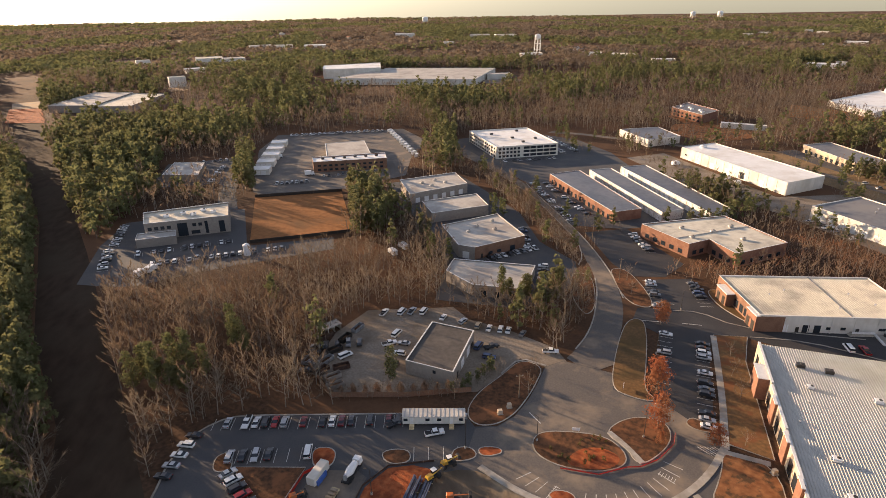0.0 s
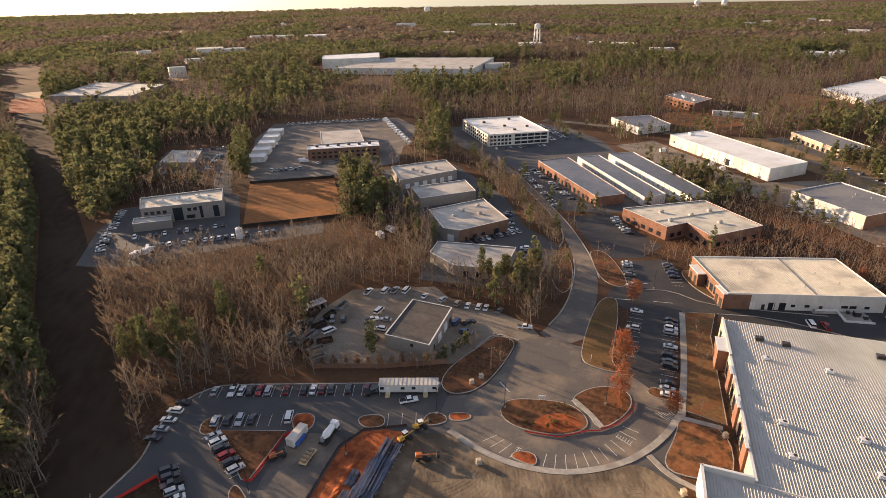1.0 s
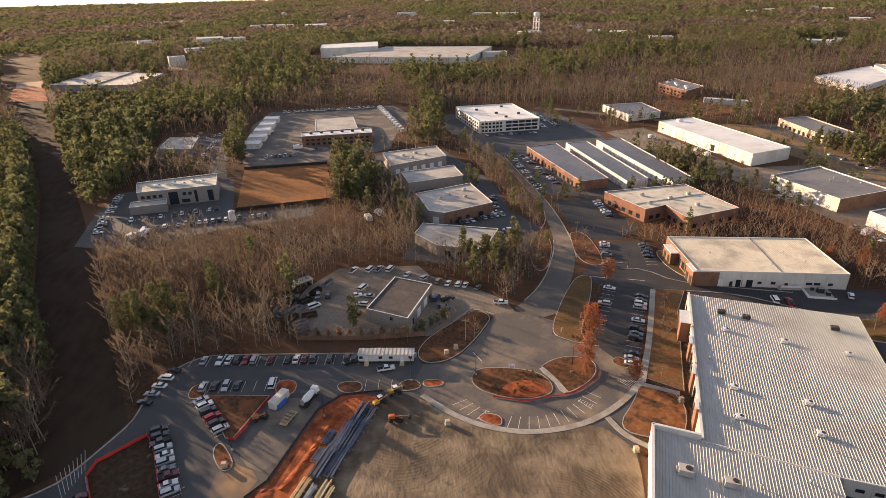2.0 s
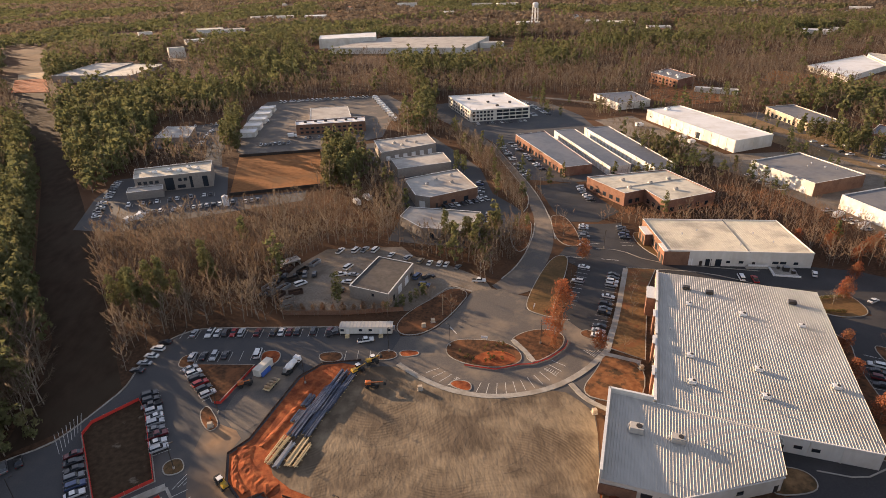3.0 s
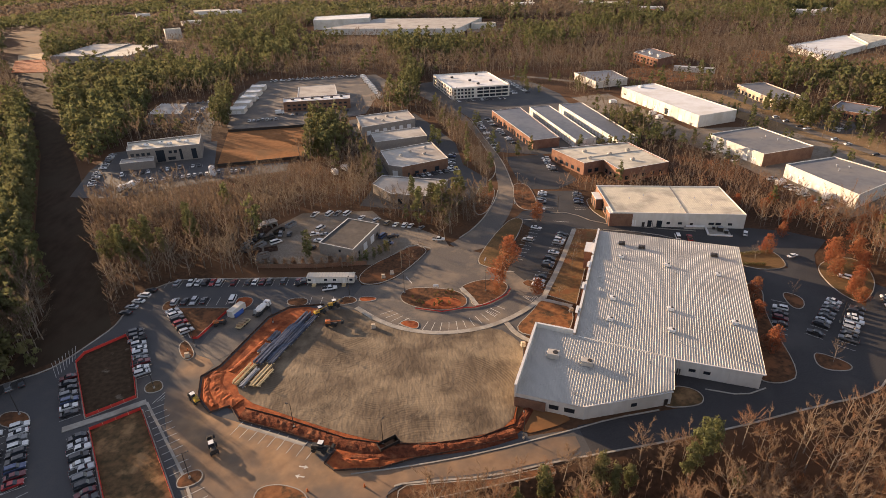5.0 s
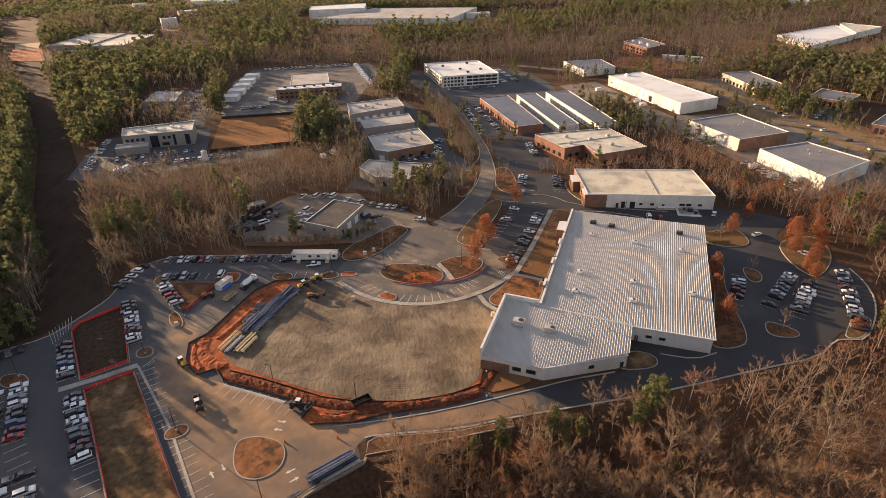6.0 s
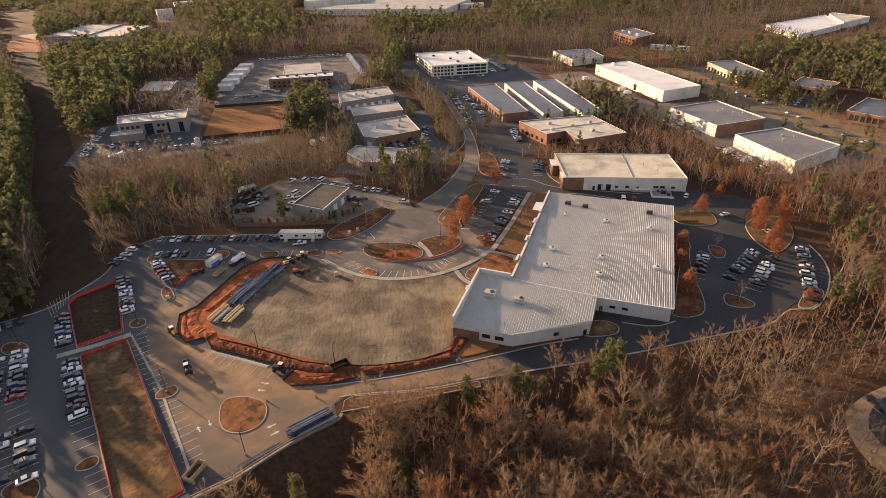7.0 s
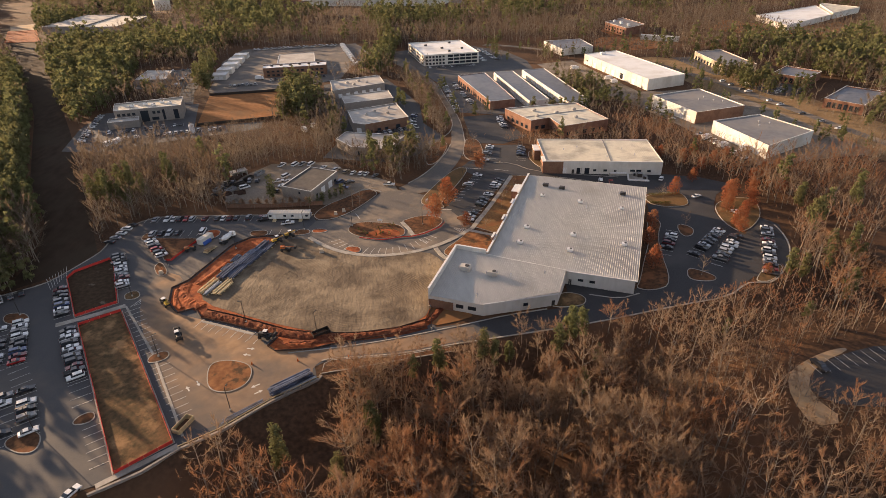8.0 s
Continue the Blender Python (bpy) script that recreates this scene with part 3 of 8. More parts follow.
tyre_tracks()
sheet("pavement_stalls", soft([(-21.6, 103), (-12.4, 120), (2, 116.6), (-3, 108), (-12.6, 89.6), (-20, 95)], 1), 0.066, M["road"], "dust-stained asphalt stalls beside the clay strip", "car park")


# planted islands with concrete kerbs
def island(pts, fill, label, rounds=2, h=0.17, base=0.05, kerb=0.28):
    pts = ccw(soft(pts, max(rounds, 2)) if rounds else pts)
    bm = bmesh.new()
    ribbon(bm, pts, kerb, base - 0.05, h + 0.05, True)
    top = empty("planted_island", Matrix.Identity(4), label, "traffic island", "islands", "structure")
    part("kerb", bm, M["concrete"], top, "pale concrete kerb")
    bm = bmesh.new()
    prism(bm, offset(pts, kerb * 0.45), base - 0.1, base + h - 0.03)
    part("bed", bm, M[fill], top)
    return top


ISL_OVAL = [(47.2, 118.5), (51.5, 121.4), (60.7, 119), (68, 115.6), (70.8, 109.5), (69, 104.2), (60.6, 103.2), (51.3, 107.4), (46.6, 113)]
island(ISL_OVAL, "mulch", "oval island of red earth and shrubs with a concrete kerb", base=0.085)
sheet("ground_bare_patch", soft([(53, 107.6), (55.6, 111), (61, 112.8), (66.2, 111), (68.6, 107), (66, 104.4), (60.5, 104)], 2), 0.232, M["clay"], "patch of raw red earth in the island bed", "earth", 0, 0.05)
island([(68.5, 117), (75.9, 121), (82.9, 121), (88.4, 116.4), (85, 109.2), (75, 103.8), (71.5, 104.6), (72, 110)], "mulch", "mulched island with a rust-leaved tree and concrete kerb", base=0.085)
island([(99.8, 214), (103, 217), (106.6, 215), (108, 210.5), (103.6, 197.6), (97.4, 184.6), (92, 180), (91, 186), (93.5, 200)], "mulch", "long island of bare brush beside the access road", base=0.07)
island([(2.8, 35.4), (4.4, 38.4), (9.9, 38), (16, 34), (15.6, 26.5), (10, 23.6), (4.2, 26.5)], "bed_red", "round island of patchy red earth with a concrete kerb")
island([(-39.4, 124.8), (-39.4, 130.4), (-36.5, 131.8), (-34.8, 132.2), (-34.5, 126.4), (-33, 124), (-24.5, 105), (-22.5, 99), (-22, 94.6), (-24, 92.9), (-26.6, 97), (-29, 104), (-35, 118)][:5] + [(-34.8, 124.5)], "mulch", "small mulched end island", 1)
island([(-28.2, 101.6), (-26.6, 104.6), (-23.4, 99.2), (-21.7, 94.6), (-23.9, 92.6), (-26.6, 96.6)], "mulch", "small mulched end island", 1)
island([(-34, 125.6), (-15, 121.4), (-17.4, 116.6), (-23.6, 104.6), (-25.4, 105.4)], "mulch", "bare brown bed between the stall rows", 0)
island([(-13.2, 121.2), (-13.4, 128), (-9, 128), (-6.8, 125.6), (-7.6, 121.4), (-10, 120)], "clay", "end island of bare red earth", 1)
island([(5, 123.4), (13.1, 122.6), (12.8, 117.2), (6.3, 118)], "mulch", "small mulched island", 1)
island([(23, 115), (25.2, 120.3), (30.2, 119.6), (31, 115)], "mulch", "small mulched island", 1)
island([(31.6, 119.2), (37.6, 117.9), (38, 115.2), (31.8, 115.2)], "clay", "small island of red earth", 1)
island([(44, 98.6), (47, 100.6), (51.5, 98.2), (50, 93.6)], "clay", "small island of red earth", 1, base=0.085)
island([(-34, 83.3), (-29.6, 85), (-27.4, 79.6), (-32.3, 78.6)], "straw", "small grassy end island", 1)
island([(-15.9, 42.4), (-15.6, 45.6), (-11.4, 47), (-9.8, 44.8), (-10.6, 42.4), (-14.2, 41.5)], "mulch", "small mulched island", 1)
island([(-29.2, 20), (-28.2, 23), (-24.9, 24.2), (-23.4, 21), (-25.7, 19.4)], "mulch", "small mulched island", 1)
island([(-71.3, 79), (-64.6, 78.4), (-61, 74), (-62, 71.2), (-69, 73)], "mulch", "curved end island of mulch", 2)
island([(-44.9, 17), (-38.8, 12.2), (-34.3, 12.1), (-35.2, 17.9), (-39.8, 20.7)], "mulch", "curved end island of mulch", 2)
island([(80.5, 135), (84.2, 143.4), (96, 161.6), (106, 173.8), (112, 172.6), (106, 159.5), (98, 146), (89.5, 132.4), (91, 127.2), (87.5, 127.2), (82.8, 131.4)], "lawn", "curved verge of dormant lawn with rust-leaved trees", 1, base=0.07)
island([(118.4, 212), (120.5, 217), (127, 216), (125.8, 197), (121.2, 180), (114.8, 181.5), (112.8, 191.5)], "mulch", "mulched corner bed at the road junction", 1, base=0.07)
island([(33.3, 127.8), (39.5, 126.8), (45.8, 130), (52.2, 136.4), (57.6, 143.2), (63, 151), (57, 157), (48, 149.5), (38, 142.6), (31.8, 134)], "mulch", "mulched roadside bed with a bare tree", 1, base=0.05)
island([(99.5, 106), (101.6, 111.4), (112, 126), (131, 156.5), (142, 152.6), (131, 139), (108, 97.5)], "bed_lawn", "long bed of dormant lawn in front of the white building", 0, base=0.06)
island([(92, 97), (97, 104), (107, 95.6), (98, 79.5), (89, 81), (81, 87)], "bed_red", "bed of red earth beside the walkway", 1, base=0.06)
island([(100, 110), (95, 112), (93, 116), (97.5, 118)], "mulch", "small mulched end island", 1, base=0.06)
island([(181.5, 111), (184.3, 119.6), (201, 119), (201.4, 112.5), (197.9, 104.4), (187.3, 105)], "lawn", "bed of dormant grass and clipped shrubs", 1, base=0.06)
island([(210.4, 104), (222.4, 108), (230, 104), (222.5, 88), (205, 75.4), (202.8, 84), (205.6, 96)], "lawn", "curved bed under rust-leaved trees", 1, base=0.06)
island([(167.8, 55.5), (170.6, 56), (176, 49.2), (172.9, 46.2), (164.9, 49)], "mulch", "end island with one bare tree", 2, base=0.06)
island([(183.5, 90.4), (188.5, 84.6), (183.6, 78), (179.5, 79.4)], "mulch", "end island with one bare tree", 1, base=0.06)
island([(147.5, 51.5), (144, 48), (150, 45.4), (158, 48), (166, 72), (172, 84), (178, 92), (176.5, 99), (171, 92), (165, 78), (156, 65)], "mulch", "planted strip along the white building", 1, base=0.06)
island([(110, 43.8), (117.8, 51.6), (124, 49), (125, 45), (121.6, 42)], "straw", "small grassy bed at the loading drive", 2, base=0.06)
island([(187, 43.2), (193, 42), (204.6, 50.8), (199, 53), (191, 47)], "straw", "grassy end bed", 1, base=0.06)
island([(36, 26.5), (36.8, 30.6), (39, 31.8), (60, 29.6), (75, 30.6), (75, 28.4), (54, 27.4)], "mulch", "long roadside bed above the wall", 0, base=0.05)
island([(148, 184), (151, 189), (156, 187), (151, 165), (153, 158.6), (149.5, 159.4), (146.5, 172)], "lawn", "lawn bed at the brick entrance", 1, base=0.06)


def orange_median(pts, label, fill="straw"):
    """A grassed bed ringed with orange safety mesh on stakes."""
    pts = ccw(pts)
    top = island(pts, fill, label, 0, kerb=0.3)
    bm = bmesh.new()
    line = offset(pts, 0.35)
    ribbon(bm, line, 0.12, 0.2, 1.0, True)
    fence = tagged(part("safety_fence", bm, M["orange_fence"]), "orange-red plastic safety mesh round the grassed median", "fence", "safety fences")
    for a, b in zip(line, line[1:] + line[:1]):
        n = max(1, int(math.dist(a, b) / 3.0))
        for i in range(n):
            p = lerp(a, b, i / n)
            bm = bmesh.new()
            box(bm, p[0], p[1], 0.75, 0.07, 0.07, 1.25)
            part("stake", bm, M["lumber"], fence)


orange_median([(-47, 111), (-57.6, 103.2), (-58.6, 98.5), (-46.4, 71.6), (-34.2, 77.6), (-43.4, 105)], "dark grassed median ringed with orange safety mesh", "dark_grass")
orange_median([(-43.6, 66.4), (-31.4, 72.2), (-0.6, 8.2), (-12.9, 0.6), (-28, 33)], "long straw-coloured median ringed with orange safety mesh")


# walks
def walkway(pts, w, z, label, rounds=2):
    bm = bmesh.new()
    ribbon(bm, soft(pts, rounds, False), w, z - 0.2, 0.2)
    return tagged(part("pavement_walk", bm, M["concrete"]), label, "walkway", "", "structure")


walkway([(30.5, 112), (33.2, 108), (38, 101.6), (45, 95.4), (55.2, 90.6), (66.3, 89.6), (76.4, 91.2), (88, 96.6), (98.4, 104.8)], 1.9, 0.22, "pale curved concrete walk along the court")
walkway([(98, 104), (112, 125), (130.5, 156)], 2.0, 0.26, "pale concrete walk beside the car park")
walkway([(80.5, 91.5), (82, 84), (86.5, 78.5)], 1.7, 0.26, "concrete walk to the annex door")
walkway([(97, 103), (106, 96.5)], 1.8, 0.27, "concrete walk to the entrance")
walkway([(70, 117), (72, 111), (73.2, 104)], 1.6, 0.27, "concrete path across the island")
walkway([(-51, 68.2), (-40, 71.8), (-31.2, 75.4)], 2.2, 0.2, "concrete crossing between the medians", 0)
walkway([(-31, 75), (-15, 46), (1, 10)], 0.7, 0.18, "narrow concrete strip beside the stalls", 0)
walkway([(-16, -2), (0.5, 7)], 1.6, 0.19, "concrete strip at the end of the median", 0)


# edge kerbs
def kerb(pts, label="pale concrete kerb along the asphalt", w=0.5, z=0.0, h=0.2, rounds=1):
    bm = bmesh.new()
    ribbon(bm, soft(pts, rounds, False), w, z, h)
    tagged(part("kerb", bm, M["concrete"]), label, "kerb", "kerbs", "structure")


kerb([(-90, 86.2), (-78, 91.7), (-66, 96.6), (-62, 101.6), (-57.6, 109.2), (-53.2, 117.2), (-52.3, 123), (-51.8, 130), (-49.3, 137.2), (-45.2, 143.2), (-38, 147), (-30, 146.1), (-12, 142.5), (12.7, 137.6), (31.8, 133.6)])
kerb([(64, 151.6), (57, 158), (48, 150.4)])
kerb([(78, 158.9), (85.6, 166.3), (92.8, 176.2), (98, 185.2), (104.8, 198), (109.3, 210)])
kerb([(108, 224.6), (113.8, 233), (118.9, 250), (120.3, 276), (121.3, 309), (121.3, 345), (112.7, 400)])
kerb([(112.5, 190), (118, 209.5), (121.5, 231), (124, 252), (125, 273), (125.6, 318), (127, 355)])
kerb([(36, 32.2), (38.5, 32.6), (60.4, 30.3), (75, 31.6), (99, 32), (124, 32.8), (153, 35.8), (172.5, 36.8), (183.4, 43.2), (187.5, 42.6)])
kerb([(187.5, 42.6), (193, 41.4), (204.6, 50), (214, 60), (219.5, 70), (222, 80)])
kerb([(25.9, 37.8), (41.2, 37.3), (58.7, 37.8), (82.8, 40.6), (96.4, 42.6), (110, 43)], w=0.4)
kerb([(144, 45), (136, 43.4), (127, 48)], w=0.4)
kerb([(126.5, 176), (136, 173), (143, 160), (160, 151.5), (182, 142)], w=0.4)
kerb([(143, 152.4), (160, 146), (176, 131), (184, 121)], w=0.4)


# stall lines
def stall_lines(name, rows, z=0.092, material="paint"):
    """rows: (first centre, last centre, stalls, depth, slant)."""
    bm = bmesh.new()
    for a, b, n, depth, slant in rows:
        d = Vector((b[0] - a[0], b[1] - a[1]))
        d.normalize()
        q = Vector((-d.y, d.x)) + d * slant
        step = math.dist(a, b) / max(1, n - 1)
        for i in range(n + 1):
            c = Vector(a) + d * (i - 0.5) * step
            beam(bm, c - q * depth / 2, c + q * depth / 2, 0.14, 0.012, z)
    tagged(part(name, bm, M[material]), "faded white painted stall lines", "road marking", "", "structure")


# ---- buildings ----
def wall_openings(top, a, b, items):
    """Windows and doors on the wall from a to b (a plan, outside on the right): (metres along, width, sill, head, name)."""
    d = Vector((b[0] - a[0], b[1] - a[1]))
    ang = math.atan2(d.y, d.x)
    d.normalize()
    out = Vector((d.y, -d.x))
    for s, w, z0, z1, name in items:
        c = Vector(a) + d * s + out * 0.02
        bm = bmesh.new()
        box(bm, c.x, c.y, (z0 + z1) / 2, w, 0.16, z1 - z0, ang)
        if name == "window" or name == "glass_door":
            f = part(name, bm, M["frame"], top)
            bm = bmesh.new()
            c2 = c + out * 0.05
            box(bm, c2.x, c2.y, (z0 + z1) / 2, w - 0.24, 0.12, z1 - z0 - 0.24, ang)
            part("pane", bm, M["glass"], f)
        else:
            part(name, bm, M["white_paint"] if name == "dock_door" else M["frame"], top)


def spaced(a, b, n, w, z0, z1, name="window", inset=2.0):
    L = math.dist(a, b)
    return [(inset + (L - 2 * inset) * (i + 0.5) / n, w, z0, z1, name) for i in range(n)]


def building(plan, h, wall, roof, label, category="building", parapet=0.7, trim=True, walls=None, z0=-0.3, coping="trim"):
    """A flat-roofed block on a plan (counter-clockwise), with its parapet and coping. walls: other materials by side."""
    plan = ccw(plan)
    top = empty("building", Matrix.Identity(4), label, category, "")
    n = len(plan)
    t = 0.35
    inner = offset(plan, t)
    for i in range(n):
        j = (i + 1) % n
        a, b, c, d = plan[i], plan[j], inner[j], inner[i]
        bm = bmesh.new()
        prism(bm, [a, b, c, d], z0, h + parapet)
        part("wall", bm, M[(walls or {}).get(i, wall)], top)
        if trim:
            bm = bmesh.new()
            o = offset(plan, -0.08)
            i2 = offset(plan, t + 0.08)
            prism(bm, [o[i], o[j], i2[j], i2[i]], h + parapet + 0.003, h + parapet + 0.13)
            part("coping", bm, M[coping], top)
    bm = bmesh.new()
    prism(bm, offset(plan, t + 0.004), h - 0.4, h)
    part("roof", bm, M[roof], top)
    return top, plan


def joints(top, a, b, h, step=6.0, material="trim"):
    """Upright panel joints along a wall from a to b."""
    d = Vector((b[0] - a[0], b[1] - a[1]))
    ang = math.atan2(d.y, d.x)
    n = max(2, round(d.length / step))
    for i in range(n + 1):
        q = lerp(a, b, min(0.995, max(0.005, i / n)))
        bm = bmesh.new()
        box(bm, q[0], q[1], h / 2, 0.35, 0.30, h, ang)
        part("panel_joint", bm, M[material], top)


def roof_unit(x, y, z, w=2.2, d=1.6, h=1.3, rz=0.0, material="white_paint", label="pale boxy rooftop air-conditioning unit"):
    """A rooftop air handler: casing on a curb, hood, fan grille."""
    top = empty("rooftop_unit", Matrix.Translation((x, y, z)) @ Matrix.Rotation(rz, 4, "Z"), label, "roof unit", "rooftop units")
    bm = bmesh.new()
    box(bm, 0, 0, 0.12, w * 0.92, d * 0.92, 0.26)
    part("curb", bm, M["steel"], top)
    bm = bmesh.new()
    box(bm, 0, 0, 0.25 + h / 2, w, d, h)
    bmesh.ops.bevel(bm, geom=bm.edges[:], offset=0.05, segments=1, affect="EDGES")
    part("casing", bm, M[material], top)
    bm = bmesh.new()
    box(bm, -w / 2 - 0.25, 0, 0.25 + h * 0.6, 0.5, d * 0.7, h * 0.5, taper=0.6)
    part("hood", bm, M["steel"], top)
    bm = bmesh.new()
    tube(bm, (w * 0.18, 0, 0.24 + h), (w * 0.18, 0, 0.40 + h), d * 0.32, d * 0.30, 12)
    part("fan_ring", bm, M["frame"], top)
    return top


def vent(x, y, z, r=0.3, h=1.0):
    bm = bmesh.new()
    tube(bm, (0, 0, -0.1), (0, 0, h), r * 0.6, r * 0.6, 8)
    tube(bm, (0, 0, h), (0, 0, h + 0.25), r * 1.2, r * 0.9, 8)
    ob = tagged(part("roof_vent", bm, M["steel"]), "small galvanised roof vent with a cap", "roof vent", "roof vents")
    ob.matrix_world = Matrix.Translation((x, y, z))


# the large white metal building: its own axes
MAIN_RZ = radians(-29.4)
MAIN = Matrix.Translation((98, 74.5, 0)) @ Matrix.Rotation(MAIN_RZ, 4, "Z")


def at_main(x, y):
    v = MAIN @ Vector((x, y, 0))
    return (v.x, v.y)


def main_roof_z(ly):
    return 5.5 + (ly + 4.2) * 1.9 / 77.4


def annex_roof_z(ly):
    return 4.7 + (ly + 31.7) * 1.5 / 30.0


SEAM = 0.098


def seam_roof(top, x0, x1, low, high, zf, pitch, name="roof_panel"):
    """Standing-seam panels across x0..x1; low(x), high(x) give each panel's ends."""
    n = round((x1 - x0) / pitch)
    w = (x1 - x0) / n
    for i in range(n):
        xa, xb = x0 + i * w, x0 + (i + 1) * w
        bm = bmesh.new()
        rows = []
        for end in (low, high):
            row = []
            xm = (xa + xb) / 2
            for x, dz in ((xa, 0), (xm - 0.14, 0), (xm - 0.08, SEAM), (xm - 0.04, SEAM), (xm, 0), (xb - 0.14, 0), (xb - 0.08, SEAM), (xb - 0.04, SEAM), (xb, 0)):
                y = end(x)
                p = MAIN @ Vector((x, y, zf(y) + dz))
                row.append(bm.verts.new(p))
            rows.append(row)
        for k in range(8):
            bm.faces.new((rows[0][k], rows[0][k + 1], rows[1][k + 1], rows[1][k]))
        part(name, bm, M["roof_metal"], top)


def white_building():
    top = empty("warehouse", Matrix.Identity(4), "large white metal building with a ribbed seam roof", "warehouse")
    plan = [at_main(*p) for p in ((0, -2.0), (29.5, -4.4), (52.6, -4.2), (53.2, 73), (0, 73))]
    zt = [main_roof_z(-2), main_roof_z(-4.4), main_roof_z(-4.2), main_roof_z(73), main_roof_z(73)]
    inner = offset(plan, 0.3)
    for i in range(5):
        j = (i + 1) % 5
        bm = bmesh.new()
        lo = [bm.verts.new((*p, -0.3)) for p in (plan[i], plan[j], inner[j], inner[i])]
        hi = [bm.verts.new((*p, z)) for p, z in zip((plan[i], plan[j], inner[j], inner[i]), (zt[i], zt[j], zt[j], zt[i]))]
        for k in range(4):
            m = (k + 1) % 4
            bm.faces.new((lo[k], lo[m], hi[m], hi[k]))
        bm.faces.new(hi)
        part("wall", bm, M["stucco" if i == 4 else "white_wall"], top)
    bm = bmesh.new()
    slab = [(MAIN.inverted() @ Vector((*p, 0))) for p in offset(plan, 0.02)]
    vs = [bm.verts.new(MAIN @ Vector((v.x, v.y, main_roof_z(v.y) - 0.06))) for v in slab]
    bm.faces.new(vs)
    roof = part("roof", bm, M["roof_metal"], top)
    low = lambda x: -2.35 - 2.3 * min(1, x / 29.5)
    seam_roof(roof, 0.35, 53.4, low, lambda x: 73.2, main_roof_z, 1.46)
    # parapet on the west side, with its return at the north end
    for y0, y1, z in ((-2, 10, 6.55), (10, 30, 6.95), (30, 50, 7.45), (50, 73.2, 8.1)):
        bm = bmesh.new()
        pa, pb = at_main(-0.25, y0), at_main(-0.25, y1)
        beam(bm, pa, pb, 0.5, z + 0.2, -0.2)
        part("parapet", bm, M["stucco"], top)
        bm = bmesh.new()
        beam(bm, pa, pb, 0.75, 0.14, z + 0.003)
        part("coping", bm, M["trim"], top)
    # brick entrance bay with arches
    for y0, y1, dx in ((52, 60, 3.6), (40, 44, 1.2), (24, 28, 1.2), (8, 12, 1.2)):
        bm = bmesh.new()
        prism(bm, [at_main(-dx, y0), at_main(-0.52, y0), at_main(-0.52, y1), at_main(-dx, y1)], -0.2, 7.6)
        bay = part("entrance_bay", bm, M["brick"], top, "brick pier bay with pale coping")
        bm = bmesh.new()
        prism(bm, [at_main(-dx - 0.2, y0 - 0.2), at_main(-0.54, y0 - 0.2), at_main(-0.54, y1 + 0.2), at_main(-dx - 0.2, y1 + 0.2)], 7.603, 7.8)
        part("coping", bm, M["trim"], bay)
    a, b = at_main(-0.5, 73), at_main(-0.5, -2)
    wall_openings(top, a, b, [(4, 3, 0.5, 5, "window"), (9, 3, 0.5, 5, "window"), (24, 3, 0.5, 5, "window"), (36, 3, 0.5, 5, "window"), (41, 3, 0.5, 5, "window"), (53, 3, 0.5, 5, "window"), (58, 3, 0.5, 5, "window")])
    a, b = at_main(29.5, -4.4), at_main(52.6, -4.2)
    wall_openings(top, a, b, [(1.4, 1.0, 0, 2.2, "door"), (5, 1.9, 1.9, 2.9, "window"), (9, 1.9, 1.9, 2.9, "window")])
    for x in (2.6, 8.6, 16):
        bm = bmesh.new()
        p = at_main(29.5 + x - 1.2, -4.5)
        box(bm, p[0], p[1], 2.6, 0.14, 0.14, 5.4, MAIN_RZ)
        part("downpipe", bm, M["white_wall"], top)
    bm = bmesh.new()
    beam(bm, at_main(29.4, -4.75), at_main(53.3, -4.55), 0.35, 0.3, main_roof_z(-4.3) - 0.12)
    part("gutter", bm, M["trim"], top)
    # annex
    top2 = empty("annex", Matrix.Identity(4), "white metal annex with a slanted south wall and brick corner", "annex")
    loc = [(-12.2, -1.6), (-12.0, -31.7), (6.7, -31.5), (28.7, -18.3), (29.3, -4.6), (0.1, -2.3)]
    plan = [at_main(*p) for p in loc]
    inner = offset(plan, 0.3)
    for i in range(6):
        j = (i + 1) % 6
        bm = bmesh.new()
        z = [annex_roof_z(loc[k][1]) for k in (i, j, j, i)]
        q = (plan[i], plan[j], inner[j], inner[i])
        lo = [bm.verts.new((*p, -0.3)) for p in q]
        hi = [bm.verts.new((*p, zz)) for p, zz in zip(q, z)]
        for k in range(4):
            m = (k + 1) % 4
            bm.faces.new((lo[k], lo[m], hi[m], hi[k]))
        bm.faces.new(hi)
        part("wall", bm, M["white_wall"], top2)
    bm = bmesh.new()
    vs = [bm.verts.new(MAIN @ Vector((x, y, annex_roof_z(y) - 0.06))) for x, y in loc]
    bm.faces.new(vs)
    roof = part("roof", bm, M["roof_metal"], top2)
    south = lambda x: -31.9 if x < 6.7 else -31.7 + (x - 6.7) * 13.2 / 22.0
    north = lambda x: -1.7 - 0.09 * (x + 12)
    seam_roof(roof, -11.9, 29.2, south, north, annex_roof_z, 1.46)
    for pa, pb in ((at_main(-12.3, -1.2), at_main(-12.1, -32)), (at_main(-12.3, -1.4), at_main(-0.6, -1.9))):
        bm = bmesh.new()
        beam(bm, pa, pb, 0.45, 7.8, -0.2)
        part("parapet", bm, M["white_wall"], top2)
        bm = bmesh.new()
        beam(bm, pa, pb, 0.7, 0.14, 7.603)
        part("coping", bm, M["trim"], top2)
    bm = bmesh.new()
    beam(bm, at_main(-12.2, -32.0), at_main(-3.6, -31.92), 0.3, 3.5, -0.2)
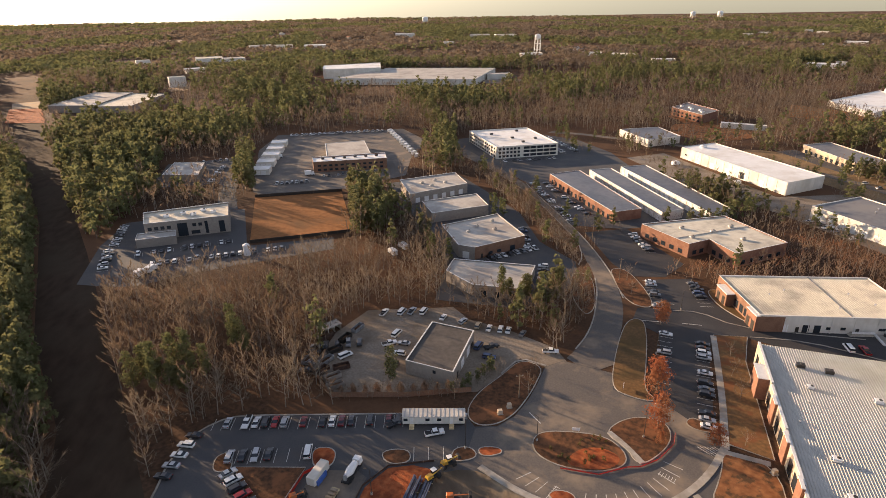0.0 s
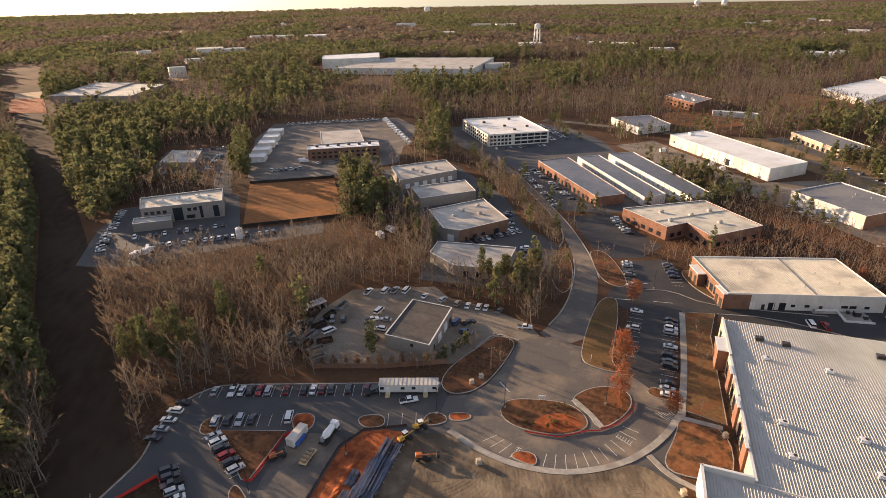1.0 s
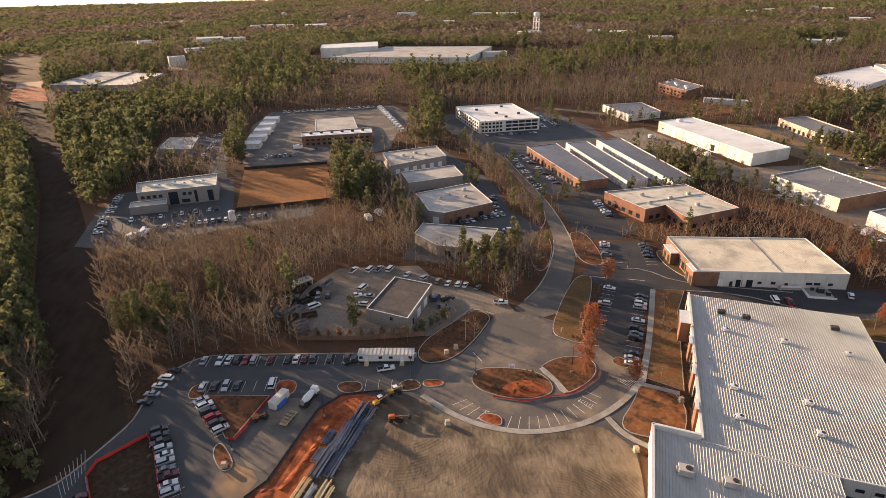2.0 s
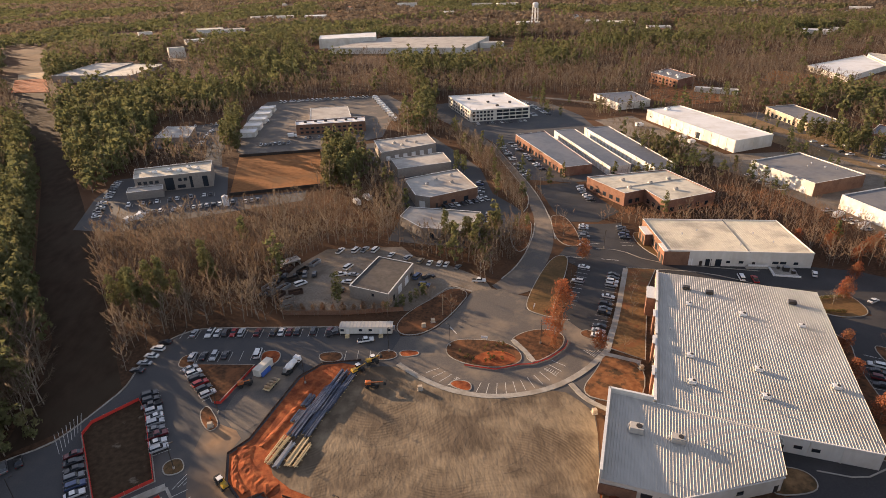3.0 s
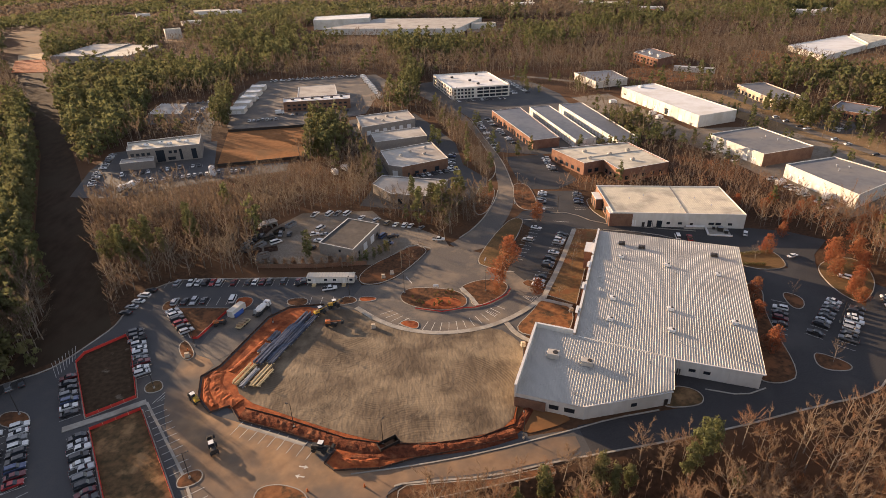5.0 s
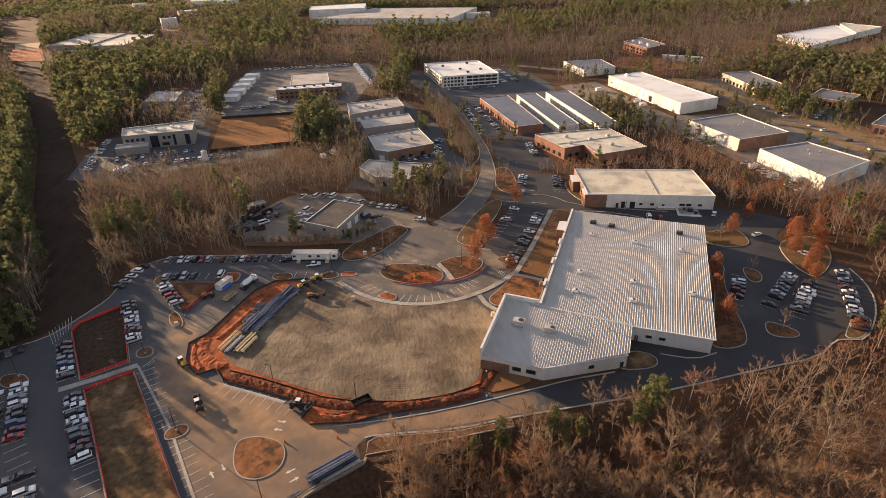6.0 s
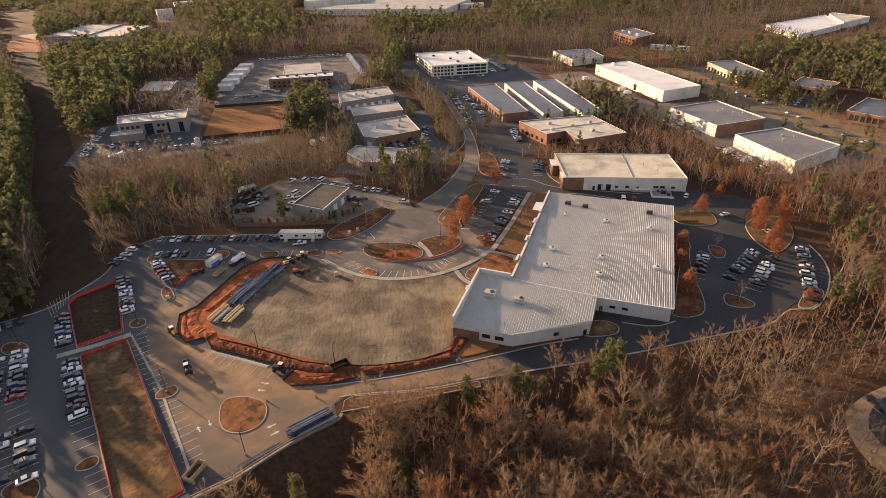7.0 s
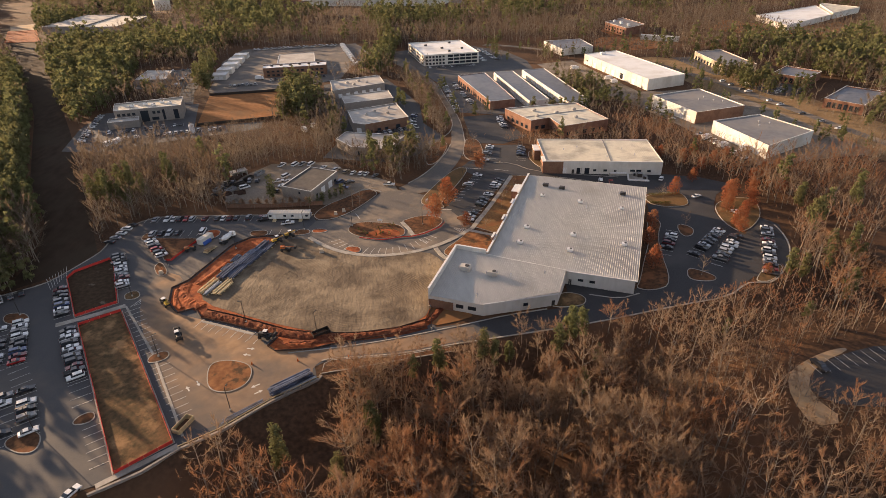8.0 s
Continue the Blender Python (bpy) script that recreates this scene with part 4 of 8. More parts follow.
    part("brick_base", bm, M["brick_brown"], top2, "brown brick facing at the corner")
    bm = bmesh.new()
    beam(bm, at_main(6.7, -31.75), at_main(28.9, -18.45), 0.3, 0.3, annex_roof_z(-25) - 0.45)
    part("gutter", bm, M["trim"], top2)
    wall_openings(top2, plan[1], plan[2], [(10.6, 2.6, 1.5, 2.9, "window"), (14.8, 2.8, 1.5, 2.9, "window")])
    wall_openings(top2, plan[2], plan[3], [(14.5, 1.7, 1.6, 2.8, "window"), (24.2, 1.1, 0.0, 2.2, "door")])
    for x, y, w, d, h in ((-4.7, -14.4, 3.4, 2.6, 1.7), (5.3, -15.0, 3.4, 2.2, 1.6)):
        p = at_main(x, y)
        roof_unit(p[0], p[1], annex_roof_z(y) - 0.02, w, d, h, MAIN_RZ, "roof_pale", "large cream rooftop air-conditioning unit")
    for x, y in ((11.6, -13.8), (3.5, -28), (22.5, -9.2)):
        p = at_main(x, y)
        vent(p[0], p[1], annex_roof_z(y))
    units = [(9.8, 62.7, 1.4), (17.4, 61.5, 1.4), (10.3, 52, 1.0), (27, 50.1, 1.2), (43.7, 62.4, 1.4), (44.2, 48.4, 1.0), (9.6, 22, 1.2), (9.7, 9.5, 1.2), (28.1, 20.8, 1.2), (28.5, 8.9, 1.2), (47.3, 18.6, 1.2)]
    for x, y, s in units:
        p = at_main(x, y)
        roof_unit(p[0], p[1], main_roof_z(y), 1.7 * s, 1.3 * s, 0.78 * s, MAIN_RZ, "frame" if s > 1.3 else "white_paint", "small rooftop exhaust unit on the seam roof")
    for x, y in ((8.4, 44.8), (4.1, 34.7), (30.9, 3.5), (48.2, 0.5), (30, 46)):
        p = at_main(x, y)
        vent(p[0], p[1], main_roof_z(y), 0.25, 0.7)


white_building()


def cream_building():
    """Long cream-roofed building with a brick entrance front and white dock wall."""
    plan = [(148.2, 155.6), (203.6, 139.6), (212, 172.6), (154.4, 188.2)]
    top, p = building(plan, 6.6, "white_wall", "roof_cream", "white dock building with a cream roof and brick front", "warehouse", 0.25, True, {3: "brick_brown"})
    wall_openings(top, p[0], p[1], [(4, 3.2, 2.2, 4.2, "window"), (9.5, 2.4, 0.1, 3.2, "dock_door"), (14, 1.2, 0.1, 2.3, "door"), (17, 2.4, 0.1, 3.2, "glass_door"), (21, 2.4, 0.1, 3.2, "glass_door"), (25, 1.8, 1.5, 2.6, "window"),
                                    (30, 1.8, 1.5, 2.6, "window"), (35, 1.2, 0.1, 2.3, "door"), (43.5, 2.4, 1.6, 2.7, "window"), (46.5, 2.4, 1.6, 2.7, "window"), (51.5, 1.8, 1.5, 2.6, "window")])
    wall_openings(top, p[3], p[0], [(3, 2.6, 1.0, 4.2, "window"), (16.5, 2.6, 1.0, 4.2, "window"), (20.5, 2.6, 1.0, 4.2, "window"), (24, 2.4, 1.0, 4.2, "window")])
    joints(top, lerp(p[0], p[1], 0.17), p[1], 6.4, 7.5, "white_wall")
    bm = bmesh.new()
    beam(bm, lerp(p[0], p[1], 0.0), lerp(p[0], p[1], 0.155), 0.5, 6.5, -0.2)
    part("brick_return", bm, M["brick_brown"], top, "dark brick facing at the corner")
    # projecting brick entrance
    w0, w1 = Vector(p[3]), Vector(p[0])
    d = (w1 - w0).normalized()
    out = Vector((d.y, -d.x))

    def bay(s0, s1, depth, h, name, label, mat):
        q0, q1 = w0 + d * s0, w0 + d * s1
        bm = bmesh.new()
        prism(bm, [q0 + out * depth, q1 + out * depth, q1 - out * 0.1, q0 - out * 0.1], -0.2, h)
        b = part(name, bm, M[mat], top, label)
        bm = bmesh.new()
        prism(bm, [q0 - d * 0.25 + out * (depth + 0.25), q1 + d * 0.25 + out * (depth + 0.25), q1 + d * 0.25 - out * 0.1, q0 - d * 0.25 - out * 0.1], h + 0.003, h + 0.3)
        part("coping", bm, M["trim"], b)
        n = max(2, int((s1 - s0) / 3.2))
        for i in range(n):
            c = q0 + d * ((i + 0.5) * (s1 - s0) / n) + out * (depth + 0.02)
            # shallow box on the face; its dark colour stands for the opening's shade
            bm = bmesh.new()
            box(bm, c.x, c.y, 2.0, 1.9, 0.2, 3.6, math.atan2(d.y, d.x))
            part("archway", bm, M["frame"], b, "flat dark panel in place of a shaded opening")

    bay(6, 14.5, 3.2, 5.4, "porch", "projecting brick porch with deep openings", "brick_brown")
    bay(26.5, 33.4, 1.3, 6.4, "corner_bay", "brick corner bay with dark windows", "brick")
    bm = bmesh.new()
    a, b = lerp(p[0], p[1], 0.565), lerp(p[3], p[2], 0.60)
    beam(bm, a, b, 0.5, 0.22, 6.58)
    part("ridge", bm, M["roof_grey"], top, "dark roof joint")
    n = 58
    for k in range(n):
        a, b = lerp(p[0], p[1], (k + 0.5) / n), lerp(p[3], p[2], (k + 0.5) / n)
        bm = bmesh.new()
        beam(bm, lerp(a, b, 0.02), lerp(a, b, 0.98), 0.12, 0.09, 6.59)
        part("seam", bm, M["roof_cream"], top)
    for f, g in ((0.2, 0.5), (0.33, 0.62), (0.55, 0.2), (0.72, 0.55), (0.8, 0.3)):
        q = lerp(lerp(p[0], p[1], f), lerp(p[3], p[2], f), g)
        vent(q[0], q[1], 6.6, 0.35, 0.6)


cream_building()

t, p = building([(161.5, 220.5), (153.3, 249.8), (202, 251), (207.3, 211.6), (175.6, 205.4), (174.2, 223.6)], 6.8, "brick", "roof_cream", "L-shaped brick building with a cream flat roof", "warehouse", 0.4)
for a, b in zip(p, p[1:] + p[:1]):
    wall_openings(t, a, b, spaced(a, b, max(2, int(math.dist(a, b) / 6)), 2.6, 1.0, 3.2))
for q in ((170, 240), (182, 232), (195, 236), (190, 220), (168, 228)):
    roof_unit(q[0], q[1], 6.8, 2.0, 1.4, 1.0, 0.1, "roof_pale")
bm = bmesh.new()
beam(bm, (160, 229), (204, 235), 0.5, 0.35, 6.79)
part("roof_joint", bm, M["roof_pale"], t)


def loading_ramp():
    """A concrete ramp between low side walls up to the dock wall."""
    top = empty("loading_ramp", Matrix.Translation((182.6, 148.6, 0.06)) @ Matrix.Rotation(radians(-16), 4, "Z"), "pale concrete loading ramp with low side walls", "ramp")
    bm = bmesh.new()
    v = [bm.verts.new(p) for p in ((-5, -2, 0), (5, -2, 0), (5, 2, 0), (-5, 2, 0), (5, -2, 1.0), (5, 2, 1.0))]
    for q in ((3, 2, 1, 0), (0, 1, 4), (2, 3, 5), (1, 2, 5, 4), (0, 4, 5, 3)):
        bm.faces.new([v[n] for n in q])
    part("slab", bm, M["concrete"], top)
    for y in (-2.2, 2.2):
        bm = bmesh.new()
        box(bm, 0.2, y, 0.7, 10, 0.3, 1.4)
        part("side_wall", bm, M["white_wall"], top, "white painted side wall")
    for x in (-4.4, -1.4, 1.6, 4.6):
        bm = bmesh.new()
        tube(bm, (x, -2.2, 1.4), (x, -2.2, 2.3), 0.04, 0.04)
        part("post", bm, M["steel"], top)
    bm = bmesh.new()
    tube(bm, (-4.4, -2.2, 2.3), (4.6, -2.2, 2.3), 0.04, 0.04)
    part("handrail", bm, M["steel"], top)


def utility_pad():
    """A fenced concrete pad with a transformer cabinet and pipework."""
    top = empty("utility_pad", Matrix.Translation((191.4, 139.6, 0.06)) @ Matrix.Rotation(radians(-22), 4, "Z"), "kerbed concrete pad with dark utility cabinets", "utility pad")
    bm = bmesh.new()
    box(bm, 0, 0, 0.06, 9.0, 7.6, 0.16)
    part("slab", bm, M["concrete"], top)
    for x, y, sx, sy in ((-5.0, 0, 0.7, 9.6), (0, 4.6, 9.4, 0.6), (0, -4.6, 9.4, 0.6)):
        bm = bmesh.new()
        box(bm, x, y, 0.3, sx, sy, 0.6)
        part("kerb_wall", bm, M["trim"], top, "pale low wall")
    for x, y, w, h in ((0.6, 0.4, 2.2, 1.9), (2.8, -1.6, 1.4, 1.3), (-1.8, 1.8, 1.0, 1.2)):
        bm = bmesh.new()
        box(bm, x, y, 0.15 + h / 2, w, w * 0.8, h)
        cab = part("cabinet", bm, M["frame"], top, "dark green-black steel cabinet")
        bm = bmesh.new()
        box(bm, x, y, 0.22 + h, w * 1.08, w * 0.88, 0.12, taper=0.8)
        part("lid", bm, M["steel"], cab)


loading_ramp()
utility_pad()
sheet("ground_bank", soft([(71.8, 51.5), (75.7, 55.0), (81, 50), (85.7, 44.8), (82.5, 43.3), (77.3, 42.4), (71.4, 41.8), (70.4, 46)], 1), 0.16, M["field"], "rough orange grass bank at the annex corner", "bank", 0, 0.12)

# storage rows
t, p = building([(149.4, 273), (167.6, 275), (166.6, 357.6), (143.4, 354)], 5.6, "brick", "roof_slate", "long brick storage row with a slate-blue metal roof", "storage", 0.25)
wall_openings(t, p[3], p[0], spaced(p[3], p[0], 14, 2.4, 0.2, 3.0, "window"))
t, p = building([(175.6, 267), (190.4, 270), (190.4, 358), (174.2, 358)], 5.4, "white_wall", "roof_slate", "long white storage row with a slate roof", "storage", 0.25)
wall_openings(t, p[3], p[0], spaced(p[3], p[0], 16, 3.0, 0.1, 3.0, "dock_door"))
joints(t, p[3], p[0], 5.4, 5.5, "white_wall")
t, p = building([(200.6, 260), (216, 264), (218, 360), (198.8, 360)], 5.4, "white_wall", "roof_slate", "white storage row with roll-up doors and slate roof", "storage", 0.25)
wall_openings(t, p[3], p[0], spaced(p[3], p[0], 18, 3.0, 0.1, 3.0, "dock_door"))
joints(t, p[3], p[0], 5.4, 5.5, "white_wall")

# big white warehouse and its neighbours
t, p = building([(275.1, 291.5), (309.2, 299.3), (299.8, 398.8), (266.6, 392.4)], 8.0, "white_wall", "roof_white", "big white warehouse with a bright white roof", "warehouse", 0.3)
wall_openings(t, p[3], p[0], spaced(p[3], p[0], 5, 4.0, 0.1, 4.2, "dock_door", 12) + [(64, 5, 0.5, 5, "window"), (6, 2, 3, 4.2, "window")])
joints(t, p[3], p[0], 8.1, 8.0, "white_wall")
joints(t, p[0], p[1], 8.1, 8.0, "white_wall")
roof_unit(282, 388, 8.0, 4, 3, 1.6, 0.1)
t, p = building([(264.5, 210), (301.4, 216), (297.5, 260.8), (258.3, 253.3)], 7.0, "white_wall", "roof_grey", "white-walled warehouse with a grey membrane roof", "warehouse", 0.4, True, {0: "brick_brown"})
wall_openings(t, p[3], p[0], spaced(p[3], p[0], 6, 3.0, 0.1, 3.6, "dock_door", 3))
for x, y in ((282, 236), (288, 240), (290, 232), (294, 228)):
    vent(x, y, 7.0, 0.5, 0.9)
t, p = building([(267, 147), (306.4, 162.5), (298, 197), (264.6, 192.5)], 7.0, "white_wall", "roof_grey", "white warehouse with loading doors and a grey roof", "warehouse", 0.4)
wall_openings(t, p[3], p[0], spaced(p[3], p[0], 7, 3.0, 0.1, 3.6, "dock_door", 3))
for x, y in ((284, 178), (288, 184), (292, 180)):
    vent(x, y, 7.0, 0.5, 0.9)

# white office with window bands
t, p = building([(125.7, 422.7), (177.2, 423.6), (173.3, 488.7), (119.9, 488)], 9.0, "white_wall", "roof_white", "white three-storey office with dark window bands", "office", 0.7)
for z in (1.0, 4.0, 6.8):
    wall_openings(t, p[0], p[1], [(3 + 3.1 * i, 2.0, z, z + 1.7, "window") for i in range(6)] + [(25 + 5.6 * i, 5.0, z, z + 1.9, "window") for i in range(5)])
    wall_openings(t, p[3], p[0], spaced(p[3], p[0], 12, 2.6, z, z + 1.6))
for x, y in ((135, 470), (148, 452), (160, 478), (152, 436), (166, 446)):
    roof_unit(x, y, 9.0, 2.4, 1.8, 1.2, 0, "frame")

# low workshops west of the road
t, p = building([(55, 246), (62, 241), (90, 250), (85.6, 284), (52.4, 273.6)], 6.0, "grey_wall", "roof_pale", "low workshop with a pale gravel roof", "workshop", 0.5, True, {1: "brick_brown"})
wall_openings(t, p[1], p[2], [(4, 1.2, 0.1, 2.3, "door"), (9, 2.4, 1, 2.6, "window"), (14, 2.4, 1, 2.6, "window"), (22, 3, 0.1, 3, "glass_door")])
wall_openings(t, p[0], p[1], [(4, 3.4, 0.1, 3.6, "dock_door")])
for x, y in ((70, 268), (78, 262), (64, 262), (80, 274)):
    roof_unit(x, y, 6.0, 1.6, 1.2, 0.9, 0.2, "roof_pale")
t, p = building([(51, 295), (85.4, 301), (84, 323.4), (49, 317)], 5.4, "grey_wall", "roof_pale", "low grey workshop with a pale roof", "workshop", 0.4)
t, p = building([(43.8, 330), (83.2, 344), (81, 371), (41.5, 362)], 6.0, "grey_wall", "roof_pale", "grey workshop with parapet and pale roof", "workshop", 0.5)
wall_openings(t, p[0], p[1], spaced(p[0], p[1], 6, 3, 0.1, 3.2, "dock_door"))
for x, y in ((55, 352), (64, 356), (70, 350), (60, 345)):
    roof_unit(x, y, 6.0, 2.0, 1.4, 0.9, 0.3, "roof_pale")
t, p = building([(52, 206), (72, 197), (84, 218), (50, 233.4), (44, 222)], 4.8, "grey_wall", "roof_pale", "low workshop half hidden by bare trees", "workshop", 0.4)
wall_openings(t, p[0], p[1], spaced(p[0], p[1], 3, 2.4, 0.1, 2.8))

# contractor's building
t, p = building([(17.0, 157.2), (31.0, 147.4), (43.6, 170.2), (30.0, 179.6)], 5.2, "grey_wall", "roof_dark", "square grey contractor's building with a dark roof", "workshop", 0.22)
wall_openings(t, p[0], p[1], [(10.4, 1.1, 3.0, 4.2, "window")])
wall_openings(t, p[1], p[2], [(5, 1.3, 0.1, 2.4, "glass_door"), (11, 3.4, 0.1, 3.4, "dock_door"), (18, 3.4, 0.1, 3.4, "dock_door"), (23, 1.8, 1.2, 2.4, "window")])

# depot
t, p = building([(-15, 417.6), (38.8, 416.6), (39.2, 434), (-16, 432)], 7.4, "brick_brown", "roof_white", "brown brick depot front with a white roof", "depot", 0.6)
wall_openings(t, p[0], p[1], spaced(p[0], p[1], 12, 2.4, 1.0, 2.6) + spaced(p[0], p[1], 12, 2.4, 4.2, 5.6))
for i in range(6):
    roof_unit(-8 + 8 * i, 426 + (i % 2), 7.4, 2.2, 1.6, 1.1, 0, "frame")
t, p = building([(-5, 434.4), (29, 435), (27, 488), (-6, 486)], 6.0, "white_wall", "roof_pale", "long grey metal depot shed", "depot", 0.1)
t, p = building([(-101, 303.7), (-59, 307.4), (-62.3, 331), (-106, 322.7)], 8.6, "grey_wall", "roof_cream", "two-storey tan office with dark glass front", "office", 0.8)
wall_openings(t, p[0], p[1], [(2.5 + 3.1 * k, 2.0, 5.2, 7.0, "window") for k in range(4)] + [(18.4, 5.0, 0.3, 7.8, "window"), (24.4, 1.9, 5.2, 7.0, "window"), (27.4, 1.9, 5.2, 7.0, "window"), (24.6, 4.4, 1.0, 3.0, "window"), (30.4, 1.6, 0.6, 7.6, "window"), (38.2, 3.0, 0.5, 7.0, "window")])
wall_openings(t, p[3], p[0], spaced(p[3], p[0], 4, 2.2, 4.9, 6.6))
for x, y in ((-92, 314), (-84, 317), (-78, 314), (-74, 320), (-68, 316)):
    roof_unit(x, y, 8.6, 2.6, 2.0, 1.2, 0.2, "white_paint")
t, p = building([(-103, 293), (-84, 295), (-86, 303.6), (-104.5, 302)], 4.2, "grey_wall", "roof_pale", "single-storey tan office wing", "office", 0.5)
building([(-120, 420), (-94.5, 414), (-96.5, 449), (-119, 456)], 4.6, "grey_wall", "roof_pale", "low shed with a pale weathered roof", "shed", 0.2)

# distant blocks
building([(-326, 762), (-272, 748), (-258, 856), (-309, 872)], 8, "grey_wall", "roof_pale", "far long warehouse with a pale roof", "warehouse", 0.4)
building([(-270, 747), (-229, 738), (-212, 835), (-256, 852)], 7, "grey_wall", "roof_cream", "far low warehouse with a buff roof", "warehouse", 0.4)
building([(11, 926), (216, 846), (290, 992), (113, 1052)], 9, "white_wall", "roof_pale", "huge far warehouse with a pale roof", "warehouse", 0.4)
building([(-4, 1002), (92, 1002), (100, 1092), (-2, 1070)], 15, "white_wall", "roof_white", "tall white far warehouse block", "warehouse", 0.5)
building([(260, 430), (294, 437), (296.5, 476), (257.7, 476)], 6, "white_wall", "roof_slate", "white workshop with a blue-grey metal roof", "workshop", 0.2)
t, p = building([(362, 507), (394, 526), (393, 580), (360, 557)], 8, "brick", "roof_grey", "far brick office block with roof units", "office", 0.6)
wall_openings(t, p[3], p[0], spaced(p[3], p[0], 7, 3.2, 1, 2.8) + spaced(p[3], p[0], 7, 3.2, 4.4, 6.2))
for i in range(5):
    roof_unit(372 + 4 * (i % 2), 522 + 9 * i, 8, 3, 2.4, 1.3)
t, p = building([(368, 485), (398, 460), (401, 465), (371, 490)], 4.5, "white_wall", "roof_white", "thin low white building above the red earth", "building", 0.3)
t, p = building([(361, 328), (388, 324), (396, 386), (369, 384)], 5.6, "stucco", "roof_grey", "long low tan workshop with a grey roof", "workshop", 0.5)
wall_openings(t, p[3], p[0], spaced(p[3], p[0], 9, 3.0, 0.2, 3.0))
t, p = building([(540, 484), (640, 536), (682, 612), (559, 562)], 5.5, "white_wall", "roof_white", "far white distribution warehouse", "warehouse", 0.5)
t, p = building([(646, 540), (712, 572), (700, 622), (688, 612)], 6.5, "white_wall", "roof_cream", "far white warehouse wing", "warehouse", 0.5)
t, p = building([(378, 292), (391, 270), (416, 286), (404, 310)], 5.8, "brick", "roof_slate", "red brick office with tall windows", "office", 0.6)
wall_openings(t, p[0], p[1], spaced(p[0], p[1], 6, 2.2, 1, 4.6))
wall_openings(t, p[3], p[0], spaced(p[3], p[0], 5, 2.2, 1, 4.6))
t, p = building([(363, 221), (374, 200), (412, 224), (400, 244)], 5.8, "brick", "roof_slate", "red brick office beside the through road", "office", 0.6)
wall_openings(t, p[0], p[1], spaced(p[0], p[1], 6, 2.2, 1, 4.6))


# far town: x, y, width, height
FAR = [(-223, 962, 24, 15), (-233, 1157, 34, 8), (-243, 1362, 56, 9), (-191, 1357, 46, 8), (-383, 1384, 28, 7), (-170, 1767, 60, 9), (-109, 1743, 50, 9), (-23, 1709, 60, 9), (286, 2126, 66, 14), (356, 1697, 30, 10), (273, 908, 40, 8), (451, 1254, 48, 8)]
FAR += [(588, 1235, 32, 8), (536, 2048, 64, 9), (625, 2006, 70, 9), (616, 1166, 54, 8), (1317, 1684, 30, 10), (1396, 1717, 30, 10), (1587, 1738, 24, 12), (1575, 1668, 36, 10), (1312, 1280, 50, 10), (848, 886, 44, 7), (910, 906, 20, 7), (648, 1052, 44, 7)]
HOUSES = []


def far_town():
    """Pale roofs of the town in the distance, each in its clearing."""
    r = random.Random(21)
    for i, (x, y, w, h) in enumerate(FAR):
        d, a, g = w * r.uniform(0.45, 0.9), r.uniform(-0.35, 0.35) - math.atan2(x - 30, y), ground_z(x, y)
        turn = Matrix.Rotation(a, 3, "Z")
        c = [Vector((x, y, 0)) + turn @ Vector((u * w / 2, v * d, 0)) for u, v in ((-1, 0), (1, 0), (1, 1), (-1, 1))]
        roof = r.choice(("roof_pale", "roof_white", "roof_cream"))
        t, p = building([(v.x, v.y) for v in c], h + g, "white_wall", roof, "far pale commercial building among the woods", "building", 0.4, False, None, g - 3)
        if i % 2 == 0:
            c = [Vector((x, y, 0)) + turn @ Vector((u * w * 0.8, v, 0)) for u, v in ((-1, -46), (1, -46), (1, -2), (-1, -2))]
            sheet("pavement_far", [(v.x, v.y) for v in c], g + 0.6, M["gravel" if i % 4 else "clay_dry"], "pale far car park among the woods", "car park", 0, 3)
    roofs = ("roof_white", "roof_pale", "brick", "roof_slate")
    for k in range(24):
        x, y = (r.uniform(1500, 2700), r.uniform(1700, 2900)) if k % 3 else (r.uniform(-500, 1200), r.uniform(1350, 2900))
        if k % 5 == 0:
            x, y = r.uniform(500, 1300), r.uniform(900, 1500)
        a, w, g = r.uniform(0, 3.1), r.uniform(13, 24), ground_z(x, y)
        HOUSES.append((x, y))
        house = empty("far_house", Matrix.Translation((x, y, g)) @ Matrix.Rotation(a, 4, "Z"), "pale far house with a pitched roof", "house", "far houses")
        bm = bmesh.new()
        box(bm, 0, 0, 3, w, 10, 7)
        part("wall", bm, M["white_wall" if k % 2 else "stucco"], house)
        bm = bmesh.new()
        v = [bm.verts.new(p) for p in ((-w / 2 - 0.5, -5.6, 6.3), (w / 2 + 0.5, -5.6, 6.3), (w / 2 + 0.5, 5.6, 6.3), (-w / 2 - 0.5, 5.6, 6.3), (-w / 2 - 0.5, 0, 10), (w / 2 + 0.5, 0, 10))]
        for q in ((0, 1, 5, 4), (2, 3, 4, 5), (3, 0, 4), (1, 2, 5), (3, 2, 1, 0)):
            bm.faces.new([v[n] for n in q])
        part("roof", bm, M[roofs[k % 4]], house)


far_town()


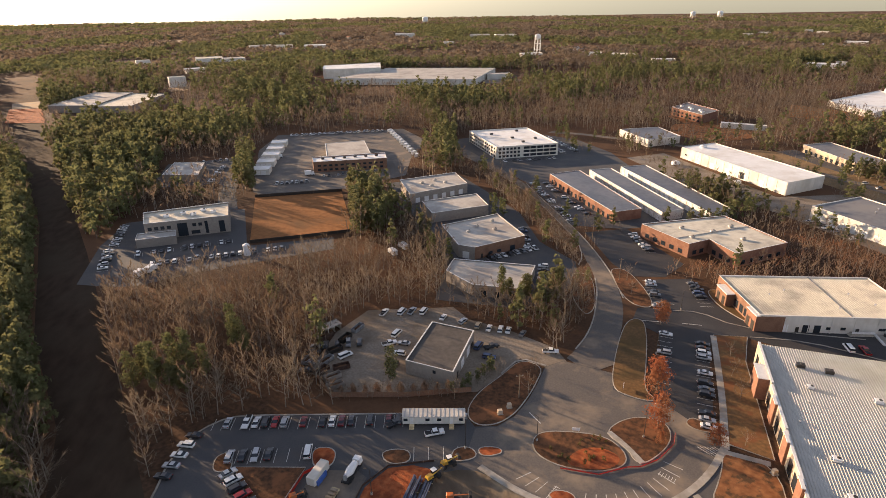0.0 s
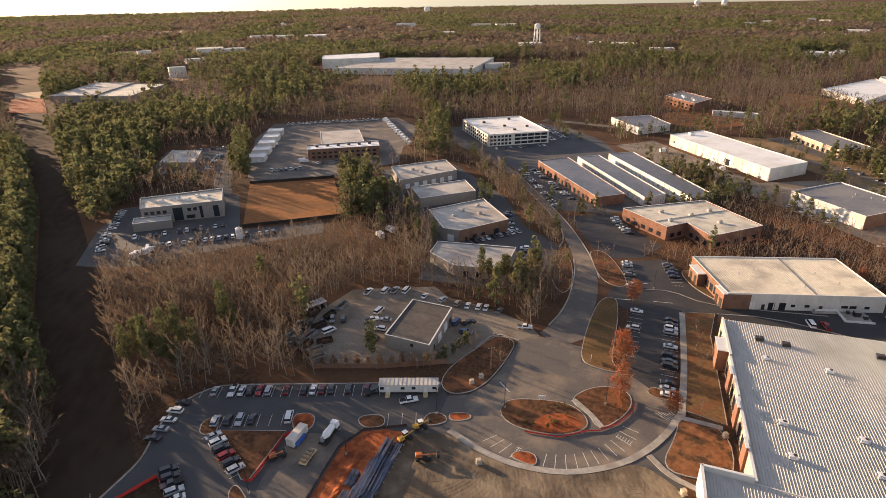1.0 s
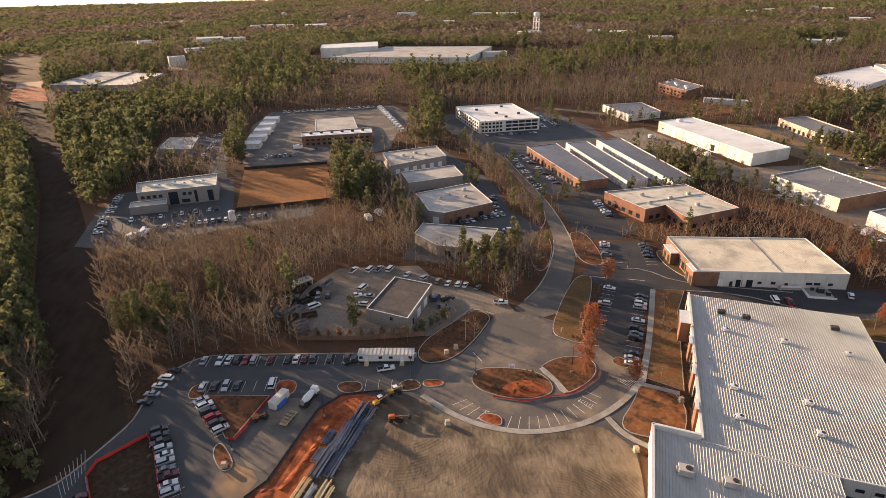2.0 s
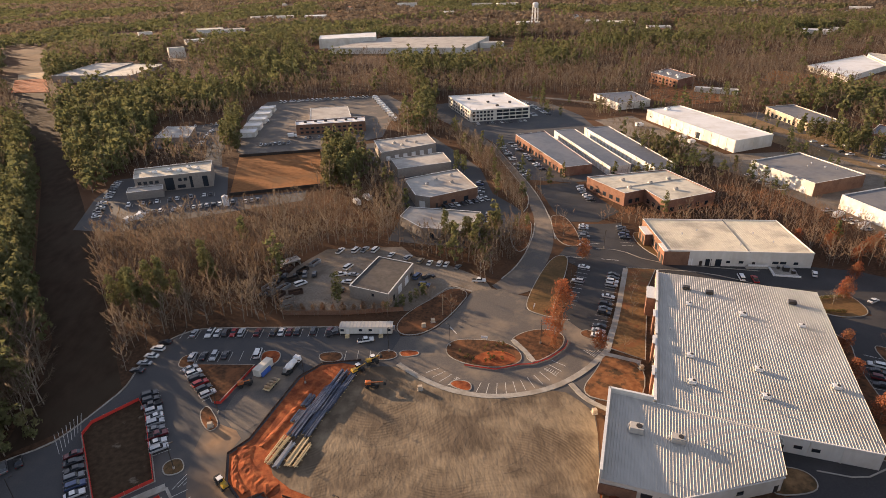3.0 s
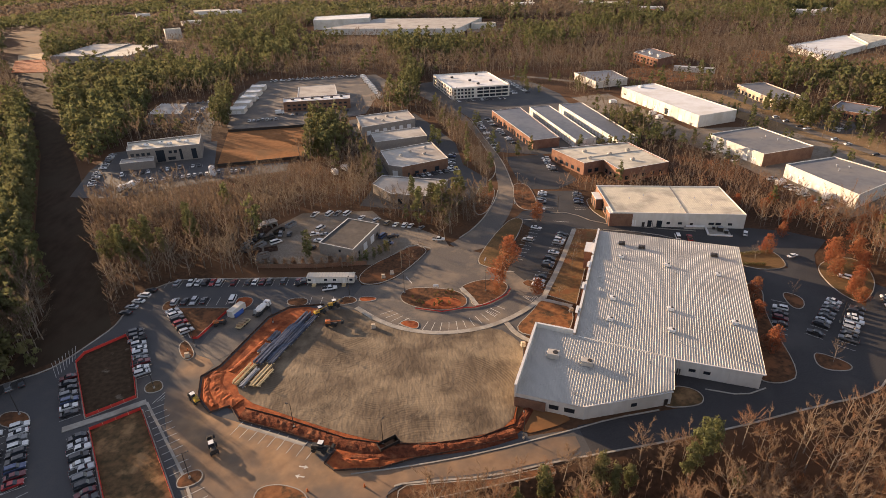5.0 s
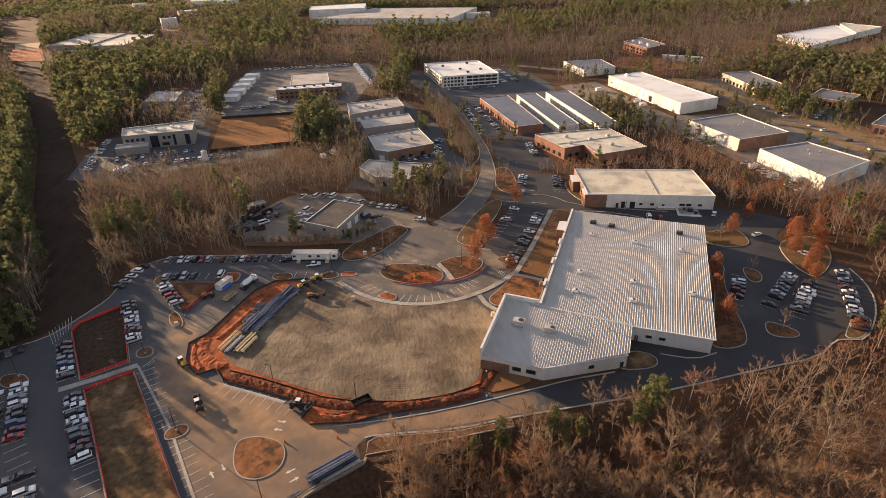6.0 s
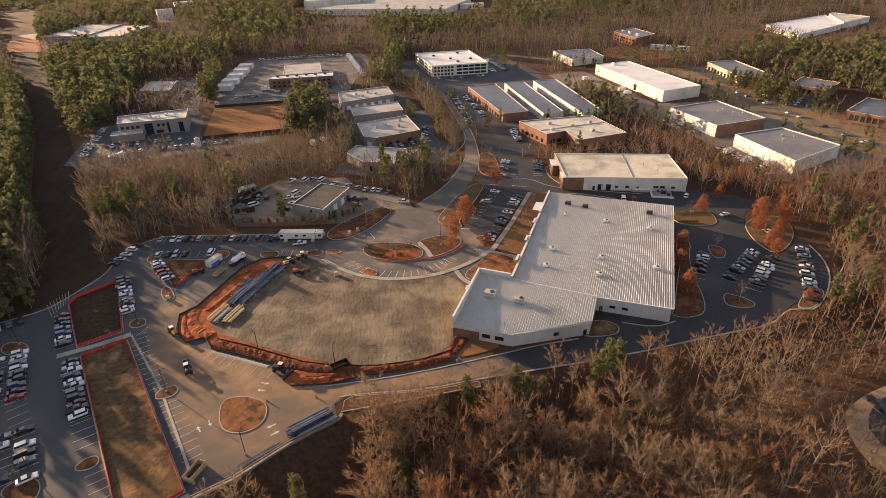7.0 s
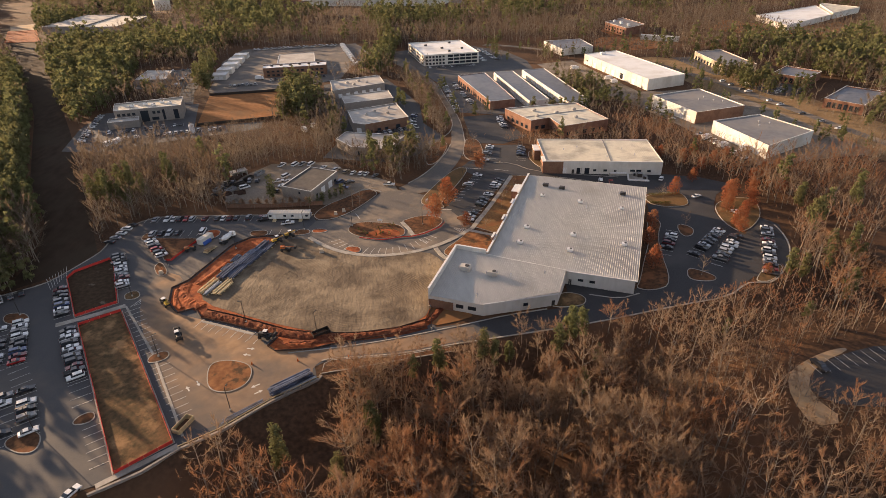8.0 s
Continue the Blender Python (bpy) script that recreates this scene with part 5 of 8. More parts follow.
def water_tower(x, y, h, r, legs=6):
    """A legged tank tower: bowl, roof, riser and braced legs."""
    top = empty("water_tower", Matrix.Translation((x, y, 0)), "white legged water tower rising from the woods", "water tower", "water towers")
    bm = bmesh.new()
    z = h - 2 * r * 0.62
    prof = [(0.05, z - r * 0.5), (r * 0.55, z - r * 0.36), (r * 0.92, z), (r, z + r * 0.45), (r, z + r * 0.95), (r * 0.82, z + r * 1.2), (r * 0.4, z + r * 1.38), (0.05, z + r * 1.42)]
    rings = [[bm.verts.new((a * math.cos(2 * math.pi * i / 20), a * math.sin(2 * math.pi * i / 20), b)) for i in range(20)] for a, b in prof]
    for p, q in zip(rings, rings[1:]):
        for i in range(20):
            bm.faces.new((p[i], p[(i + 1) % 20], q[(i + 1) % 20], q[i]))
    part("tank", bm, M["white_paint"], top)
    bm = bmesh.new()
    tube(bm, (0, 0, 0), (0, 0, z), r * 0.12, r * 0.12, 8)
    part("riser", bm, M["white_paint"], top)
    for i in range(legs):
        a = 2 * math.pi * i / legs
        bm = bmesh.new()
        tube(bm, (r * 1.25 * math.cos(a), r * 1.25 * math.sin(a), 0), (r * 0.98 * math.cos(a), r * 0.98 * math.sin(a), z + r * 0.4), 0.6, 0.5, 6)
        part("leg", bm, M["white_paint"], top)
        b = 2 * math.pi * (i + 1) / legs
        bm = bmesh.new()
        for k in (0.35, 0.7):
            s = 1.25 - 0.27 * k
            tube(bm, (r * s * math.cos(a), r * s * math.sin(a), z * k), (r * s * math.cos(b), r * s * math.sin(b), z * k), 0.25, 0.25, 5)
        part("brace", bm, M["white_paint"], top)


water_tower(480, 1305, 46, 6.6)
water_tower(560, 3300, 46, 16)
water_tower(2330, 3250, 50, 16)
water_tower(2150, 3250, 50, 14)


# ---- vehicles ----
CAR_NAMES = {"w": "white", "s": "silver", "g": "grey", "k": "black", "r": "red", "m": "maroon", "b": "dark blue", "t": "tan"}
SHAPES = {
    # length, width, lower-body profile (x, z), cabin profile (x, z), wheelbase
    "sedan": (4.7, 1.80, [(-2.35, 0.35), (2.35, 0.35), (2.35, 0.62), (2.20, 0.80), (0.95, 0.93), (-1.65, 0.98), (-2.30, 0.92)], [(1.05, 0.92), (0.30, 1.40), (-0.95, 1.42), (-1.75, 0.97)], 1.38),
    "suv": (4.8, 1.90, [(-2.40, 0.42), (2.40, 0.42), (2.40, 0.78), (2.22, 0.98), (1.05, 1.08), (-2.25, 1.10), (-2.40, 0.95)], [(1.15, 1.07), (0.55, 1.68), (-1.95, 1.70), (-2.32, 1.09)], 1.42),
    "pickup": (5.7, 1.95, [(-2.85, 0.50), (2.85, 0.50), (2.85, 0.90), (2.68, 1.08), (1.35, 1.14), (-2.80, 1.10)], [(1.40, 1.12), (0.85, 1.78), (-0.55, 1.80), (-0.80, 1.11)], 1.80),
    "van": (5.4, 2.00, [(-2.70, 0.45), (2.70, 0.45), (2.70, 0.85), (2.45, 1.10), (1.75, 1.20), (-2.65, 1.20)], [(1.90, 1.18), (1.20, 1.98), (-2.55, 2.02), (-2.66, 1.19)], 1.65),
}


def slab_mesh(name, prof, w0, w1, material, inset=0.0):
    """A side profile drawn across the width, narrower at the top."""
    zs = [p[1] for p in prof]
    lo, hi = min(zs), max(zs)
    bm = bmesh.new()
    sides = []
    for s in (-1, 1):
        sides.append([bm.verts.new((x, s * (w0 + (w1 - w0) * (z - lo) / (hi - lo)) / 2, z)) for x, z in prof])
    n = len(prof)
    for i in range(n):
        j = (i + 1) % n
        bm.faces.new((sides[0][i], sides[0][j], sides[1][j], sides[1][i]))
    bm.faces.new(sides[0][::-1])
    bm.faces.new(sides[1])
    bmesh.ops.recalc_face_normals(bm, faces=bm.faces[:])
    bmesh.ops.bevel(bm, geom=bm.edges[:], offset=0.06, segments=1, affect="EDGES")
    me = bpy.data.meshes.new(name)
    bm.to_mesh(me)
    bm.free()
    me.materials.append(material)
    return me


def wheel_mesh(r=0.34, w=0.24):
    bm = bmesh.new()
    tube(bm, (0, -w / 2, 0), (0, w / 2, 0), r, r, 12)
    me = bpy.data.meshes.new("wheel")
    bm.to_mesh(me)
    bm.free()
    me.materials.append(M["tyre"])
    return me


WHEEL, RIM = wheel_mesh(), None
CAR_BASE = {}


def car_base(kind, key):
    """The first car of a kind and colour, kept as the model for its copies."""
    if (kind, key) in CAR_BASE:
        return CAR_BASE[kind, key]
    L, W, low, cab, wb = SHAPES[kind]
    paint = M["car_" + key]
    meshes = {"body": slab_mesh("body", low, W, W * 0.96, paint), "cabin_glass": slab_mesh("cabin_glass", cab, W * 0.95, W * 0.78, M["glass"])}
    (x0, z0), (x1, z1), (x2, z2), (x3, z3) = cab
    meshes["roof_panel"] = slab_mesh("roof_panel", [(x1 + 0.02, z1 - 0.10), (x2 - 0.05, z2 - 0.10), (x2 - 0.02, z2 + 0.03), (x1 - 0.05, z1 + 0.03)], W * 0.82, W * 0.78, paint)
    for nm, x, z, mat in (("tail_lamp", -L / 2 - 0.005, low[-1][1] - 0.14, "lamp_red"), ("headlamp", L / 2 - 0.03, low[2][1] - 0.02, "white_paint")):
        bm = bmesh.new()
        box(bm, x, 0, z, 0.08, W * 0.18, 0.14)
        me = bpy.data.meshes.new(nm)
        bm.to_mesh(me)
        bm.free()
        me.materials.append(M[mat])
        meshes[nm] = me
    if kind == "pickup":
        bm = bmesh.new()
        box(bm, -1.83, 0, 1.08, 1.85, W * 0.80, 0.10)
        me = bpy.data.meshes.new("cargo_bed")
        bm.to_mesh(me)
        bm.free()
        me.materials.append(M["tyre"])
        meshes["cargo_bed"] = me
    CAR_BASE[kind, key] = (meshes, L, W, wb)
    return CAR_BASE[kind, key]


def car(x, y, rz, key, kind="sedan", z=0.06, where="parked in a marked stall", group="parked cars"):
    meshes, L, W, wb = car_base(kind, key)
    names = {"sedan": "car", "suv": "car", "pickup": "pickup_truck", "van": "van"}
    words = {"sedan": "sedan", "suv": "sport utility car", "pickup": "pickup truck", "van": "van"}
    top = empty(names[kind], Matrix.Translation((x, y, z)) @ Matrix.Rotation(rz, 4, "Z"), f"{CAR_NAMES[key]} {words[kind]} {where}", words[kind] if kind != "suv" else "car", group)
    for nm, me in meshes.items():
        if nm in ("tail_lamp", "headlamp"):
            if y < 165:
                for sy in (-1, 1):
                    share(nm, me, top, Matrix.Translation((0, sy * W * 0.38, 0)))
        else:
            share(nm, me, top, Matrix.Identity(4))
    for sx in (-1, 1) if y < 330 else ():
        for sy in (-1, 1):
            share("wheel", WHEEL, top, Matrix.Translation((sx * wb, sy * (W / 2 - 0.13), 0.34)))
    return top


ROWS_DONE = {}


def parking_row(a, b, pattern, depth=5.2, lines="near", slant=0.0, z=0.06, flip=False, seed=1, jitter=0.2):
    """Cars in stalls whose centres run from a to b; one letter a stall, capitals for tall cars, a dot for an empty one."""
    r = random.Random(seed)
    n = len(pattern)
    ang = math.atan2(b[1] - a[1], b[0] - a[0]) + math.pi / 2 - math.atan(slant)
    for i, ch in enumerate(pattern):
        if ch == ".":
            continue
        p = lerp(a, b, i / max(1, n - 1))
        kind = "sedan" if ch.islower() else "suv"
        if r.random() < 0.12:
            kind = "pickup"
        elif kind == "sedan" and r.random() < 0.35:
            kind = "suv"
        turn = math.pi if (r.random() < 0.2) != flip else 0.0
        s = r.uniform(-jitter, jitter)
        car(p[0] + s * math.cos(ang), p[1] + s * math.sin(ang), ang + turn + r.uniform(-0.03, 0.03), ch.lower(), kind, z)
    ROWS_DONE.setdefault(lines, []).append((a, b, n, depth, slant))


parking_row((-40.6, 144.2), (11.6, 134.4), ".s.wwkrs.m.kwmk.k.mk", seed=3)
parking_row((-35.4, 129.4), (-14.6, 126.4), "sksk...", seed=4)
car(-14.4, 126.6, 1.45, "w", "van", where="parked at the end of a row")
parking_row((-35.1, 123), (-27, 109), "swkrks", seed=5, slant=0.0)
parking_row((-51.6, 125.6), (-46.6, 140.2), "kswwk", seed=6, lines="none")
parking_row((-44.2, 112.3), (-35.9, 88.6), "kkkswsgmws", seed=7)
parking_row((-57.8, 91), (-51.2, 74.2), "mkkgbwk", seed=8)
parking_row((-45.6, 64), (-34.4, 39.4), "kswkwsgkmkw", seed=9)
parking_row((-32.4, 35.4), (-29.6, 29.2), "...", seed=9)
parking_row((-22.4, 17), (-17.4, 6), ".....", seed=9)
parking_row((-27.4, 71), (-16.4, 48.4), "..........", seed=10)
parking_row((-10.6, 38.4), (-1.6, 19.6), "........", seed=10)
parking_row((-63, 71.6), (-55, 50.4), "WwgwkkBmr", seed=11)
parking_row((-68.4, 69.4), (-60.4, 48.2), "w..kk.sk.", seed=12)
parking_row((-46.8, 36.4), (-39, 19.2), "k.wkg.w", seed=13)
parking_row((-52, 34.2), (-44.2, 17), "gw...k.", seed=14)
parking_row((-54, 48), (-48.4, 38.4), "....", seed=15)
parking_row((-88, 81.4), (-71, 91.2), "skskwgk", seed=16, lines="none")
parking_row((-2.6, 58.6), (15, 47.6), "........", seed=17)
parking_row((123, 151.4), (98.6, 112.6), "kkws..w.kgk..ksw", lines="dark", seed=18)
parking_row((114, 160.4), (98, 136), "w...s.....", lines="dark", seed=19)
parking_row((130.6, 200.4), (122.6, 180), "ws.kg..s", lines="dark", seed=20)
parking_row((147.4, 194.6), (142, 177.4), "gkkbk..", lines="dark", seed=21)
parking_row((177.4, 82.6), (166.6, 68.8), ".wkmk.", lines="dark", seed=22)
parking_row((196.4, 79.4), (176.4, 64.6), "wskgksk.k", lines="dark", seed=23)
parking_row((200.4, 74), (181.4, 57.4), "kkwWwskg.", lines="dark", seed=24)
parking_row((216.4, 77.4), (195.4, 46.4), "wgs.mwkWkwskrG", lines="dark", seed=25)
car(170.7, 137.9, 1.2, "w", "van", where="parked behind the long white building")
car(174.9, 135.4, 1.2, "r", "pickup", where="parked behind the long white building")
car(200.7, 134.2, 0.9, "w", "suv", where="parked beside the utility pad")
car(-20.8, -3.0, 1.0, "w", "sedan", where="driving across the west lot", group="")
parking_row((148.2, 232), (150.4, 252), "kswgkws", lines="dark", seed=27, slant=0.2)
parking_row((20, 126.4), (22, 126), ".", lines="none")
parking_row((16, 119.8), (24, 118.4), "...", lines="near")
parking_row((176, 0), (204, 2), "k.........", lines="dark", seed=28, slant=0.0)
car(21, 126.6, 0.05, "w", "pickup", where="standing on the open asphalt", group="")
car(68.4, 158.6, -0.3, "w", "pickup", where="driving out of the yard", group="")
car(10.4, 133, 0.3, "k", "pickup", where="parked beside the site trailer")
car(213, 93, 2.2, "w", "suv", where="standing in the drive aisle", group="")
car(206, 112, 0.3, "w", "sedan", where="standing in the drive aisle", group="")
# contractor's yard
for x, y, a, k, kind in ((14, 198.6, 1.0, "w", "pickup"), (21, 197.8, 1.0, "w", "van"), (25, 197.4, 1.0, "s", "pickup"), (29.6, 196.2, 1.0, "w", "van"), (36.3, 190, 1.0, "w", "sedan"), (43, 185.2, 0.8, "s", "suv"), (48, 181, 1.0, "t", "suv"),
                         (51.6, 178.4, 1.1, "w", "sedan"), (55.6, 176.6, 1.1, "w", "suv"), (58.2, 175.4, 1.1, "w", "sedan"), (62.6, 172, 0.9, "g", "sedan"), (46.4, 160, -0.4, "b", "suv"), (49, 166, 0.2, "k", "pickup"), (44.6, 167.4, 0.9, "b", "van"),
                         (17, 182, 0.9, "w", "van"), (13.6, 176, 0.2, "w", "pickup"), (-2.4, 171.6, 0.5, "w", "van")):
    car(x, y, a, k, kind, 0.05, "parked in the contractor's yard", "yard vehicles")
# workshops west of the road
parking_row((-16, 166), (-12, 180), "kgkkg", lines="none", seed=61)
parking_row((-9, 180), (3, 179), "kkgk", lines="none", seed=62)
parking_row((13, 163), (19, 175), "kws", lines="none", seed=63)
parking_row((70, 240.4), (94, 247), "kswksgww", lines="far", seed=31, z=0.05)
parking_row((92, 250), (97, 274), "w.sk.bk", lines="far", seed=32, z=0.05)
parking_row((86, 214), (91, 226), "sbkw", lines="far", seed=33, z=0.05)
parking_row((127.5, 280), (131, 352), "s.wk.gw..ws.kwgk.w.ks", lines="far", seed=34, z=0.05, slant=0.3)
parking_row((141, 288), (139, 350), "k.sw.kg.w..ks.w.k", lines="far", seed=35, z=0.05, slant=0.3)
parking_row((184, 430), (182, 486), "wks.gwkswk.swg.k", lines="far", seed=36, z=0.05)
parking_row((196, 430), (192, 486), "k.wsg.wks.wkgsw.", lines="far", seed=37, z=0.05)
parking_row((130, 414), (170, 414), "w.ks.wgk.sw", lines="far", seed=38, z=0.05)
parking_row((-116, 300), (-119, 328), "wswkgsws", lines="far", seed=39, z=0.05)
parking_row((-112, 270), (-116, 292), "wskwsw", lines="far", seed=40, z=0.05)
parking_row((-100, 284), (-58, 292), "w.skw.gwks.wk", lines="far", seed=41, z=0.05)
parking_row((-90, 270), (-30, 276), "wskw.sgkwwskwgk.wsk", lines="far", seed=42, z=0.05)
parking_row((-40, 394), (-20, 394), "wskgwks", lines="far", seed=43, z=0.05)
parking_row((-8, 406), (36, 408), "wk.sgw.kws.wgk", lines="far", seed=44, z=0.05)
parking_row((256, 222), (254, 248), "wkswgw", lines="far", seed=45, z=0.05)
parking_row((355, 258), (374, 272), "ks.wkg.s", lines="far", seed=51, z=0.05)
parking_row((356, 288), (374, 290), "wk.gsk", lines="far", seed=52, z=0.05)
parking_row((340, 180), (343, 300), "w...s....k.....w..s......w.k...s..w", lines="none", seed=53, z=0.08, slant=0.0)
parking_row((257, 150), (256, 190), "wkw.sgwwk.s", lines="far", seed=46, z=0.05)
parking_row((-122, 466), (-72, 474), "wsk.gw.ksw.wk", lines="far", seed=47, z=0.05)
parking_row((-86, 410), (-84, 450), "ws.kgw.skw", lines="far", seed=48, z=0.05)

stall_lines("stall_lines_grey", ROWS_DONE["near"])
stall_lines("stall_lines_dark", ROWS_DONE["dark"], 0.067)
stall_lines("stall_lines_far", ROWS_DONE["far"], 0.05)


def court_lines():
    """Radial stall lines round the court, and crossing hatches."""
    bm = bmesh.new()
    cx, cy = 62.5, 117
    for k in range(18):
        a = radians(205 + 6.7 * k)
        if 4 <= k <= 5:                      # the small planted island
            continue
        r = 26.4 - 0.6 * math.sin(radians(k * 10))
        beam(bm, (cx + (r - 4.9) * math.cos(a + 0.03), cy + (r - 4.9) * math.sin(a + 0.03)), (cx + r * math.cos(a), cy + r * math.sin(a)), 0.17, 0.012, 0.088)
    for k0 in (3, 15):                       # hatched bays
        for j in range(6):
            a, r = radians(205 + 6.7 * k0), 21.6 + 0.8 * j
            beam(bm, (cx + r * math.cos(a), cy + r * math.sin(a)), (cx + r * math.cos(a + 0.075), cy + r * math.sin(a + 0.075)), 0.14, 0.012, 0.088)
    for k in range(6):
        beam(bm, (91.0 + k * 0.9, 106.6 - k * 0.2), (93.0 + k * 0.9, 102.4 - k * 0.2), 0.15, 0.012, 0.088)
    for a, b in (((50.6, 130), (52.2, 124.6)), ((89.4, 125.6), (93.4, 124.4)), ((109.6, 172.2), (118, 169)), ((124.5, 166.5), (131, 163.5)), ((82.6, 131.6), (85.4, 138)), ((122.5, 184), (130, 180.5))):
        beam(bm, a, b, 0.3, 0.012, 0.09)
    for k in range(5):
        beam(bm, (-26.8 + k * 1.3, 78.6 + k * 0.3), (-29.4 + k * 1.2, 74.2 + k * 0.4), 0.14, 0.012, 0.055)
    for k in range(8):                       # hatched bay beside the west drive
        beam(bm, lerp((-66.4, 100.6), (-62.2, 108.6), k / 7), lerp((-61.8, 92.4), (-59.6, 101.0), k / 7), 0.12, 0.012, 0.055)
    for x, y, a in ((-24, 92, 1.2), (-20.5, 93.5, 1.2), (-3, 30, 0.6), (-6, 27.5, 0.6), (22, 33, 0.3), (20, 24.5, 0.4)):
        d = Vector((math.cos(a), math.sin(a)))
        beam(bm, (x - d.x, y - d.y), (x + d.x, y + d.y), 0.25, 0.012, 0.055)
        beam(bm, (x + d.x * 0.6 - d.y * 0.5, y + d.y * 0.6 + d.x * 0.5), (x + d.x * 0.6 + d.y * 0.5, y + d.y * 0.6 - d.x * 0.5), 0.5, 0.012, 0.056)
    tagged(part("court_markings", bm, M["paint"]), "white painted stall lines, arrows and hatched crossings", "road marking", "", "structure")


court_lines()


def box_truck(x, y, rz, cab="w", label="white box truck parked in the yard", L=7.0, H=2.6, z=0.05):
    top = empty("box_truck", Matrix.Translation((x, y, z)) @ Matrix.Rotation(rz, 4, "Z"), label, "truck", "trucks")
    bm = bmesh.new()
    box(bm, -1.2, 0, 0.9 + H / 2, L - 2.2, 2.4, H)
    bmesh.ops.bevel(bm, geom=bm.edges[:], offset=0.06, segments=1, affect="EDGES")
    part("cargo_box", bm, M["white_paint"], top)
    bm = bmesh.new()
    box(bm, L / 2 - 1.15, 0, 1.55, 1.9, 2.2, 1.9, taper=0.86)
    bmesh.ops.bevel(bm, geom=bm.edges[:], offset=0.08, segments=1, affect="EDGES")
    part("cab", bm, M["car_" + cab], top)
    bm = bmesh.new()
    box(bm, L / 2 - 0.42, 0, 1.95, 0.5, 1.9, 0.7, taper=0.8)
    part("windscreen", bm, M["glass"], top)
    bm = bmesh.new()
    box(bm, 0, 0, 0.72, L - 0.4, 1.2, 0.3)
    part("chassis", bm, M["tyre"], top)
    for sx in (-L / 2 + 1.5, L / 2 - 1.2):
        for sy in (-1, 1):
            share("wheel", WHEEL, top, Matrix.Translation((sx, sy * 0.98, 0.46)) @ Matrix.Diagonal((1.36, 1.4, 1.36, 1)))
    return top


TRUCK = box_truck(-44, 470, 0.25)
rv = random.Random(3)
for i in range(21):
    car(-36 + 4.2 * i + rv.uniform(-0.8, 0.8), 553 + rv.uniform(-1, 1), 1.2 + rv.uniform(-0.1, 0.1), "w" if rv.random() < 0.85 else "s", "van" if rv.random() < 0.7 else "pickup", 0.05, "parked along the depot yard's edge", "depot vans")
for i in range(5):
    u, v = lerp((-60, 421), (-52.6, 509), i / 4)
    t, p = building([(u, v), (u + 13, v - 1), (u + 14, v + 11), (u + 1, v + 12)], 3.8, "white_wall", "roof_white", "white open-sided canopy over depot vehicles", "canopy", 0.12)
    wall_openings(t, p[0], p[1], [(0.8, 3.4, 0.1, 2.9, "dock_door"), (4.8, 3.4, 0.1, 2.9, "dock_door"), (8.8, 3.4, 0.1, 2.9, "dock_door")])
for i in range(12):
    copy_thing(TRUCK, Matrix.Translation((56 + 0.9 * i, 545 - 9.2 * i, 0.05)) @ Matrix.Rotation(0.9 + 0.1 * (i % 3), 4, "Z"))
for x, y, a in ((-88, 262, 1.2), (258, 236, 0.2), (256, 168, 0.3), (255, 182, 0.3), (262, 330, 0.4), (261, 318, 0.4), (-18, 411, 0.1), (30, 262, 2.0), (24, 256, 1.9), (250, 372, 0.2), (-92, 258, 1.2), (264, 160, 0.2)):
    copy_thing(TRUCK, Matrix.Translation((x, y, 0.05)) @ Matrix.Rotation(a, 4, "Z"))


# ---- construction site ----
def site_trailer():
    top = empty("site_trailer", Matrix.Translation((21.8, 132.0, 0.05)) @ Matrix.Rotation(-0.205, 4, "Z"), "long pale grey site office trailer with a seamed roof", "trailer")
    bm = bmesh.new()
    box(bm, 0, 0, 1.95, 18.2, 3.5, 2.6)
    bmesh.ops.bevel(bm, geom=bm.edges[:], offset=0.06, segments=1, affect="EDGES")
    part("body", bm, M["white_wall"], top)
    bm = bmesh.new()
    box(bm, 0, 0, 3.32, 18.5, 3.8, 0.16)
    part("roof", bm, M["roof_metal"], top)
    for i in range(14):
        bm = bmesh.new()
        box(bm, -8.5 + i * 1.3, 0, 3.43, 0.16, 3.7, 0.08)
        part("roof_seam", bm, M["steel"], top)
    bm = bmesh.new()
    box(bm, 0, 0, 0.4, 17.6, 3.0, 0.7)
    part("skirt", bm, M["frame"], top)
    for x in (-6.4, 5.2):
        bm = bmesh.new()
        box(bm, x, -1.78, 1.75, 1.0, 0.1, 2.1)
        part("door", bm, M["trim"], top)
        bm = bmesh.new()
        box(bm, x, -2.4, 0.35, 1.4, 1.3, 0.7)
        box(bm, x, -3.2, 0.18, 1.4, 0.5, 0.36)
        part("steps", bm, M["lumber"], top)
    for x in (-8.2, -1.8, 1.6, 8.0):
        bm = bmesh.new()
        box(bm, x, -1.78, 2.2, 1.2, 0.08, 0.9)
        part("window", bm, M["glass"], top)
    bm = bmesh.new()
    box(bm, 9.5, 0, 2.0, 0.7, 1.1, 1.4)
    part("air_conditioner", bm, M["steel"], top)


site_trailer()


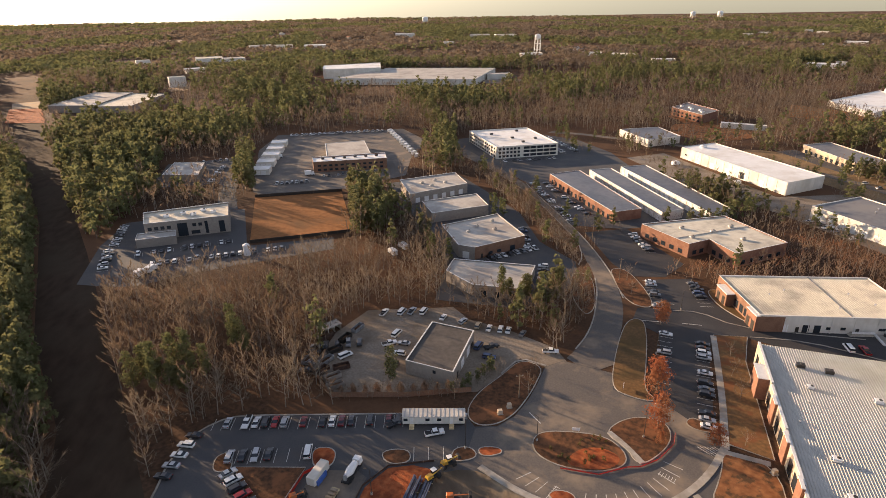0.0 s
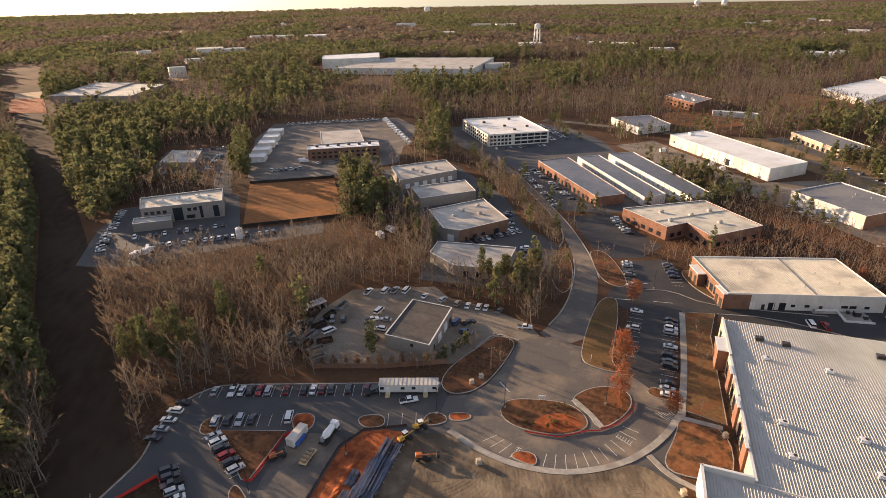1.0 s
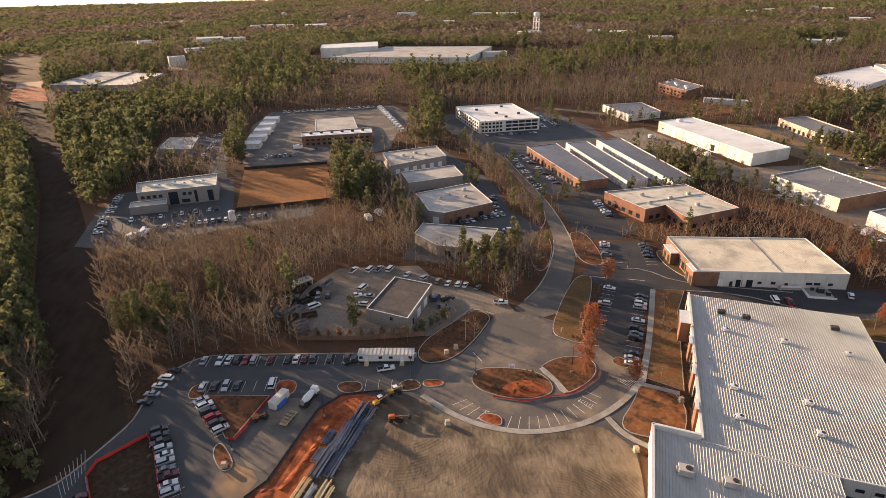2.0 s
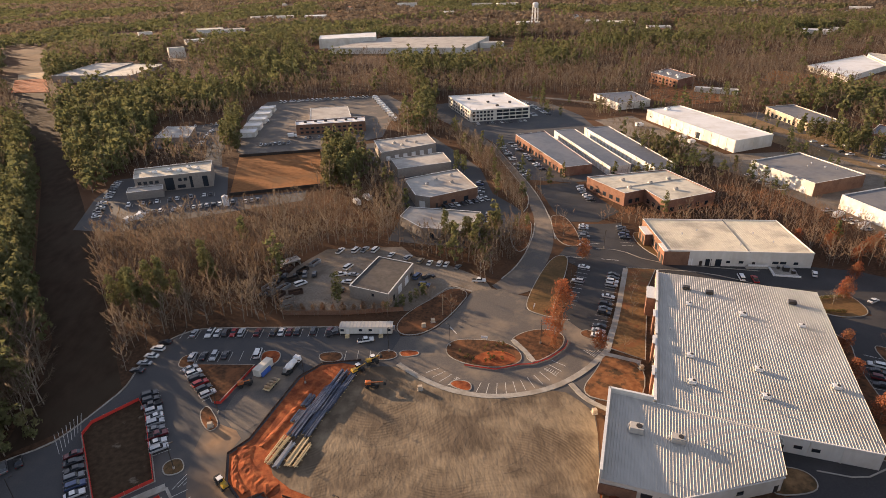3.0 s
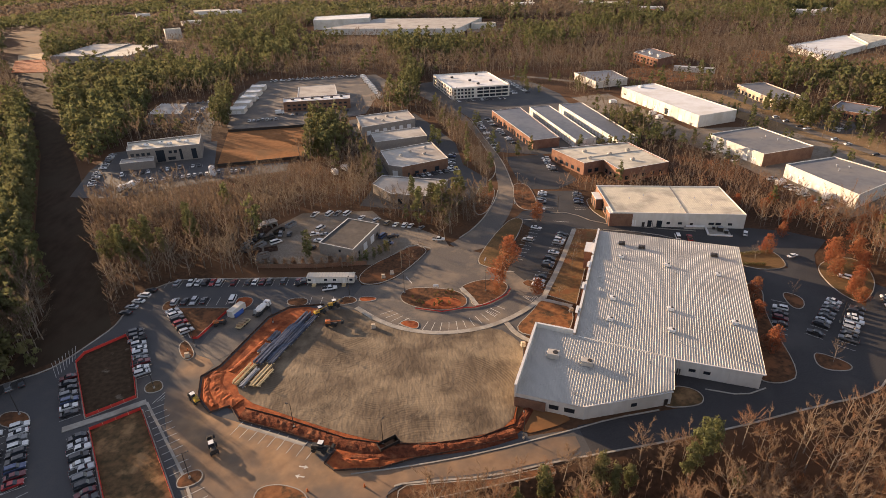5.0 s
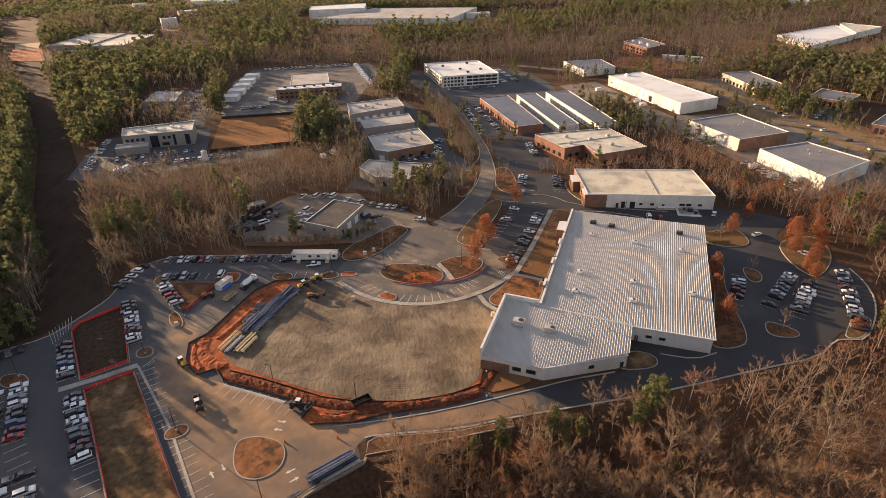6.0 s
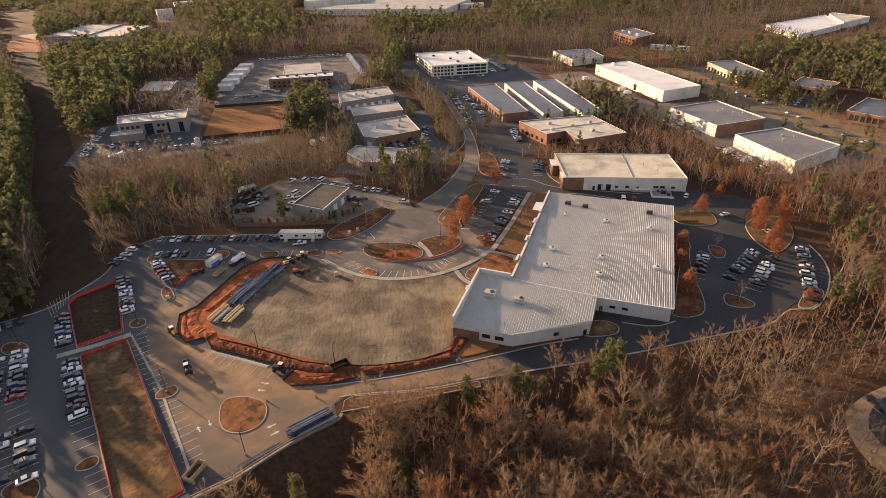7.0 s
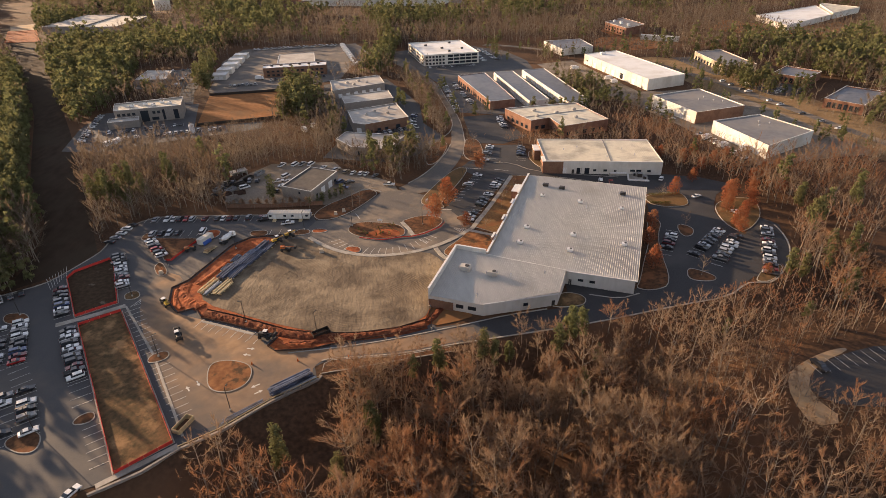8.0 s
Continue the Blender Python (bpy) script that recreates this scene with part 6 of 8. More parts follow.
def steel_stack(a, b, n, layers, w, label, material="blue_steel", bar=0.22, z=0.15, seed=1, name="steel_stack", part_name="steel_beam"):
    """Bundled bars lying from a to b on sleepers, each bar a part."""
    r = random.Random(seed)
    d = Vector((b[0] - a[0], b[1] - a[1]))
    L = d.length
    top = empty(name, Matrix.Translation((a[0], a[1], z)) @ Matrix.Rotation(math.atan2(d.y, d.x), 4, "Z"), label, "building material", "stacked materials")
    for k in range(4):
        bm = bmesh.new()
        box(bm, L * (0.1 + 0.26 * k), 0, 0.1, 0.25, w + 0.3, 0.22)
        part("sleeper", bm, M["lumber"], top)
    for j in range(layers):
        for i in range(n):
            if r.random() < 0.10:
                continue
            y = (i + 0.5) / n * w - w / 2 + r.uniform(-0.08, 0.08)
            l = L * r.uniform(0.82, 1.0)
            x = r.uniform(0, L - l) + l / 2
            bm = bmesh.new()
            h = bar * r.uniform(0.8, 1.5)
            box(bm, x, y, 0.22 + j * bar * 1.7 + h / 2, l, bar * 0.3, h, r.uniform(-0.012, 0.012))
            box(bm, x, y, 0.22 + j * bar * 1.7 + h, l, bar, 0.05, r.uniform(-0.012, 0.012))
            part(part_name, bm, M[material], top)


u = Vector((0.475, 0.88))
v = Vector((0.88, -0.475))
o = Vector((-4.6, 77.0))
for s0, s1, c, n, lay, w, seed in ((9, 21, -1.3, 7, 3, 3.0, 1), (10, 22, 2.0, 7, 2, 2.8, 2), (18, 31, -0.6, 7, 3, 3.0, 3), (20, 33, 2.6, 6, 3, 2.4, 4), (27, 39, 0.0, 6, 3, 2.8, 5), (29, 39.5, 3.0, 5, 2, 2.0, 6), (20.5, 26, -4.2, 6, 2, 2.2, 7), (14, 19, -3.9, 5, 2, 1.8, 8)):
    p, q = o + u * s0 + v * c, o + u * s1 + v * c
    steel_stack(p, q, n, lay, w, "stack of blue-grey steel joists on timber sleepers", "blue_steel", 0.24, 0.15, seed)
for s0, s1, c, n, lay, w, mat, seed in ((-1, 9, -2.4, 5, 2, 2.2, "lumber", 11), (-1.5, 8, 0.4, 4, 2, 1.6, "steel", 12), (-0.5, 10, 3.0, 5, 2, 1.8, "lumber", 13), (0, 8.5, 5.0, 3, 2, 1.0, "lumber", 14)):
    p, q = o + u * s0 + v * c, o + u * s1 + v * c
    steel_stack(p, q, n, lay, w, "stack of pale sawn timber and sheet on the clay", mat, 0.24, 0.15, seed, "timber_stack", "plank")
steel_stack((21.6, 20.6), (33.2, 26.6), 8, 4, 3.0, "high stack of blue-grey steel joists beside the wall", "blue_steel", 0.28, 0.06, 21)
steel_stack((25, 19.6), (34.6, 24.6), 3, 2, 1.2, "bright galvanised sheet bundle on the wall edge", "steel", 0.26, 0.06, 22)
steel_stack((10, 12.4), (20.6, 18.6), 4, 1, 1.5, "low bundle of steel bars along the wall", "blue_steel", 0.2, 0.06, 23)


def fence(name, pts, h, material, label, category, posts=2.4, z=0.0, thick=0.05):
    bm = bmesh.new()
    ribbon(bm, pts, thick, z, h)
    top = tagged(part(name, bm, M[material]), label, category, name.replace("_", " ") + "s")
    for a, b in zip(pts, pts[1:]):
        n = max(1, int(math.dist(a, b) / posts))
        for i in range(n):
            p = lerp(a, b, i / n)
            bm = bmesh.new()
            box(bm, p[0], p[1], z + h * 0.56, 0.08, 0.08, h * 1.15)
            part("post", bm, M["wood_pole"], top)


fence("silt_fence", [(19, 116.4), (13.2, 116.8), (6.6, 117.2), (-0.6, 111.8), (-12.8, 87.6), (-17.8, 83.4), (-16.8, 73.8), (-12.4, 66.8), (-7, 68.4), (-3.8, 62.2), (5.6, 57), (16.4, 50.4)], 0.6, "silt", "black fabric silt fence on wooden stakes", "fence", 2.6, 0.05, 0.06)
fence("silt_fence", [(22.2, 46.2), (19.4, 42.4), (21.8, 39.6), (33, 38.1), (42, 39.5), (54.3, 39.8), (68.4, 41.1)], 0.6, "silt", "black fabric silt fence beside the drive", "fence", 2.6, 0.05, 0.06)
fence("silt_fence", [(-2.5, 66.5), (7, 61.2), (18, 54), (25, 49.4), (34.5, 45.6), (46.5, 43), (59.5, 42.8), (69.5, 45.4), (73.5, 54)], 0.6, "silt", "black fabric silt fence along the pad", "fence", 2.6, 0.14, 0.05)
fence("safety_fence", [(-24.6, 104.6), (-22.6, 104.2), (-15.4, 119), (-10, 121.6)], 0.9, "orange_fence", "sagging orange-red mesh round the planted bed", "fence", 3.0, 0.1)
fence("safety_fence", [(51, 106.8), (60, 102.6), (68.4, 103.4), (72, 102.8), (78, 104.2), (85.4, 108.6), (88, 112.4)], 0.4, "orange_fence", "low orange-red mesh along the island edge", "fence", 3.0, 0.2)
fence("chain_link_fence", [(-14.4, 168), (-8, 150.2), (15, 145.2), (36, 143.4)], 1.9, "brick_brown", "rust-brown slatted yard fence", "fence", 3.0, 0.0, 0.06)
fence("field_fence", [(-47, 287.4), (-20, 289), (7.6, 291.6)], 1.8, "frame", "dark wire fence along the field", "fence", 9.0, 0.0, 0.06)
fence("field_fence", [(-52, 367), (3.4, 367)], 1.8, "frame", "dark wire fence at the far side of the field", "fence", 9.0, 0.0, 0.06)


def berm(pts, w, h, material, label):
    """A low lumpy bank of earth along a line."""
    bm = bmesh.new()
    pts = soft(pts, 2, False)
    line = [pts[0]]
    for p, q in zip(pts, pts[1:]):
        n = max(1, round(math.dist(p, q) / 0.9))
        line += [lerp(p, q, (i + 1) / n) for i in range(n)]
    rows = []
    for k, f in ((-0.5, 0.0), (-0.36, 0.5), (-0.2, 0.85), (0.0, 1.0), (0.16, 0.85), (0.34, 0.5), (0.5, 0.0)):
        side = offset(line, w * k, False)
        rows.append([bm.verts.new((p[0], p[1], 0.05 + f * h * max(0.2, 0.85 + 0.5 * noise.noise((p[0] * 0.9, p[1] * 0.9, k * 3))))) for p in side])
    for p, q in zip(rows, rows[1:]):
        for i in range(len(p) - 1):
            bm.faces.new((p[i + 1], p[i], q[i], q[i + 1]))
    bmesh.ops.recalc_face_normals(bm, faces=bm.faces[:])
    tagged(part("earth_bank", bm, M[material]), label, "earth bank", "earth banks", "structure")


berm([(-3, 65), (6, 59.6), (17, 52.4), (24, 48), (34, 44), (46.5, 41.6), (59.5, 41.2), (69, 43)], 4.4, 0.9, "berm", "rough bank of dark red earth below the pad")
berm([(-15.4, 82), (-14.8, 74), (-11.4, 69.4)], 2.4, 0.7, "clay", "heaped raw red clay")
berm([(22, 44), (24, 41.6), (33, 40.4)], 2.6, 0.7, "clay", "heaped raw red clay at the drive corner")
berm([(-9, 84), (-2, 95), (4, 106)], 2.4, 0.5, "clay", "long heap of raw red clay")
berm([(-13, 85), (-13.6, 79), (-9.5, 73), (-5, 69)], 5.0, 0.6, "clay", "churned mound of raw red clay")
berm([(26, 42.6), (36, 41.6), (46, 41)], 2.6, 0.5, "berm", "lumpy heap of dark dug earth")
berm([(70, 44), (74.5, 49.5), (77, 53)], 3.0, 0.7, "berm", "bank of dark earth beside the annex")
berm([(-3.6, 60.6), (4, 56.2), (14.6, 49.6)], 1.2, 0.14, "concrete", "pale strip of new concrete along the stalls")


def lamp_post(x, y, h=8.5, arms=1, rz=0.0, label="dark bronze car park lamp post with a box head"):
    top = empty("lamp_post", Matrix.Translation((x, y, 0.05)) @ Matrix.Rotation(rz, 4, "Z"), label, "lamp post", "lamp posts")
    bm = bmesh.new()
    tube(bm, (0, 0, 0), (0, 0, 0.75), 0.30, 0.30, 10)
    part("base", bm, M["concrete"], top)
    bm = bmesh.new()
    tube(bm, (0, 0, 0.7), (0, 0, h), 0.11, 0.08, 8)
    part("pole", bm, M["pole"], top)
    for k in range(arms):
        s = 1 if k == 0 else -1
        bm = bmesh.new()
        box(bm, s * 0.55, 0, h - 0.12, 1.0, 0.08, 0.08)
        part("arm", bm, M["pole"], top)
        bm = bmesh.new()
        box(bm, s * 1.1, 0, h - 0.12, 0.75, 0.42, 0.2)
        bmesh.ops.bevel(bm, geom=bm.edges[:], offset=0.04, segments=1, affect="EDGES")
        part("lamp_head", bm, M["pole"], top)


for x, y, n, a in ((11.4, 56.4, 1, 2.6), (1.5, 108.6, 1, 2.7), (-65.4, 77.2, 2, 0.5), (-22.8, 100.3, 1, 2.0), (34.5, 45.6, 1, 1.0), (28.3, 119.4, 1, 1.3), (48.6, 118, 1, 2.0), (78.5, 113, 1, 1.3), (12, 16.6, 1, 1.2), (70.6, 40.4, 1, 1.5),
                   (-38, 20, 2, 0.5), (189, 68.5, 2, 2.4), (-30.5, 81, 1, 0.4), (-13, 44.4, 1, 0.4), (130, 176, 1, 0.5), (104, 150, 1, 0.5)):
    lamp_post(x, y, 8.5, n, a)


def utility_pole(x, y, h=11, label="weathered wooden utility pole with a crossarm"):
    top = empty("utility_pole", Matrix.Translation((x, y, 0)), label, "utility pole", "utility poles")
    bm = bmesh.new()
    tube(bm, (0, 0, -0.3), (0, 0, h), 0.17, 0.11, 8)
    part("pole", bm, M["wood_pole"], top)
    bm = bmesh.new()
    box(bm, 0, 0, h - 0.7, 2.4, 0.12, 0.14)
    part("crossarm", bm, M["wood_pole"], top)
    for s in (-1, 0, 1):
        bm = bmesh.new()
        tube(bm, (s * 1.0, 0, h - 0.62), (s * 1.0, 0, h - 0.35), 0.06, 0.05, 6)
        part("insulator", bm, M["steel"], top)


for x, y in ((118.3, 205), (124.5, 246), (338, 250), (337, 300), (345, 180), (322, 384), (282, 440)):
    utility_pole(x, y)
utility_pole(49.7, 137.2, 9)


def loader(x, y, rz, material, label, boom=4.0, lift=0.35, cab=True, name="loader"):
    """A wheeled machine: chassis, hood, cab, boom and bucket."""
    top = empty(name, Matrix.Translation((x, y, 0.15)) @ Matrix.Rotation(rz, 4, "Z"), label, "machine", "machines")
    bm = bmesh.new()
    box(bm, 0, 0, 0.95, 4.2, 1.5, 0.6)
    bmesh.ops.bevel(bm, geom=bm.edges[:], offset=0.08, segments=1, affect="EDGES")
    part("chassis", bm, M["tyre"], top)
    bm = bmesh.new()
    box(bm, -1.2, 0, 1.6, 1.9, 1.5, 0.9, taper=0.85)
    bmesh.ops.bevel(bm, geom=bm.edges[:], offset=0.08, segments=1, affect="EDGES")
    part("engine_hood", bm, M[material], top)
    if cab:
        bm = bmesh.new()
        box(bm, 0.35, 0.2, 2.0, 1.3, 1.2, 1.6, taper=0.85)
        c = part("cab", bm, M["glass"], top)
        bm = bmesh.new()
        box(bm, 0.35, 0.2, 2.86, 1.35, 1.3, 0.12)
        part("cab_roof", bm, M["white_paint"], c)
    bm = bmesh.new()
    tube(bm, (-1.0, -0.45, 1.9), (boom, -0.45, 1.7 + boom * lift), 0.20, 0.16, 6)
    part("boom", bm, M[material], top)
    bm = bmesh.new()
    box(bm, boom + 0.5, 0, 1.2 + boom * lift, 0.9, 2.1, 0.8, taper=0.7)
    part("bucket", bm, M["tyre"], top)
    for sx in (-1.4, 1.4):
        for sy in (-0.85, 0.85):
            share("wheel", WHEEL, top, Matrix.Translation((sx, sy, 0.62)) @ Matrix.Diagonal((1.8, 1.8, 1.8, 1)))
    return top


loader(17.6, 110.4, 0.5, "machine_yellow", "muddy yellow wheel loader with a raised bucket", 2.6, 0.3)
loader(21.6, 102.6, -0.15, "machine_orange", "orange boom lift with its boom folded", 3.4, 0.1, False, "boom_lift")
loader(22.4, 114, 0.2, "machine_yellow", "yellow backhoe beside the island", 2.4, 0.5)
loader(-17.2, 72.6, 2.2, "machine_yellow", "small yellow skid loader on the asphalt", 1.8, 0.2, True, "skid_loader")
loader(18.4, 46.8, -0.4, "frame", "dark compact excavator beside the stalls", 3.2, 0.3, True, "excavator")
loader(-8.6, 52.2, 1.9, "frame", "telehandler with a white cab and folded boom", 3.0, 0.2, True, "telehandler")


def mixer_truck(x, y, rz):
    top = empty("mixer_truck", Matrix.Translation((x, y, 0.06)) @ Matrix.Rotation(rz, 4, "Z"), "white truck with tanks and hoses on its bed", "truck")
    bm = bmesh.new()
    box(bm, 0, 0, 0.85, 8.4, 2.2, 0.4)
    part("chassis", bm, M["tyre"], top)
    bm = bmesh.new()
    box(bm, 3.3, 0, 1.8, 1.9, 2.3, 1.8, taper=0.88)
    bmesh.ops.bevel(bm, geom=bm.edges[:], offset=0.1, segments=1, affect="EDGES")
    part("cab", bm, M["white_paint"], top)
    bm = bmesh.new()
    box(bm, 4.2, 0, 2.1, 0.25, 1.9, 0.7)
    part("windscreen", bm, M["glass"], top)
    bm = bmesh.new()
    tube(bm, (-3.4, 0, 2.3), (-1.2, 0, 2.0), 0.55, 1.15, 12)
    tube(bm, (-1.2, 0, 2.0), (1.9, 0, 1.9), 1.15, 0.95, 12)
    part("drum", bm, M["white_paint"], top)
    bm = bmesh.new()
    box(bm, -3.8, 0, 2.4, 0.8, 1.0, 1.5, taper=0.6)
    part("hopper", bm, M["steel"], top)
    for sx in (-2.9, -1.7, 3.0):
        for sy in (-1.0, 1.0):
            share("wheel", WHEEL, top, Matrix.Translation((sx, sy, 0.5)) @ Matrix.Diagonal((1.45, 1.4, 1.45, 1)))


mixer_truck(-2.9, 116.6, 1.06)
t = empty("box_trailer", Matrix.Translation((-11.6, 117, 0.06)) @ Matrix.Rotation(1.0, 4, "Z"), "pale box trailer with a blue tarp at its side", "trailer")
bm = bmesh.new()
box(bm, 0, 0, 1.9, 7.0, 2.5, 2.5)
bmesh.ops.bevel(bm, geom=bm.edges[:], offset=0.07, segments=1, affect="EDGES")
part("body", bm, M["white_wall"], t)
bm = bmesh.new()
box(bm, -0.6, -1.45, 1.0, 4.2, 0.5, 1.5)
part("tarp", bm, M["blue_tarp"], t)
bm = bmesh.new()
box(bm, 3.9, 0, 0.55, 1.6, 0.2, 0.15)
part("drawbar", bm, M["frame"], t)
for sx in (-0.8, 0.5):
    for sy in (-1.1, 1.1):
        share("wheel", WHEEL, t, Matrix.Translation((sx, sy, 0.4)) @ Matrix.Diagonal((1.2, 1.2, 1.2, 1)))
t = empty("flat_trailer", Matrix.Translation((-8.6, 109.4, 0.06)) @ Matrix.Rotation(1.05, 4, "Z"), "timber-decked flat trailer carrying rolls", "trailer")
bm = bmesh.new()
box(bm, 0, 0, 0.65, 6.0, 2.2, 0.25)
part("deck", bm, M["lumber"], t)
for i in range(4):
    bm = bmesh.new()
    tube(bm, (-2 + i * 1.25, -0.9, 1.2), (-2 + i * 1.25, 0.9, 1.2), 0.45, 0.45, 10)
    part("roll", bm, M["clay_dry"], t)
for sx in (-0.7, 0.7):
    for sy in (-1.0, 1.0):
        share("wheel", WHEEL, t, Matrix.Translation((sx, sy, 0.34)))
loader(-16.6, 111.2, 0.3, "machine_orange", "small red-orange trencher on the bed", 1.4, 0.1, False, "trencher")


def skip(x, y, rz, material, label, name="waste_skip"):
    """An open steel skip with ribs and rubble inside."""
    top = empty(name, Matrix.Translation((x, y, 0.06)) @ Matrix.Rotation(rz, 4, "Z"), label, "skip", "skips")
    bm = bmesh.new()
    for cx, cy, sx, sy in ((0, 1.1, 5.6, 0.1), (0, -1.1, 5.6, 0.1), (2.75, 0, 0.1, 2.1), (-2.75, 0, 0.1, 2.1)):
        box(bm, cx, cy, 0.8, sx, sy, 1.5)
    box(bm, 0, 0, 0.12, 5.4, 2.1, 0.14)
    part("shell", bm, M[material], top)
    for i in range(5):
        for s in (-1.2, 1.2):
            bm = bmesh.new()
            box(bm, -2.2 + i * 1.1, s, 0.8, 0.12, 0.12, 1.4)
            part("rib", bm, M[material], top)
    bm = bmesh.new()
    box(bm, 0.3, 0, 0.6, 4.2, 1.8, 0.8, taper=0.6)
    part("rubble", bm, M["litter"], top)


skip(0.6, 13.4, 1.05, "lumber", "tan open skip full of brush at the lot corner")
skip(35.8, 45.0, 0.4, "frame", "dark skip behind the silt fence")
for i, (x, y, a) in enumerate(((-6, 176, 0.5), (-9, 170, 0.8), (-10.5, 164, 0.9), (-7, 160, 0.4), (-2, 183, 0.9), (3, 189, 0.9), (-4, 165, 0.2), (-6.4, 155, 0.3), (-12, 178, 0.5), (-15, 172, 0.9), (-9, 186, 0.7))):
    skip(x, y, a, ("frame", "steel", "silt", "grey_wall")[i % 4], "dark metal skip in the contractor's yard")
def yard_shed(x, y, rz):
    top = empty("yard_shed", Matrix.Translation((x, y, 0.04)) @ Matrix.Rotation(rz, 4, "Z"), "open-fronted weathered white shed in the contractor's yard", "shed")
    bm = bmesh.new()
    box(bm, 0, 1.8, 1.3, 8.0, 0.15, 2.6)
    for x0 in (-3.95, -1.3, 1.3, 3.95):
        box(bm, x0, 0, 1.3, 0.15, 3.4, 2.6)
    part("wall", bm, M["white_wall"], top)
    bm = bmesh.new()
    box(bm, 0, 0, 2.7, 8.6, 4.4, 0.18)
    part("roof", bm, M["roof_pale"], top)


yard_shed(-7.5, 190, 0.5)
t = empty("tank", Matrix.Translation((-46.4, 272, 0.04)), "upright pale silo tank in the car park", "tank")
bm = bmesh.new()
tube(bm, (0, 0, 0), (0, 0, 5.4), 1.7, 1.7, 16)
part("shell", bm, M["white_paint"], t)
bm = bmesh.new()
tube(bm, (0, 0, 5.4), (0, 0, 6.2), 1.7, 0.3, 16)
part("cone", bm, M["white_paint"], t)


# retaining wall and guard rail above the slope
def retaining_wall():
    line = [(-17, -4.2), (-6.4, 0.2), (1, 5.6), (10, 9.4), (22.6, 17.8), (35.4, 24), (36, 25.4)]
    bm = bmesh.new()
    ribbon(bm, line, 0.6, -0.3, 0.85)
    wall = tagged(part("wall_retaining", bm, M["grey_wall"]), "low grey block retaining wall above the slope", "wall", "", "structure")
    for a, b in zip(line[2:], line[3:]):
        n = max(1, int(math.dist(a, b) / 2.4))
        for i in range(n):
            p = lerp(a, b, i / n)
            bm = bmesh.new()
            box(bm, p[0], p[1], 1.0, 0.12, 0.12, 1.0)
            part("post", bm, M["lumber"], wall)
    bm = bmesh.new()
    ribbon(bm, line[2:], 0.12, 1.25, 0.18)
    part("rail", bm, M["lumber"], wall, "weathered timber rail")


retaining_wall()

# painted lane arrows
ARROWS = ((13.6, 39.6, 1.2), (14.4, 42.4, -1.9), (1.2, 29.6, 3.6), (-1.2, 27.8, 0.5), (17.6, 25.2, 2.0), (18.6, 22.4, -1.1))
for x, y, a in ARROWS:
    bm = bmesh.new()
    for q in (((-0.18, -1.2), (0.18, -1.2), (0.18, 0.3), (-0.18, 0.3)), ((-0.6, 0.3), (0.6, 0.3), (0, 1.3))):
        prism(bm, q, -0.01, 0.012)
    tagged(part("lane_arrow", bm, M["paint"]), "white painted lane arrow on the asphalt", "road marking", "lane arrows").matrix_world = Matrix.Translation((x, y, 0.075)) @ Matrix.Rotation(a, 4, "Z")

# signs, cabinets and other small things
for x, y, a in ((60.6, 118.8, -0.3), (83.6, 134.6, 1.0)):
    t = empty("sign", Matrix.Translation((x, y, 0.2)) @ Matrix.Rotation(a, 4, "Z"), "low white sign board on two posts", "sign", "signs")
    for s in (-0.8, 0.8):
        bm = bmesh.new()
        box(bm, s, 0, 0.6, 0.1, 0.1, 1.2)
        part("post", bm, M["trim"], t)
    bm = bmesh.new()
    box(bm, 0, 0, 1.2, 2.2, 0.12, 0.9)
    part("board", bm, M["white_paint"], t)
for x, y in ((45.4, 133.4), (41.8, 131.2), (82.2, 78.2), (35.6, 98.2), (-24, 94.8), (104.5, 93.5)):
    t = empty("utility_cabinet", Matrix.Translation((x, y, 0.1)), "small tan utility cabinet on a slab", "cabinet", "cabinets")
    bm = bmesh.new()
    box(bm, 0, 0, 0.1, 1.7, 1.5, 0.25)
    part("slab", bm, M["concrete"], t)
    bm = bmesh.new()
    box(bm, 0, 0, 0.85, 1.3, 1.1, 1.3)
    bmesh.ops.bevel(bm, geom=bm.edges[:], offset=0.06, segments=1, affect="EDGES")
    part("casing", bm, M["stucco"], t)
for x, y in ((-24.5, 98), (15.6, 34.8), (29, 33.5), (44, 32)):
    bm = bmesh.new()
    tube(bm, (0, 0, 0), (0, 0, 0.06), 0.32, 0.30, 10)
    tube(bm, (0, 0, 0.06), (0, 0, 0.95), 0.26, 0.12, 10)
    tagged(part("traffic_drum", bm, M["machine_orange"]), "orange traffic drum on the asphalt", "traffic drum", "traffic drums").matrix_world = Matrix.Translation((x, y, 0.06))
t = empty("dock_ramp", Matrix.Translation((183, 145.4, 0.06)) @ Matrix.Rotation(-0.26, 4, "Z"), "white-railed loading ramp at the dock wall", "ramp")
bm = bmesh.new()
box(bm, 0, 0, 0.5, 9, 3.2, 1.0, taper=0.8)
part("ramp", bm, M["concrete"], t)
bm = bmesh.new()
box(bm, 0, -1.5, 1.5, 8, 0.1, 0.9)
part("railing", bm, M["white_paint"], t)


# ---- trees ----
def blades(p0, p1, w, r):
    """Single-triangle twigs: arrays of bases, tips and widths to vertices."""
    n = len(p0)
    d = p1 - p0
    q = r.normal(size=(n, 3))
    s = np.cross(d, q)
    s /= np.linalg.norm(s, axis=1, keepdims=True) + 1e-9
    v = np.empty((n * 3, 3))
    v[0::3], v[1::3], v[2::3] = p0 - s * w[:, None] / 2, p0 + s * w[:, None] / 2, p1
    return v, np.arange(n * 3).reshape(n, 3)


